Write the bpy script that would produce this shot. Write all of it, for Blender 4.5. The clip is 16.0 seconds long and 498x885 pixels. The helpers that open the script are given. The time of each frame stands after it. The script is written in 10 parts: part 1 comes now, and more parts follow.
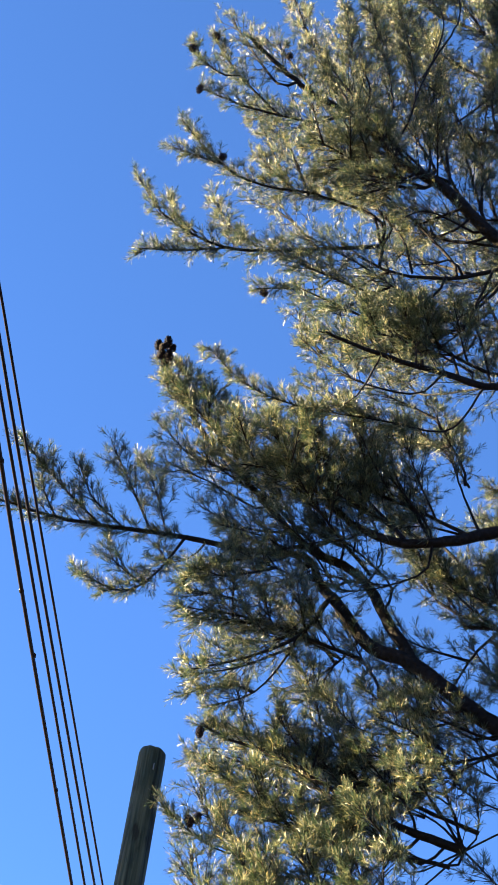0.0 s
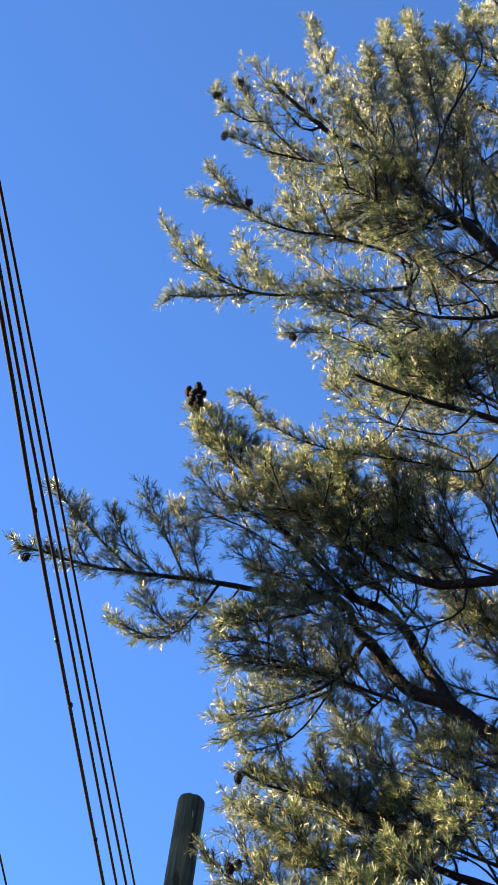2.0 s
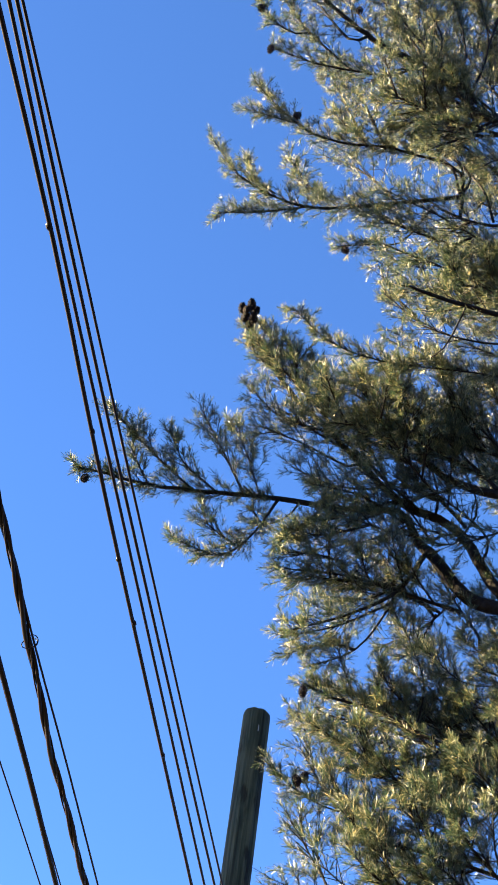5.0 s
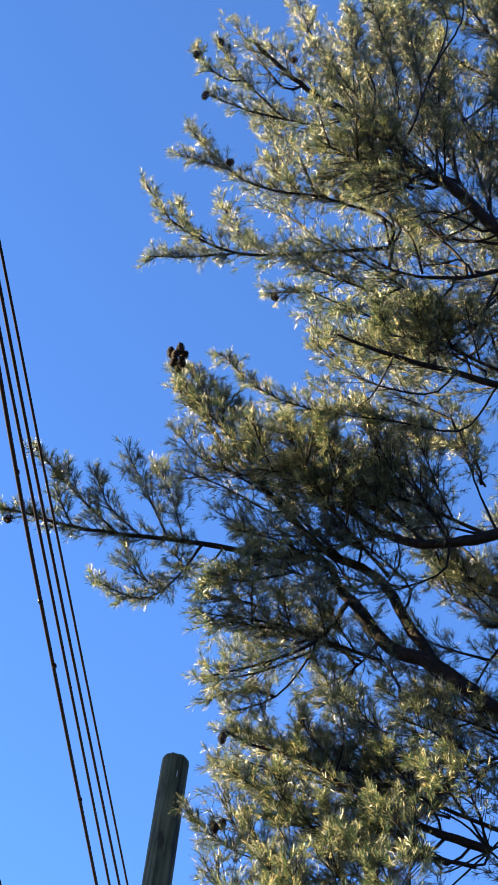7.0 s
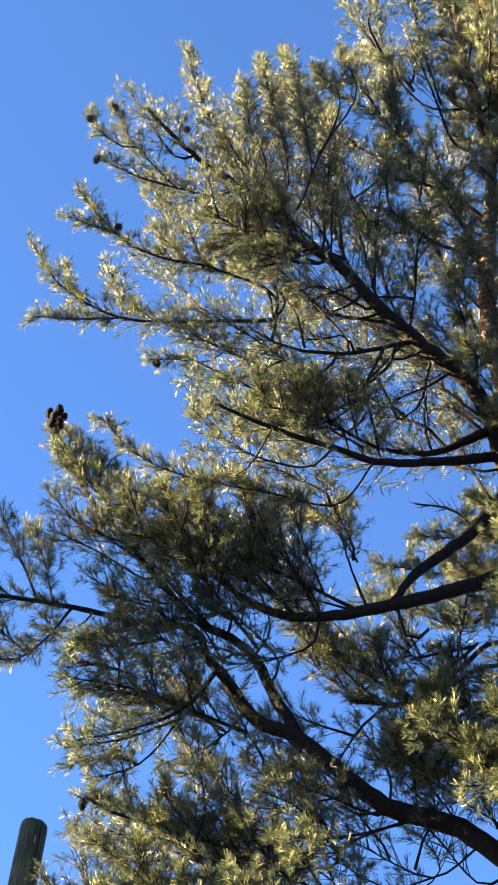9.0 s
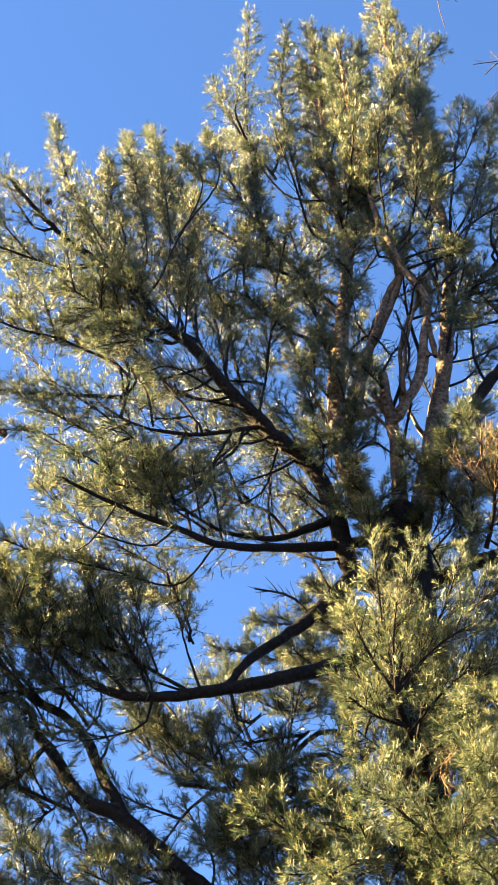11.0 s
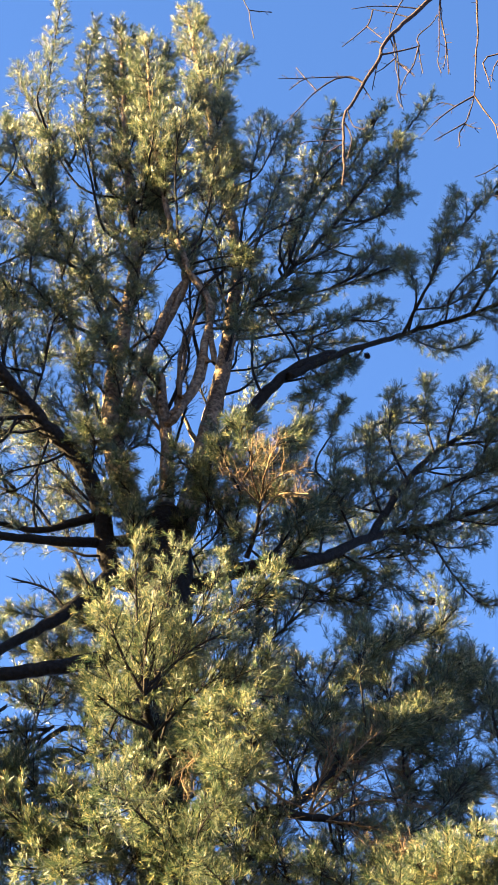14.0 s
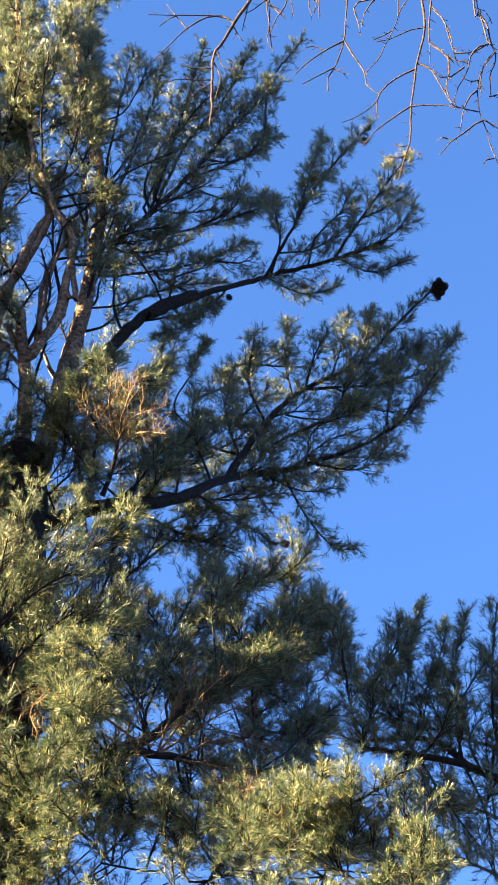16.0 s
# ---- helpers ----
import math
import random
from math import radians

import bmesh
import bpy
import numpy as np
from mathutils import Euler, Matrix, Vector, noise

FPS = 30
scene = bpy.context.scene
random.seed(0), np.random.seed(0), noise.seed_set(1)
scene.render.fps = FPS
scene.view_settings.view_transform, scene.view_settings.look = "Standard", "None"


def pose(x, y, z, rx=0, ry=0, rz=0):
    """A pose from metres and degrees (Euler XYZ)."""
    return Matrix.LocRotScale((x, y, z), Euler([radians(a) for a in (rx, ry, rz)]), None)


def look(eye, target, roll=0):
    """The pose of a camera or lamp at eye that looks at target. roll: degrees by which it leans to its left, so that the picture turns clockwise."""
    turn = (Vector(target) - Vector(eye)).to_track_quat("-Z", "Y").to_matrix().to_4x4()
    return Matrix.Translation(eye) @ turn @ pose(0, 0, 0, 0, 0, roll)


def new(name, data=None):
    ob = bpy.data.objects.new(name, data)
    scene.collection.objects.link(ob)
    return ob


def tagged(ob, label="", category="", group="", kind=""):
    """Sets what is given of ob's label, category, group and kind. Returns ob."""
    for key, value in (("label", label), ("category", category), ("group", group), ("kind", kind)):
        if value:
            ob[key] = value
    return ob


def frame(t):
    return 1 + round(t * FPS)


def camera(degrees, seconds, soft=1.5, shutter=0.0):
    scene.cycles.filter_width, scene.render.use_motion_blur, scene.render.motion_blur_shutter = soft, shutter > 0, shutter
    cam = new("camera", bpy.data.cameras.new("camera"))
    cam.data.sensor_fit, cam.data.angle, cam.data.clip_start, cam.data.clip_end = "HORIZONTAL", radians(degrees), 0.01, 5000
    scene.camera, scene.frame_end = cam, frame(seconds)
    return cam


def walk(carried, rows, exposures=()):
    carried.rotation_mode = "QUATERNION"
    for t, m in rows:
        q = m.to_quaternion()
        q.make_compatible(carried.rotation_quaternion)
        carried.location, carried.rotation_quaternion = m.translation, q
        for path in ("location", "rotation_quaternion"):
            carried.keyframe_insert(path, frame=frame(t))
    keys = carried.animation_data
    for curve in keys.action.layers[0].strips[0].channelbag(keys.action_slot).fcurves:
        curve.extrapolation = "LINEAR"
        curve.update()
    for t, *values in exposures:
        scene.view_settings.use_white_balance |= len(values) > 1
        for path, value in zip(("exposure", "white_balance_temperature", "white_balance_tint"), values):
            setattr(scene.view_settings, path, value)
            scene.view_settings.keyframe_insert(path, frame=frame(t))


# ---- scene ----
# The camera stands on the ground, pointed up at a pine, and turns to the right.
cam = camera(14.78, 16.0, soft=1.2)
EYE = (0.0, 0.0, 1.6)
ROWS = [
    (0.0, 132.978, -6.764, 9.361),
    (0.5, 132.812, -6.829, 10.531),
    (1.0, 133.133, -7.080, 10.475),
    (1.5, 133.779, -6.752, 10.364),
    (2.0, 134.129, -6.499, 10.930),
    (2.5, 133.906, -6.581, 11.979),
    (3.0, 133.214, -6.544, 12.890),
    (3.2, 132.898, -6.597, 13.093),
    (5.3, 131.316, -6.441, 13.282),
    (5.5, 131.418, -6.312, 13.062),
    (6.0, 131.647, -6.105, 12.367),
    (6.5, 132.116, -5.953, 11.764),
    (7.0, 132.972, -5.941, 10.735),
    (7.5, 133.634, -6.022, 9.671),
    (8.0, 134.194, -5.802, 8.620),
    (8.2, 134.457, -5.706, 8.158),
    (10.3, 137.241, -4.591, 2.744),
    (10.5, 137.593, -4.486, 2.174),
    (11.0, 138.286, -4.196, 0.615),
    (11.5, 138.585, -3.824, -0.951),
    (12.0, 138.719, -3.528, -2.421),
    (12.5, 138.588, -3.205, -3.627),
    (13.0, 138.536, -2.937, -4.705),
    (13.5, 138.741, -2.786, -6.161),
    (14.0, 138.783, -2.607, -7.876),
    (14.5, 138.353, -2.285, -9.506),
    (15.0, 137.709, -1.635, -10.699),
    (15.5, 137.285, -1.064, -11.469),
    (16.0, 137.111, -0.632, -11.991),
]
walk(cam, [(t, pose(*EYE, rx, ry, rz)) for t, rx, ry, rz in ROWS],
     exposures=[(0.0, 4.93, 5560, 3), (7.5, 4.95, 5560, 3), (10.5, 5.42, 6300, 1), (13.0, 5.52, 6450, 1), (16.0, 5.38, 5750, 2)])

# ---- light: low clear sun from the left, blue sky ----
SUN_AZ, SUN_EL = -92.0, 14.0
world = bpy.data.worlds.new("sky")
scene.world = world
world.use_nodes = True
wn = world.node_tree
sky = wn.nodes.new("ShaderNodeTexSky")
sky.sky_type = "NISHITA"
sky.sun_disc = False
sky.sun_elevation = radians(SUN_EL)
sky.sun_rotation = radians(SUN_AZ % 360)
sky.air_density, sky.dust_density, sky.ozone_density = 0.14, 0.0, 2.2
wn.links.new(sky.outputs[0], wn.nodes["Background"].inputs[0])
wn.nodes["Background"].inputs[1].default_value = 0.051

sun_data = bpy.data.lights.new("sun", "SUN")
sun_data.energy, sun_data.angle, sun_data.color = 5.0, radians(0.5), (1.0, 0.67, 0.32)
sun = new("sun", sun_data)
az, el = radians(SUN_AZ), radians(SUN_EL)
sun.matrix_world = look(30 * Vector((math.sin(az) * math.cos(el), math.cos(az) * math.cos(el), math.sin(el))), (0, 0, 0))


# ---- materials ----
def material(name, rough=0.8):
    m = bpy.data.materials.new(name)
    m.use_nodes = True
    b = m.node_tree.nodes["Principled BSDF"]
    b.inputs["Roughness"].default_value = rough
    return m, m.node_tree, b


def noise_node(nt, scale, detail=4.0, stretch=None):
    co = nt.nodes.new("ShaderNodeTexCoord")
    tex = nt.nodes.new("ShaderNodeTexNoise")
    tex.inputs["Scale"].default_value, tex.inputs["Detail"].default_value = scale, detail
    src = co.outputs["Object"]
    if stretch:
        mp = nt.nodes.new("ShaderNodeMapping")
        mp.inputs["Scale"].default_value = stretch
        nt.links.new(src, mp.inputs[0])
        src = mp.outputs[0]
    nt.links.new(src, tex.inputs["Vector"])
    return tex.outputs["Fac"]


def ramp(nt, src, *stops):
    r = nt.nodes.new("ShaderNodeValToRGB")
    while len(r.color_ramp.elements) < len(stops):
        r.color_ramp.elements.new(0.5)
    for e, (p, c) in zip(r.color_ramp.elements, stops):
        e.position, e.color = p, (*c, 1)
    nt.links.new(src, r.inputs[0])
    return r.outputs[0]


def bump(nt, b, src, strength, distance):
    n = nt.nodes.new("ShaderNodeBump")
    n.inputs["Strength"].default_value, n.inputs["Distance"].default_value = strength, distance
    nt.links.new(src, n.inputs["Height"])
    nt.links.new(n.outputs[0], b.inputs["Normal"])


def mixed(nt, fac, a, c):
    m = nt.nodes.new("ShaderNodeMix")
    m.data_type = "RGBA"
    m.blend_type = "MULTIPLY"
    m.inputs[0].default_value = fac
    nt.links.new(a, m.inputs[6])
    nt.links.new(c, m.inputs[7])
    return m.outputs[2]


def bark_material(name, dark, mid, pale):
    m, nt, b = material(name, 0.9)
    b.inputs["Specular IOR Level"].default_value = 0.1
    plates = noise_node(nt, 34, 6)
    stains = noise_node(nt, 3.0, 3)
    col = ramp(nt, plates, (0.34, dark), (0.5, mid), (0.68, pale))
    tone = ramp(nt, stains, (0.3, (0.62, 0.62, 0.64)), (0.7, (1.0, 1.0, 1.0)))
    nt.links.new(mixed(nt, 1.0, col, tone), b.inputs["Base Color"])
    bump(nt, b, plates, 0.8, 0.02)
    return m


def needle_material(name, a, c, e):
    m, nt, b = material(name, 0.42)
    geo = nt.nodes.new("ShaderNodeNewGeometry")
    col = ramp(nt, geo.outputs["Random Per Island"], (0.0, a), (0.65, c), (1.0, e))
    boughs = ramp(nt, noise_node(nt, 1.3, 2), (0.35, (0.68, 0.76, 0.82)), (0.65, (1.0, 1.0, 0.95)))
    # tuft-sized noise adds light-and-shade contrast to the varied needle tint
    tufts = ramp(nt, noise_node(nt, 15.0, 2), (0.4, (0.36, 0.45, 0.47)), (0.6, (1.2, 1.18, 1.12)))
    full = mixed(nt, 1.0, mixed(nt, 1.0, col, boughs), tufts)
    nt.links.new(full, b.inputs["Base Color"])
    b.inputs["Specular IOR Level"].default_value = 0.2
    tr = nt.nodes.new("ShaderNodeBsdfTranslucent")
    nt.links.new(full, tr.inputs[0])
    mix = nt.nodes.new("ShaderNodeMixShader")
    mix.inputs[0].default_value = 0.34
    nt.links.new(b.outputs[0], mix.inputs[1])
    nt.links.new(tr.outputs[0], mix.inputs[2])
    nt.links.new(mix.outputs[0], nt.nodes["Material Output"].inputs[0])
    return m


# trunk, limb and branch bark, near black: the crown's shade is in the colour
SHADED_BARK = bark_material("shaded_pine_bark", (0.0026, 0.0023, 0.002), (0.0052, 0.0045, 0.004), (0.0105, 0.0088, 0.0072))
# upper stem bark, its tan raised to carry the sunlight on the stems
SUNLIT_STEM = bark_material("sunlit_stem_bark", (0.025, 0.019, 0.013), (0.075, 0.054, 0.037), (0.15, 0.11, 0.073))
DEAD = bark_material("dead_wood", (0.024, 0.016, 0.009), (0.06, 0.042, 0.025), (0.1, 0.073, 0.046))
TWIG = bark_material("bare_twig_bark", (0.008, 0.005, 0.0045), (0.022, 0.0135, 0.0125), (0.045, 0.029, 0.026))
# dark teal to pale cream: needle tint with shade and sun put in
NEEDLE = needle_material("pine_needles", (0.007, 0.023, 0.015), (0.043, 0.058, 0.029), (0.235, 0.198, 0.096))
CONE = bark_material("cone_scales", (0.002, 0.0015, 0.0015), (0.006, 0.0035, 0.0035), (0.013, 0.0075, 0.007))

CABLE, nt, b = material("black_cable_sheath", 0.5)
b.inputs["Specular IOR Level"].default_value = 0.05
nt.links.new(ramp(nt, noise_node(nt, 6, 3), (0.3, (0.0015, 0.0008, 0.001)), (0.7, (0.0045, 0.002, 0.0024))), b.inputs["Base Color"])

POLE, nt, b = material("weathered_pole_wood", 0.85)
b.inputs["Specular IOR Level"].default_value = 0.15
grain = noise_node(nt, 40, 6, (1, 1, 0.05))
blotch = noise_node(nt, 14, 4, (1, 1, 0.25))
col = ramp(nt, grain, (0.32, (0.009, 0.011, 0.008)), (0.5, (0.03, 0.036, 0.025)), (0.7, (0.062, 0.064, 0.042)))
tone = ramp(nt, blotch, (0.36, (0.28, 0.26, 0.24)), (0.46, (0.85, 0.9, 0.8)), (0.7, (1.0, 1.0, 0.92)))
nt.links.new(mixed(nt, 1.0, col, tone), b.inputs["Base Color"])
bump(nt, b, grain, 0.9, 0.012)

STEEL, nt, b = material("dull_steel", 0.4)
b.inputs["Metallic"].default_value = 1.0
b.inputs["Base Color"].default_value = (0.25, 0.22, 0.18, 1)

GRASS, nt, b = material("leaf_litter", 0.95)
nt.links.new(mixed(nt, 1.0, ramp(nt, noise_node(nt, 0.6, 6), (0.3, (0.022, 0.023, 0.016)), (0.7, (0.05, 0.045, 0.03))),
                   ramp(nt, noise_node(nt, 25, 5), (0.3, (0.6, 0.6, 0.6)), (0.7, (1, 1, 1)))), b.inputs["Base Color"])


# ---- geometry helpers ----
def mesh_object(name, verts, faces, mat, parent=None, smooth=True, label=""):
    """One mesh object from arrays of vertices and of faces that all have the same number of corners."""
    me = bpy.data.meshes.new(name)
    k = faces.shape[1]
    me.vertices.add(len(verts))
    me.vertices.foreach_set("co", np.asarray(verts, np.float32).ravel())
    me.loops.add(faces.size)
    me.loops.foreach_set("vertex_index", faces.astype(np.int32).ravel())
    me.polygons.add(len(faces))
    me.polygons.foreach_set("loop_start", np.arange(0, faces.size, k, dtype=np.int32))
    me.polygons.foreach_set("use_smooth", np.full(len(faces), smooth))
    me.update(calc_edges=True)
    me.materials.append(mat)
    ob = new(name, me)
    ob.parent = parent
    if label:
        tagged(ob, label)
    return ob


def part(name, bm, mat, parent, label=""):
    me = bpy.data.meshes.new(name)
    bm.to_mesh(me)
    bm.free()
    me.materials.append(mat)
    ob = new(name, me)
    ob.parent = parent
    return tagged(ob, label)


def unit(v):
    return v / np.maximum(np.linalg.norm(v, axis=-1, keepdims=True), 1e-9)


def tubes(paths, radii, sides):
    """Round rods along n paths of k points: vertices and quads, each closed to a blunt end."""
    n, k, _ = paths.shape
    tan = unit(np.gradient(paths, axis=1))
    mean = unit(paths[:, -1] - paths[:, 0])
    ref = np.where(np.abs(mean[:, 2:3]) < 0.75, np.array([[0.0, 0.0, 1.0]]), np.array([[1.0, 0.0, 0.0]]))[:, None]
    u = unit(np.cross(tan, ref))
    w = np.cross(tan, u)
    a = np.linspace(0, 2 * math.pi, sides, endpoint=False)
    ring = u[:, :, None] * np.cos(a)[:, None] + w[:, :, None] * np.sin(a)[:, None]
    v = paths[:, :, None] + ring * radii[:, :, None, None]
    i = np.arange(n * k * sides).reshape(n, k, sides)
    j = np.roll(i, -1, axis=2)
    f = np.stack([i[:, :-1], j[:, :-1], j[:, 1:], i[:, 1:]], axis=-1).reshape(-1, 4)
    return v.reshape(-1, 3), f


def join(pieces):
    vs, fs, at = [], [], 0
    for v, f in pieces:
        vs.append(v)
        fs.append(f + at)
        at += len(v)
    return np.concatenate(vs), np.concatenate(fs)


def smooth_path(pts, step):
    """A Catmull-Rom line through the points, in even steps, and its share of length at each."""
    p = np.asarray(pts, float)
    p = np.vstack([2 * p[0] - p[1], p, 2 * p[-1] - p[-2]])
    out = []
    for i in range(1, len(p) - 2):
        s = np.linspace(0, 1, 12, endpoint=False)[:, None]
        a, b_, c, d = p[i - 1], p[i], p[i + 1], p[i + 2]
        out.append(0.5 * (2 * b_ + (c - a) * s + (2 * a - 5 * b_ + 4 * c - d) * s ** 2 + (3 * b_ - a - 3 * c + d) * s ** 3))
    out = np.vstack(out + [p[-2:-1]])
    ln = np.concatenate([[0], np.cumsum(np.linalg.norm(np.diff(out, axis=0), axis=1))])
    n = max(4, int(ln[-1] / step) + 1)
    at = np.linspace(0, ln[-1], n)
    return np.stack([np.interp(at, ln, out[:, q]) for q in range(3)], axis=1), at / ln[-1], ln[-1]


# ---- ground ----
gx = np.linspace(-1, 1, 81)
gx = np.sign(gx) * np.abs(gx) ** 3 * 900
X, Y = np.meshgrid(gx, gx)
Z = np.array([noise.noise((x / 9, y / 9, 0)) for x, y in zip(X.ravel(), Y.ravel())]) * 0.08 - 0.06
gi = np.arange(81 * 81).reshape(81, 81)
ground = mesh_object("ground", np.stack([X.ravel(), Y.ravel(), Z], 1),
                     np.stack([gi[:-1, :-1], gi[:-1, 1:], gi[1:, 1:], gi[1:, :-1]], -1).reshape(-1, 4), GRASS)
tagged(ground, "dark leaf litter and soil on level ground", "ground", kind="structure")

# ---- trees ----
SEED = [7]
SPINES = []
PER_METRE = 260
PER_TUFT = 24


def tree(name, base, label, category):
    ob = new(name)
    ob.location = base
    ob.empty_display_size = 0.3
    return tagged(ob, label, category)


def shoots(rng, spine, share, length, width, start, spread, every, bare_wood):
    """Side shoots off the outer part of a branch: n paths of 4 points."""
    n = max(3, int(length * (1 - start) / every))
    s = start + (1 - start) * (np.arange(n) + rng.random(n)) / n
    q = (s - start) / (1 - start)
    reach = np.minimum(1, 0.45 + q * 2.2) * (1 - 0.62 * q ** 2.2)
    base = np.stack([np.interp(s, share, spine[:, i]) for i in range(3)], 1)
    tan = unit(np.stack([np.interp(s, share, np.gradient(spine[:, i])) for i in range(3)], 1))
    rnd = rng.normal(size=(n, 3))
    side = unit(rnd - tan * (rnd * tan).sum(1, keepdims=True))
    th = np.radians(rng.uniform(*spread, n))[:, None]
    d = unit(tan * np.cos(th) + side * np.sin(th) + np.array([0, 0, 0.18]))
    ln = np.maximum(0.06, width * 0.8 * reach - 0.02) * rng.uniform(0.55, 1.15, n)
    bend = unit(tan + np.array([0, 0, 0.5])) * 0.25 + rng.normal(size=(n, 3)) * 0.08
    t = np.linspace(0, 1, 4 if bare_wood else 3)
    path = base[:, None] + (d[:, None] * t[None, :, None] + bend[:, None] * (t ** 2)[None, :, None]) * ln[:, None, None]
    return path, ln


def needle_mesh(rng, seg_a, seg_b, mean, coarse=1.0):
    """Bundles of needles swept forward in a brush round the end of each shoot; mean: how many on each."""
    count = np.maximum(1, rng.poisson(mean / coarse * np.interp(seg_a[:, 1], (-2.4, -1.0), (1.35, 1.0))))
    a, d = np.repeat(seg_a, count, 0), np.repeat(seg_b - seg_a, count, 0)
    n = len(a)
    u = rng.random((n, 1))
    root = a + d * u
    tan = unit(d)
    rnd = rng.normal(size=(n, 3))
    side = unit(rnd - tan * (rnd * tan).sum(1, keepdims=True))
    th = np.radians(58 - 40 * u + rng.normal(size=(n, 1)) * 11)
    way = unit(tan * np.cos(th) + side * np.sin(th) + np.array([0, 0, 0.06]))
    flat = unit(np.cross(way, rng.normal(size=(n, 3))))
    size = np.repeat(np.interp(seg_a[:, 1], (-2.4, -1.0), (0.68, 1.0)), count)[:, None]
    long = rng.uniform(0.042, 0.068, (n, 1)) * size
    half = 0.0017 * coarse ** 0.8 * size
    # a bundle is narrow at its root and fans out, or tapers, towards its end
    fan = (rng.random((n, 1)) < 0.3)
    near, far = np.where(fan, 0.25, 1.0) * half, np.where(fan, 1.0, 0.25) * half
    tip = root + way * long
    v = np.stack([np.where(fan, root, root - flat * near), np.where(fan, tip + flat * far, root + flat * near),
                  np.where(fan, tip - flat * far, tip)], 1).reshape(-1, 3)
    return v, np.arange(3 * n).reshape(-1, 3)


def grow(tree_ob, name, pts, r0, r1, width, start, dens, coarse=1.0):
    """One limb, branch or stem of a tree with its twigs and, where it is alive, its needles."""
    SEED[0] += 1
    rng = np.random.default_rng(SEED[0])
    base = np.array(tree_ob.location)
    spine, share, length = smooth_path(np.array(pts) - base, 0.25 if name == "trunk" else 0.07 if r0 > 0.03 else 0.1)
    rough = rng.normal(size=spine.shape) * min(0.004, r1 * 0.3) * (share > 0.01)[:, None] * (share < 0.99)[:, None]
    spine = spine + rough
    if name in ("branch", "dead"):
        r0, r1 = (r0 * 0.72, r1 * 0.72) if name == "branch" else (r0 * 0.6, r1 * 0.6)
    power = {"trunk": 1.0, "stem": 0.62}.get(name, 0.8)
    rad = (r0 + (r1 - r0) * share ** power) * (1 + 0.03 * rng.normal(size=len(share)))
    if name == "trunk":
        rad = rad * (1 + 0.5 * np.exp(-share * 18))
    pieces = [tubes(spine[None], rad[None], 14 if r0 > 0.08 else 8 if r0 > 0.03 else 6)]
    tip = [spine[-1] + unit(spine[-1] - spine[-2]) * r1]
    pieces.append(tubes(np.array([[spine[-1], tip[0]]]), np.array([[r1, r1 * 0.3]]), 14 if r0 > 0.08 else 8 if r0 > 0.03 else 6))
    segs = []
    is_bare = tree_ob.name.startswith("bare")
    if width > 0:
        dry = dens == 0 or is_bare
        path, ln = shoots(rng, spine, share, length, width, start, (30, 62) if not is_bare else (35, 75),
                          0.024 * min(1.5, max(0.6, width / 0.28)) if not dry else (0.018 if not is_bare else 0.12), is_bare)
        wood = path if is_bare or dry else path[:, ::2]
        r = np.linspace(*((0.0024, 0.001) if name == "dead" else (0.004, 0.0016)), wood.shape[1])[None] * np.ones((len(path), 1))
        pieces.append(tubes(wood, r, 3))
        segs += [(path[:, -1] - unit(path[:, -1] - path[:, -2]) * 0.05, path[:, -1], np.full(len(ln), PER_TUFT * 1.3))]
        if not is_bare:
            # short shoots all along the side twigs, more on the long ones
            k = np.maximum(1, (ln / ((0.046 if width < 0.3 else 0.056) / dens if not dry else 0.08)).astype(int))
            p, l = np.repeat(path, k, 0), np.repeat(ln, k)
            m = len(p)
            u = rng.uniform(0.3, 1.0, (m, 1)) ** 0.6
            root = p[:, 0] * (1 - u) + p[:, 2] * u
            way = unit(unit(p[:, 2] - p[:, 0]) + rng.normal(size=(m, 3)) * 0.75 + np.array([0, 0, 0.3]))
            reach = np.minimum(0.13, 0.04 + l * 0.35) * rng.uniform(0.6, 1.2, m)
            t = np.linspace(0, 1, 2)
            sub = root[:, None] + way[:, None] * (t[None] * reach[:, None])[:, :, None]
            flat = unit(np.cross(way, rng.normal(size=(m, 3))))
            quad = np.stack([sub[:, 0] - flat * 0.0022, sub[:, 0] + flat * 0.0022, sub[:, 1] + flat * 0.001, sub[:, 1] - flat * 0.001], 1)
            pieces.append((quad.reshape(-1, 3), np.arange(4 * m).reshape(-1, 4)))
            segs += [(sub[:, 1] - unit(way) * 0.036, sub[:, 1], np.full(m, PER_TUFT * (1.15 if width < 0.3 else 0.85)))]
        if not dry:
            tail = share > max(start, 1 - 0.22 / length)
            segs.append((spine[:-1][tail[1:]], spine[1:][tail[1:]], np.full(int(tail[1:].sum()), 0.07 * PER_METRE)))
    v, f = join(pieces)
    mat = TWIG if is_bare else DEAD if name == "dead" else SUNLIT_STEM if name in ("stem", "stub") else SHADED_BARK
    kind = {"dead": "dead_branch", "stub": "broken_stem", "bough": "bare_branch"}.get(name, name)
    ob = mesh_object(kind, v, f, mat, tree_ob, label={"dead": "dry leafless orange-brown twigs", "stub": "bare broken stem"}.get(name, ""))
    SPINES.append((ob, spine + base))
    if segs and dens > 0 and not is_bare:
        a, c = np.concatenate([s[0] for s in segs]), np.concatenate([s[1] for s in segs])
        nv, nf = needle_mesh(rng, a, c, np.concatenate([s[2] for s in segs]), coarse)
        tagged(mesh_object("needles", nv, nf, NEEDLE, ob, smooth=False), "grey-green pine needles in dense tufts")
    return ob


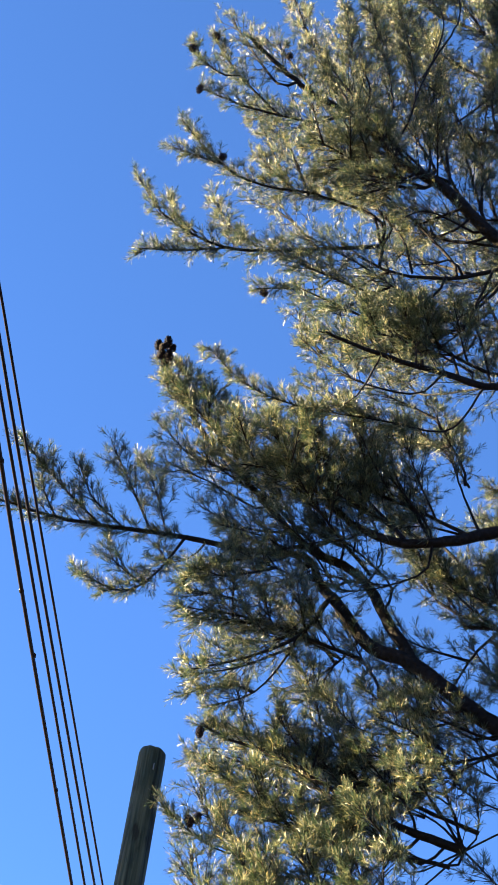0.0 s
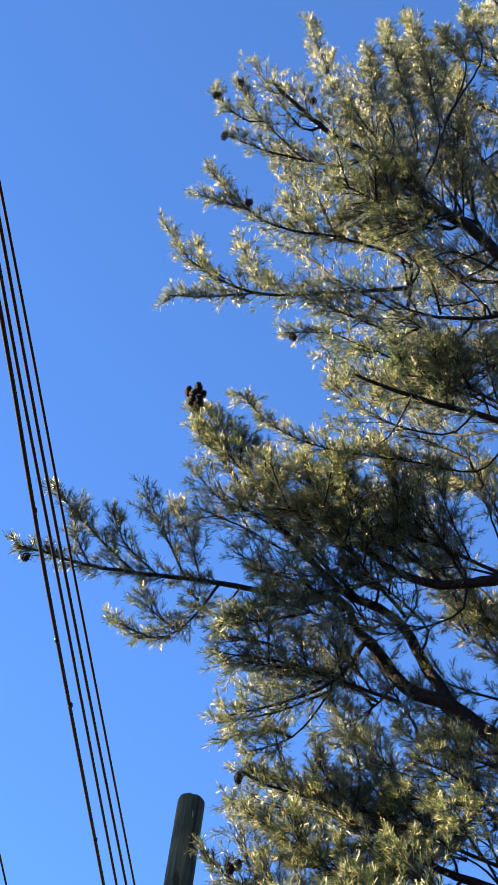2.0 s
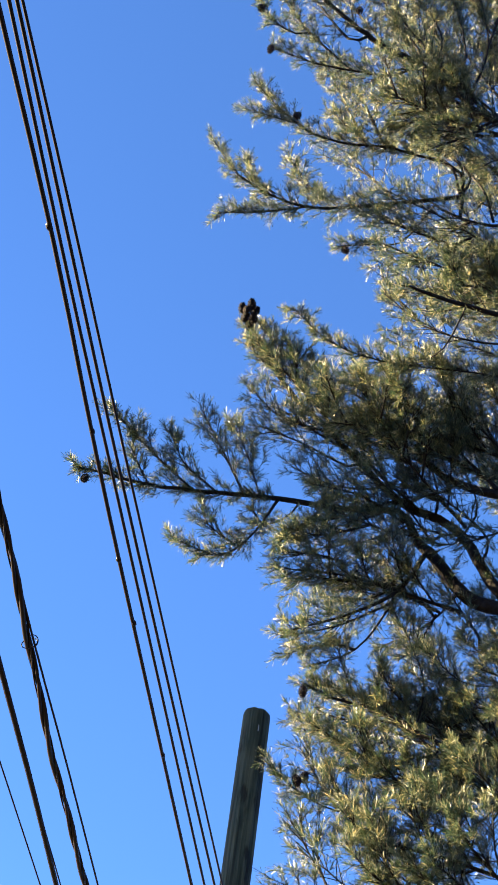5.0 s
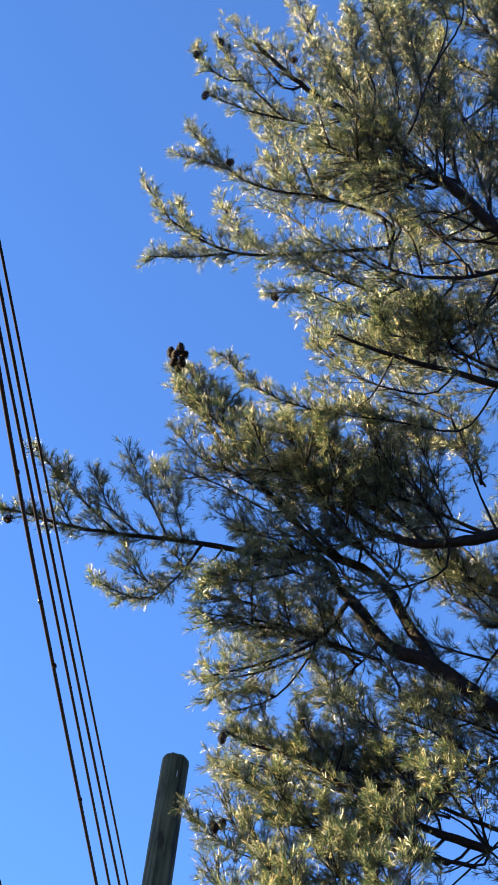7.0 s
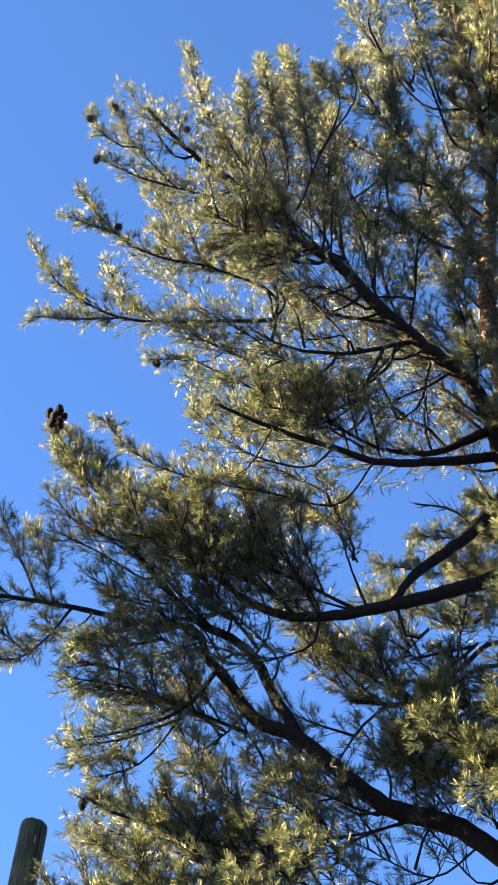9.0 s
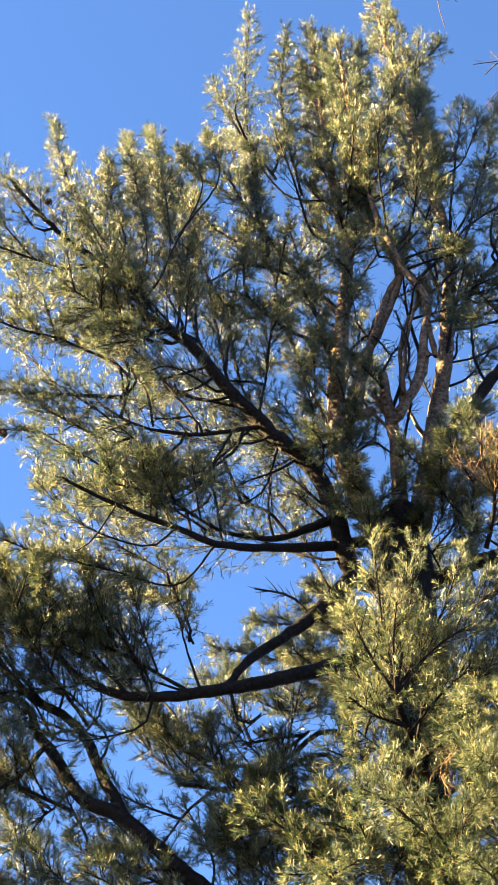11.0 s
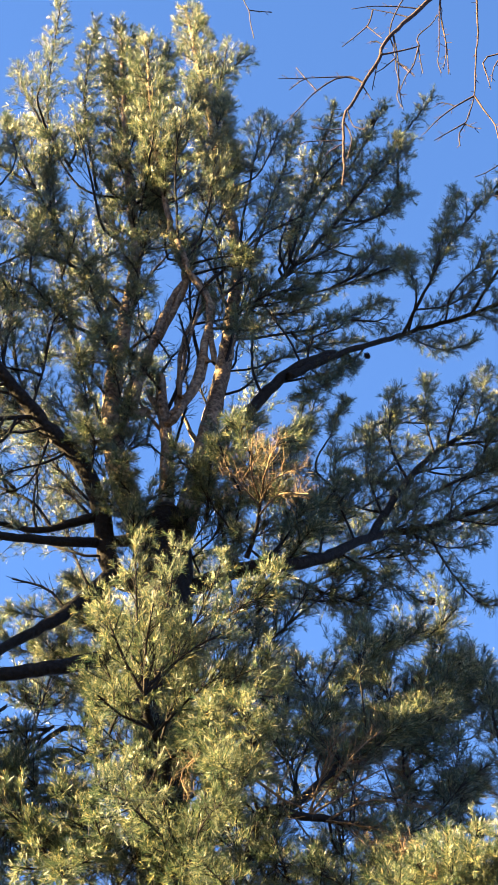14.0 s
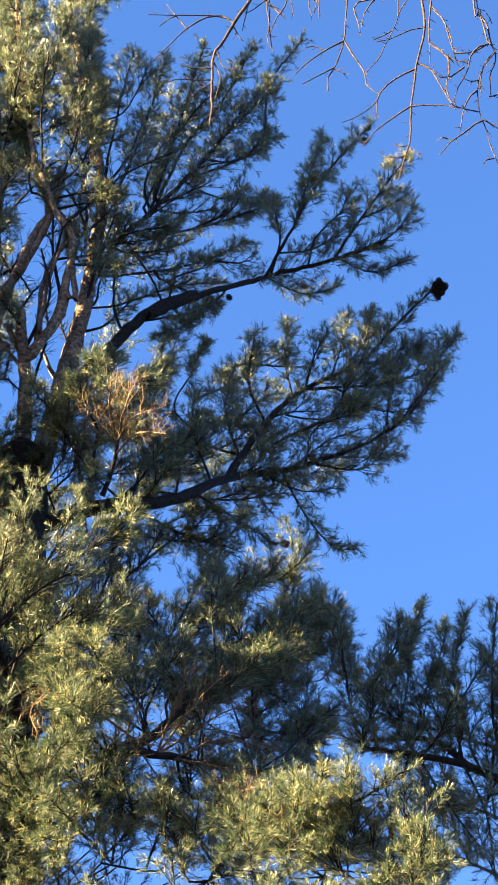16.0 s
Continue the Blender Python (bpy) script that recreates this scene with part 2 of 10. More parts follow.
def bough(tree_ob, pts, n, reach, width, seed, lift=0.35, dens=1.0):
    """A side bough and the leafy branches along it, on either side and upwards."""
    line, share, length = smooth_path(pts, 0.05)
    brng = random.Random(seed)
    grow(tree_ob, "branch", pts, 0.02, 0.007, width, 0.3, dens)
    for k in range(n):
        q = 0.12 + 0.84 * (k + brng.random()) / n
        p = np.array([np.interp(q, share, line[:, i]) for i in range(3)])
        tan = unit(np.array([np.interp(q, share, np.gradient(line[:, i])) for i in range(3)]))
        side = unit(np.cross(tan, (0, 0, 1.0))) * (1 if k % 2 else -1) + np.array([brng.uniform(-0.3, 0.3) for _ in range(3)])
        l = reach * brng.uniform(0.65, 1.15) * (1.1 - 0.5 * q)
        way = unit(tan * 0.6 + side * 0.75 + np.array([0, 0, lift + brng.uniform(-0.25, 0.25)]))
        grow(tree_ob, "branch", [p, p + way * l * 0.55, p + way * l + np.array([0, 0, 0.15 * l])], 0.012, 0.005, width * brng.uniform(0.75, 1.05), 0.15, dens)


def whorls(tree_ob, pts, start, every, reach, width, seed, dens=1.0):
    """Rings of upswept branches round the leafy part of a stem, shorter towards its tip."""
    line, share, length = smooth_path(pts, 0.05)
    wrng = random.Random(seed)
    s = start
    while s < 0.97:
        p = np.array([np.interp(s, share, line[:, i]) for i in range(3)])
        out = reach * (0.45 + 0.55 * (1 - (s - start) / (1 - start)))
        turn = wrng.uniform(0, 6.3)
        for k in range(4):
            a, l = turn + k * 1.57 + wrng.uniform(-0.35, 0.35), out * wrng.uniform(0.7, 1.15)
            way = np.array([math.cos(a), math.sin(a), 0])
            grow(tree_ob, "branch", [p, p + way * l * 0.5 + np.array([0, 0, 0.18 * l]), p + way * l * 0.8 + np.array([0, 0, 0.62 * l])],
                 0.014, 0.005, width, 0.12, dens)
        s += every / length * wrng.uniform(0.8, 1.2)


pine = tree("pine_tree", (0.70, 9.98, 0.0), "tall pine with forked stems, dark limbs and sunlit grey-green needles", "tree")
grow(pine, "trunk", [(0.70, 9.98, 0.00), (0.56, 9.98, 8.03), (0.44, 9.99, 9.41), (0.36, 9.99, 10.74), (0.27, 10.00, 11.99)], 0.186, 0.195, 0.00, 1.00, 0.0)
grow(pine, "stem", [(0.30, 10.00, 11.54), (0.19, 10.00, 11.65), (-0.15, 9.96, 12.53), (-0.27, 9.93, 13.36), (-0.25, 9.90, 14.36), (-0.25, 9.88, 15.22), (-0.41, 9.85, 16.20), (-0.57, 9.81, 17.38), (-0.74, 9.77, 18.78)], 0.120, 0.015, 0.45, 0.53, 1.0)
grow(pine, "stem", [(0.29, 10.00, 11.65), (0.39, 9.99, 11.82), (0.50, 10.04, 12.90), (0.59, 10.07, 13.79), (0.64, 10.11, 14.75), (0.65, 10.14, 15.71), (0.42, 10.20, 17.15), (0.15, 10.26, 18.75), (-0.14, 10.30, 20.37)], 0.108, 0.016, 0.44, 0.56, 1.0)
grow(pine, "stem", [(-0.18, 9.95, 12.76), (-0.08, 9.87, 13.59), (0.06, 9.81, 14.06), (0.20, 9.75, 14.69), (0.07, 9.70, 15.11), (-0.03, 9.66, 15.55), (-0.24, 9.57, 16.56), (-0.47, 9.44, 18.14)], 0.053, 0.014, 0.39, 0.55, 1.0)
grow(pine, "stub", [(0.27, 10.00, 11.99), (0.22, 9.85, 12.66), (0.16, 9.79, 12.94), (0.09, 9.70, 13.34)], 0.072, 0.040, 0.00, 1.00, 0.0)
grow(pine, "stub", [(0.17, 9.80, 12.89), (0.36, 9.75, 13.30), (0.42, 9.70, 13.89), (0.43, 9.66, 14.30), (0.26, 9.64, 14.60), (0.09, 9.60, 15.05)], 0.044, 0.024, 0.19, 0.80, 0.5)
grow(pine, "stub", [(0.26, 9.78, 13.08), (0.24, 9.78, 13.82), (0.33, 9.78, 14.28), (0.55, 9.77, 14.61)], 0.027, 0.014, 0.00, 1.00, 0.0)
grow(pine, "stub", [(0.50, 10.04, 12.90), (0.37, 10.04, 13.16), (0.27, 10.05, 13.43)], 0.027, 0.011, 0.00, 1.00, 0.0)
grow(pine, "stub", [(0.19, 9.82, 12.78), (0.02, 9.83, 13.03), (-0.10, 9.83, 13.26)], 0.018, 0.009, 0.00, 1.00, 0.0)
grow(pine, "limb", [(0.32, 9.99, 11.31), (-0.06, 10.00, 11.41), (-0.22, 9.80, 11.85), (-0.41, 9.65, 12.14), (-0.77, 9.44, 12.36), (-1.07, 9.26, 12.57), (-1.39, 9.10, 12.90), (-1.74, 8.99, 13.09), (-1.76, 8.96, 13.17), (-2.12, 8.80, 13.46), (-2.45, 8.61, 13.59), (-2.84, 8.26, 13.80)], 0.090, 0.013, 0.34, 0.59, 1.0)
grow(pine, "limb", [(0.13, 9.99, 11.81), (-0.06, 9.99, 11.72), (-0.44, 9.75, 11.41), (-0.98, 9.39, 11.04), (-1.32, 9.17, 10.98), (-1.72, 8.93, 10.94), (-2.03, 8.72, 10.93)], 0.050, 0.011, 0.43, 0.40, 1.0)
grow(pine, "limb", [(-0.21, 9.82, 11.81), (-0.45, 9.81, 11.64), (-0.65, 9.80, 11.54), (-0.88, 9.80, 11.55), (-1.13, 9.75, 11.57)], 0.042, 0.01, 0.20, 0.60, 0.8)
grow(pine, "branch", [(-0.77, 9.44, 12.36), (-0.83, 9.43, 12.34), (-1.30, 9.33, 12.11), (-1.75, 9.26, 12.14), (-2.11, 9.19, 12.38)], 0.030, 0.010, 0.37, 0.33, 1.0)
grow(pine, "branch", [(-2.14, 8.79, 13.46), (-2.31, 8.78, 13.33), (-2.61, 8.69, 13.34), (-2.90, 8.56, 13.33), (-3.15, 8.43, 13.37)], 0.019, 0.008, 0.20, 0.29, 1.0)
grow(pine, "branch", [(-2.61, 8.69, 13.34), (-2.93, 8.53, 13.66), (-3.15, 8.39, 13.99)], 0.015, 0.009, 0.19, 0.10, 1.0)
grow(pine, "branch", [(-2.93, 8.53, 13.66), (-3.02, 8.50, 13.63), (-3.17, 8.38, 13.64), (-3.28, 8.29, 13.85)], 0.011, 0.006, 0.13, 0.25, 1.0)
grow(pine, "branch", [(-2.12, 8.80, 13.46), (-2.13, 8.80, 13.63), (-2.48, 8.87, 14.47), (-2.83, 8.89, 15.60)], 0.017, 0.010, 0.22, 0.17, 1.0)
grow(pine, "branch", [(-2.02, 8.85, 13.38), (-1.97, 8.85, 13.83), (-2.17, 8.95, 14.51), (-2.32, 9.05, 15.30)], 0.013, 0.007, 0.17, 0.32, 1.0)
grow(pine, "branch", [(-1.85, 8.92, 13.25), (-1.79, 8.91, 13.75), (-1.99, 9.03, 14.78), (-2.22, 9.13, 15.73)], 0.013, 0.007, 0.19, 0.30, 1.0)
grow(pine, "branch", [(-1.76, 8.96, 13.17), (-1.62, 8.94, 13.77), (-1.81, 9.14, 15.07), (-2.02, 9.27, 16.05)], 0.013, 0.007, 0.22, 0.31, 1.0)
grow(pine, "branch", [(-1.62, 8.94, 13.77), (-1.47, 9.09, 14.97), (-1.72, 9.25, 15.74)], 0.013, 0.007, 0.19, 0.68, 1.0)
grow(pine, "branch", [(-1.58, 8.98, 14.11), (-1.35, 9.14, 15.19), (-1.54, 9.27, 16.02)], 0.013, 0.008, 0.21, 0.64, 1.0)
grow(pine, "branch", [(-1.58, 9.04, 13.01), (-1.96, 8.92, 13.56), (-2.34, 8.75, 14.11)], 0.019, 0.009, 0.43, 0.10, 1.0)
grow(pine, "branch", [(-1.36, 9.11, 12.87), (-1.33, 9.12, 12.98), (-1.48, 9.26, 13.89), (-1.85, 9.46, 15.05)], 0.019, 0.010, 0.45, 0.16, 1.0)
grow(pine, "branch", [(-1.05, 9.28, 12.56), (-1.33, 9.56, 14.04), (-1.56, 9.80, 15.41)], 0.019, 0.010, 0.44, 0.10, 1.0)
grow(pine, "branch", [(-1.82, 9.25, 12.18), (-1.85, 9.25, 12.69), (-2.32, 9.12, 12.88), (-2.71, 8.92, 12.79), (-3.00, 8.73, 12.83), (-3.29, 8.48, 13.07)], 0.022, 0.008, 0.17, 0.38, 1.0)
grow(pine, "branch", [(-3.00, 8.73, 12.83), (-3.20, 8.65, 12.86), (-3.36, 8.59, 12.89)], 0.010, 0.006, 0.11, 0.10, 1.0)
grow(pine, "branch", [(-2.47, 9.06, 12.86), (-2.67, 9.02, 13.07), (-2.82, 8.98, 13.24)], 0.010, 0.006, 0.15, 0.10, 1.0)
grow(pine, "branch", [(-1.83, 9.25, 12.41), (-2.53, 9.02, 12.15), (-2.88, 8.78, 11.94), (-3.24, 8.50, 11.96), (-3.45, 8.30, 12.19)], 0.025, 0.008, 0.20, 0.15, 1.0)
grow(pine, "branch", [(-2.85, 8.81, 11.96), (-3.14, 8.70, 11.82), (-3.43, 8.59, 11.74)], 0.012, 0.006, 0.13, 0.10, 1.0)
grow(pine, "branch", [(-2.66, 8.93, 12.08), (-2.90, 8.86, 12.27), (-3.05, 8.81, 12.58)], 0.012, 0.006, 0.20, 0.10, 1.0)
grow(pine, "branch", [(-3.05, 8.65, 11.95), (-3.22, 8.59, 12.09), (-3.28, 8.57, 12.30)], 0.010, 0.006, 0.10, 0.10, 1.0)
grow(pine, "branch", [(-2.01, 9.22, 12.31), (-2.24, 9.22, 11.94), (-2.49, 9.20, 11.93), (-2.69, 9.17, 11.91)], 0.012, 0.006, 0.11, 0.56, 1.0)
grow(pine, "branch", [(-1.42, 9.10, 10.97), (-1.48, 9.10, 11.14), (-1.87, 8.98, 11.37), (-2.22, 8.84, 11.48)], 0.017, 0.008, 0.40, 0.25, 1.0)
grow(pine, "branch", [(-1.48, 9.10, 11.14), (-1.42, 9.10, 11.48), (-1.82, 8.94, 11.78), (-2.26, 8.74, 11.96)], 0.012, 0.006, 0.41, 0.33, 1.0)
grow(pine, "branch", [(-1.26, 9.33, 12.13), (-1.32, 9.34, 12.34), (-1.77, 9.27, 12.94), (-2.25, 9.20, 13.45)], 0.019, 0.009, 0.38, 0.22, 1.0)
grow(pine, "branch", [(-1.29, 9.19, 10.99), (-1.47, 9.20, 10.80), (-1.94, 9.13, 10.92), (-2.28, 9.05, 11.23)], 0.012, 0.006, 0.32, 0.32, 1.0)
grow(pine, "branch", [(-1.68, 9.00, 11.67), (-1.82, 9.00, 11.63), (-2.10, 8.91, 11.71), (-2.31, 8.81, 11.76)], 0.014, 0.008, 0.27, 0.30, 1.0)
grow(pine, "branch", [(-0.92, 9.40, 12.29), (-0.98, 9.40, 12.02), (-1.19, 9.21, 11.57), (-1.45, 9.03, 11.34)], 0.019, 0.008, 0.36, 0.30, 0.8)
grow(pine, "branch", [(-0.55, 9.81, 11.59), (-0.72, 9.80, 11.82), (-1.11, 9.98, 12.16), (-1.49, 10.19, 12.46)], 0.019, 0.009, 0.34, 0.30, 0.7)
grow(pine, "branch", [(-0.99, 9.31, 12.51), (-1.34, 9.35, 13.22), (-1.54, 9.41, 14.14), (-1.54, 9.44, 14.90)], 0.021, 0.010, 0.44, 0.10, 1.0)
grow(pine, "branch", [(-1.31, 9.14, 12.81), (-1.74, 9.01, 13.30), (-2.06, 8.91, 13.69)], 0.019, 0.009, 0.36, 0.10, 1.0)
grow(pine, "branch", [(-1.42, 9.09, 12.92), (-1.51, 9.10, 12.88), (-1.75, 9.00, 12.78), (-2.04, 8.84, 12.47)], 0.019, 0.008, 0.35, 0.20, 1.0)
grow(pine, "branch", [(-0.61, 9.53, 12.26), (-0.67, 9.53, 12.24), (-1.01, 9.68, 13.11), (-1.16, 9.80, 13.89)], 0.019, 0.009, 0.31, 0.13, 1.0)
grow(pine, "branch", [(-0.91, 9.35, 12.45), (-1.42, 9.55, 12.82), (-1.75, 9.69, 13.30)], 0.019, 0.009, 0.35, 0.10, 0.8)
grow(pine, "branch", [(-1.01, 9.36, 11.03), (-1.26, 9.37, 10.61), (-1.70, 9.20, 10.57), (-2.07, 9.05, 10.52), (-2.31, 8.92, 10.49), (-2.56, 8.73, 10.50), (-2.76, 8.52, 10.62)], 0.012, 0.005, 0.14, 0.29, 1.0)
grow(pine, "branch", [(-2.07, 9.05, 10.52), (-2.07, 9.05, 10.28), (-2.20, 9.04, 10.38)], 0.007, 0.005, 0.10, 0.20, 1.0)
grow(pine, "limb", [(-0.06, 10.00, 11.41), (-0.35, 9.92, 10.88), (-0.72, 9.82, 10.40), (-0.87, 9.76, 10.09)], 0.066, 0.027, 0.00, 1.00, 0.0)
grow(pine, "limb", [(0.40, 9.89, 8.97), (0.44, 9.53, 9.14), (0.37, 9.29, 9.25), (0.24, 8.99, 9.34), (0.14, 8.66, 9.46), (0.18, 8.30, 9.59)], 0.047, 0.014, 0.21, 0.60, 1.0)
grow(pine, "limb", [(0.35, 9.94, 10.75), (-0.08, 9.89, 10.46), (-0.55, 9.80, 10.19), (-0.85, 9.74, 10.04), (-1.39, 9.67, 9.86), (-1.74, 9.65, 9.93), (-2.07, 9.62, 10.17)], 0.072, 0.022, 0.38, 0.65, 1.0)
grow(pine, "branch", [(-1.15, 9.89, 10.56), (-1.34, 10.11, 11.12), (-1.33, 10.19, 11.38)], 0.012, 0.006, 0.29, 0.10, 0.5)
grow(pine, "branch", [(-1.52, 9.66, 9.88), (-1.85, 9.58, 10.25), (-2.12, 9.51, 10.58)], 0.019, 0.008, 0.41, 0.10, 1.0)
grow(pine, "branch", [(-1.35, 9.67, 9.87), (-1.61, 9.75, 10.46), (-1.76, 9.80, 10.99)], 0.019, 0.008, 0.42, 0.10, 1.0)
grow(pine, "branch", [(-1.64, 9.63, 10.01), (-2.14, 9.43, 10.25), (-2.42, 9.26, 10.50)], 0.019, 0.007, 0.37, 0.10, 1.0)
grow(pine, "limb", [(-0.05, 10.00, 8.17), (-0.47, 9.97, 8.45), (-0.83, 9.93, 8.53), (-1.12, 9.91, 8.75), (-1.44, 9.90, 9.04), (-1.76, 9.92, 9.22), (-1.97, 9.93, 9.54), (-2.11, 9.92, 9.71)], 0.075, 0.038, 0.00, 1.00, 0.0)
grow(pine, "limb", [(-1.44, 9.90, 9.04), (-1.62, 9.89, 9.35), (-1.85, 9.89, 9.77), (-2.19, 9.88, 9.99), (-2.45, 9.86, 10.27), (-2.76, 9.80, 10.65), (-3.08, 9.68, 10.99), (-3.36, 9.55, 11.48)], 0.044, 0.012, 0.36, 0.50, 1.0)
grow(pine, "branch", [(-3.16, 9.64, 11.13), (-3.33, 9.54, 11.26), (-3.38, 9.45, 11.48)], 0.010, 0.006, 0.16, 0.10, 1.0)
grow(pine, "limb", [(-2.11, 9.92, 9.71), (-2.25, 9.91, 9.97), (-2.64, 9.86, 9.99), (-3.10, 9.72, 10.01), (-3.60, 9.51, 9.94), (-3.91, 9.35, 9.89), (-4.19, 9.19, 9.89), (-4.34, 9.11, 9.89)], 0.030, 0.007, 0.17, 0.45, 1.0)
grow(pine, "branch", [(-3.60, 9.51, 9.94), (-3.88, 9.28, 10.13), (-4.14, 9.05, 10.36)], 0.011, 0.006, 0.15, 0.15, 1.0)
grow(pine, "branch", [(-3.28, 9.64, 9.98), (-3.43, 9.47, 10.26), (-3.57, 9.32, 10.51)], 0.013, 0.006, 0.24, 0.15, 1.0)
grow(pine, "branch", [(-3.46, 9.56, 9.96), (-3.66, 9.36, 10.08), (-3.74, 9.22, 10.25)], 0.011, 0.006, 0.20, 0.15, 1.0)
grow(pine, "branch", [(-3.18, 9.68, 9.99), (-3.36, 9.76, 10.50), (-3.52, 9.79, 10.85)], 0.011, 0.006, 0.21, 0.15, 1.0)
grow(pine, "branch", [(-3.88, 9.36, 9.89), (-3.99, 9.24, 10.11), (-3.97, 9.21, 10.26)], 0.009, 0.006, 0.13, 0.15, 1.0)
grow(pine, "branch", [(-3.06, 9.73, 10.01), (-3.18, 9.62, 9.61), (-3.36, 9.51, 9.36), (-3.64, 9.32, 9.39)], 0.017, 0.005, 0.15, 0.20, 1.0)
grow(pine, "branch", [(-3.27, 9.57, 9.49), (-3.44, 9.43, 9.57), (-3.48, 9.38, 9.66)], 0.011, 0.005, 0.16, 0.10, 1.0)
grow(pine, "branch", [(-2.93, 9.79, 10.01), (-3.01, 9.77, 9.86), (-3.18, 9.83, 9.88), (-3.31, 9.89, 10.09)], 0.011, 0.006, 0.22, 0.35, 0.8)
grow(pine, "branch", [(-2.51, 9.85, 10.34), (-2.76, 9.70, 10.83), (-2.89, 9.58, 11.19)], 0.015, 0.006, 0.24, 0.15, 1.0)
grow(pine, "branch", [(-2.88, 9.75, 10.78), (-3.03, 9.65, 11.15), (-3.09, 9.59, 11.38)], 0.012, 0.006, 0.18, 0.15, 1.0)
grow(pine, "branch", [(-3.11, 9.67, 11.03), (-3.16, 9.59, 11.33), (-3.28, 9.51, 11.55)], 0.010, 0.006, 0.20, 0.15, 1.0)
grow(pine, "branch", [(-2.26, 9.88, 10.07), (-2.23, 9.87, 10.25), (-2.42, 9.82, 10.80), (-2.60, 9.77, 11.26)], 0.015, 0.006, 0.28, 0.28, 1.0)
grow(pine, "branch", [(-2.00, 9.89, 9.86), (-1.99, 9.88, 10.13), (-2.21, 10.01, 10.84), (-2.42, 10.10, 11.36)], 0.015, 0.006, 0.28, 0.30, 1.0)
grow(pine, "branch", [(-2.76, 9.80, 10.65), (-3.08, 9.54, 10.61), (-3.24, 9.33, 10.70)], 0.013, 0.006, 0.29, 0.15, 1.0)
grow(pine, "branch", [(-2.54, 9.85, 10.38), (-2.62, 9.84, 10.35), (-2.92, 9.67, 10.45), (-3.21, 9.47, 10.48)], 0.013, 0.006, 0.30, 0.25, 1.0)
grow(pine, "branch", [(-2.35, 9.87, 10.17), (-2.42, 9.86, 10.15), (-2.71, 9.74, 10.11), (-2.95, 9.58, 10.16)], 0.015, 0.006, 0.30, 0.23, 1.0)
grow(pine, "branch", [(-1.99, 9.88, 10.03), (-2.07, 9.89, 10.09), (-2.26, 9.60, 10.27), (-2.35, 9.40, 10.40)], 0.015, 0.006, 0.34, 0.24, 1.0)
grow(pine, "branch", [(-1.81, 9.88, 9.68), (-1.71, 9.88, 9.96), (-1.90, 9.95, 10.55), (-2.01, 10.00, 11.03)], 0.011, 0.006, 0.35, 0.34, 1.0)
grow(pine, "branch", [(-2.07, 9.89, 10.09), (-2.14, 9.89, 10.05), (-2.42, 9.76, 9.91), (-2.67, 9.56, 9.63)], 0.015, 0.005, 0.28, 0.23, 1.0)
grow(pine, "branch", [(-2.04, 9.92, 9.62), (-2.19, 9.79, 9.20), (-2.46, 9.62, 8.90), (-2.76, 9.38, 8.62)], 0.028, 0.007, 0.30, 0.25, 1.0)
grow(pine, "branch", [(-2.19, 9.79, 9.20), (-2.51, 9.66, 9.25), (-2.92, 9.39, 9.13)], 0.014, 0.005, 0.30, 0.15, 1.0)
grow(pine, "branch", [(-2.21, 9.77, 9.17), (-2.21, 9.77, 9.10), (-2.52, 9.67, 8.86), (-2.86, 9.51, 8.66)], 0.014, 0.005, 0.28, 0.22, 1.0)
grow(pine, "branch", [(-2.21, 9.77, 9.10), (-2.42, 9.78, 8.75), (-2.72, 9.74, 8.59)], 0.014, 0.005, 0.21, 0.61, 1.0)
grow(pine, "branch", [(-2.20, 9.92, 9.85), (-2.44, 9.92, 9.75), (-2.75, 10.05, 9.82), (-3.05, 10.15, 9.83)], 0.011, 0.006, 0.32, 0.42, 0.9)
grow(pine, "branch", [(-1.79, 9.92, 9.28), (-1.84, 9.92, 9.23), (-2.04, 10.07, 9.12), (-2.38, 10.25, 9.09)], 0.015, 0.006, 0.26, 0.24, 0.9)
grow(pine, "branch", [(-0.99, 9.91, 8.65), (-1.64, 9.80, 8.43), (-1.97, 9.67, 8.64)], 0.011, 0.005, 0.19, 0.70, 1.0)
grow(pine, "limb", [(-1.07, 9.95, 7.70), (-1.47, 9.92, 7.85), (-1.82, 9.92, 8.06), (-2.30, 9.89, 8.34), (-2.58, 9.84, 8.42), (-2.76, 9.80, 8.51)], 0.031, 0.007, 0.21, 0.50, 1.0)
grow(pine, "branch", [(-1.76, 9.91, 8.02), (-1.99, 9.99, 8.36), (-2.16, 10.04, 8.64)], 0.014, 0.005, 0.23, 0.15, 1.0)
grow(pine, "branch", [(-2.04, 9.90, 8.18), (-2.24, 9.97, 8.45), (-2.34, 10.01, 8.65)], 0.014, 0.005, 0.21, 0.15, 1.0)
grow(pine, "branch", [(-1.76, 9.91, 8.02), (-2.02, 9.94, 7.80), (-2.36, 9.84, 7.99), (-2.67, 9.73, 8.16)], 0.010, 0.005, 0.16, 0.46, 1.0)
grow(pine, "branch", [(-2.02, 9.94, 7.80), (-2.41, 9.86, 7.60), (-2.68, 9.78, 7.68), (-2.89, 9.68, 7.83)], 0.010, 0.005, 0.15, 0.60, 1.0)
grow(pine, "branch", [(-1.33, 9.93, 7.79), (-1.47, 9.94, 7.70), (-1.85, 10.07, 8.08), (-2.25, 10.20, 8.47)], 0.016, 0.007, 0.39, 0.24, 1.0)
grow(pine, "branch", [(-1.47, 9.94, 7.70), (-1.90, 10.07, 7.71), (-2.37, 10.20, 8.13)], 0.010, 0.005, 0.43, 0.48, 1.0)
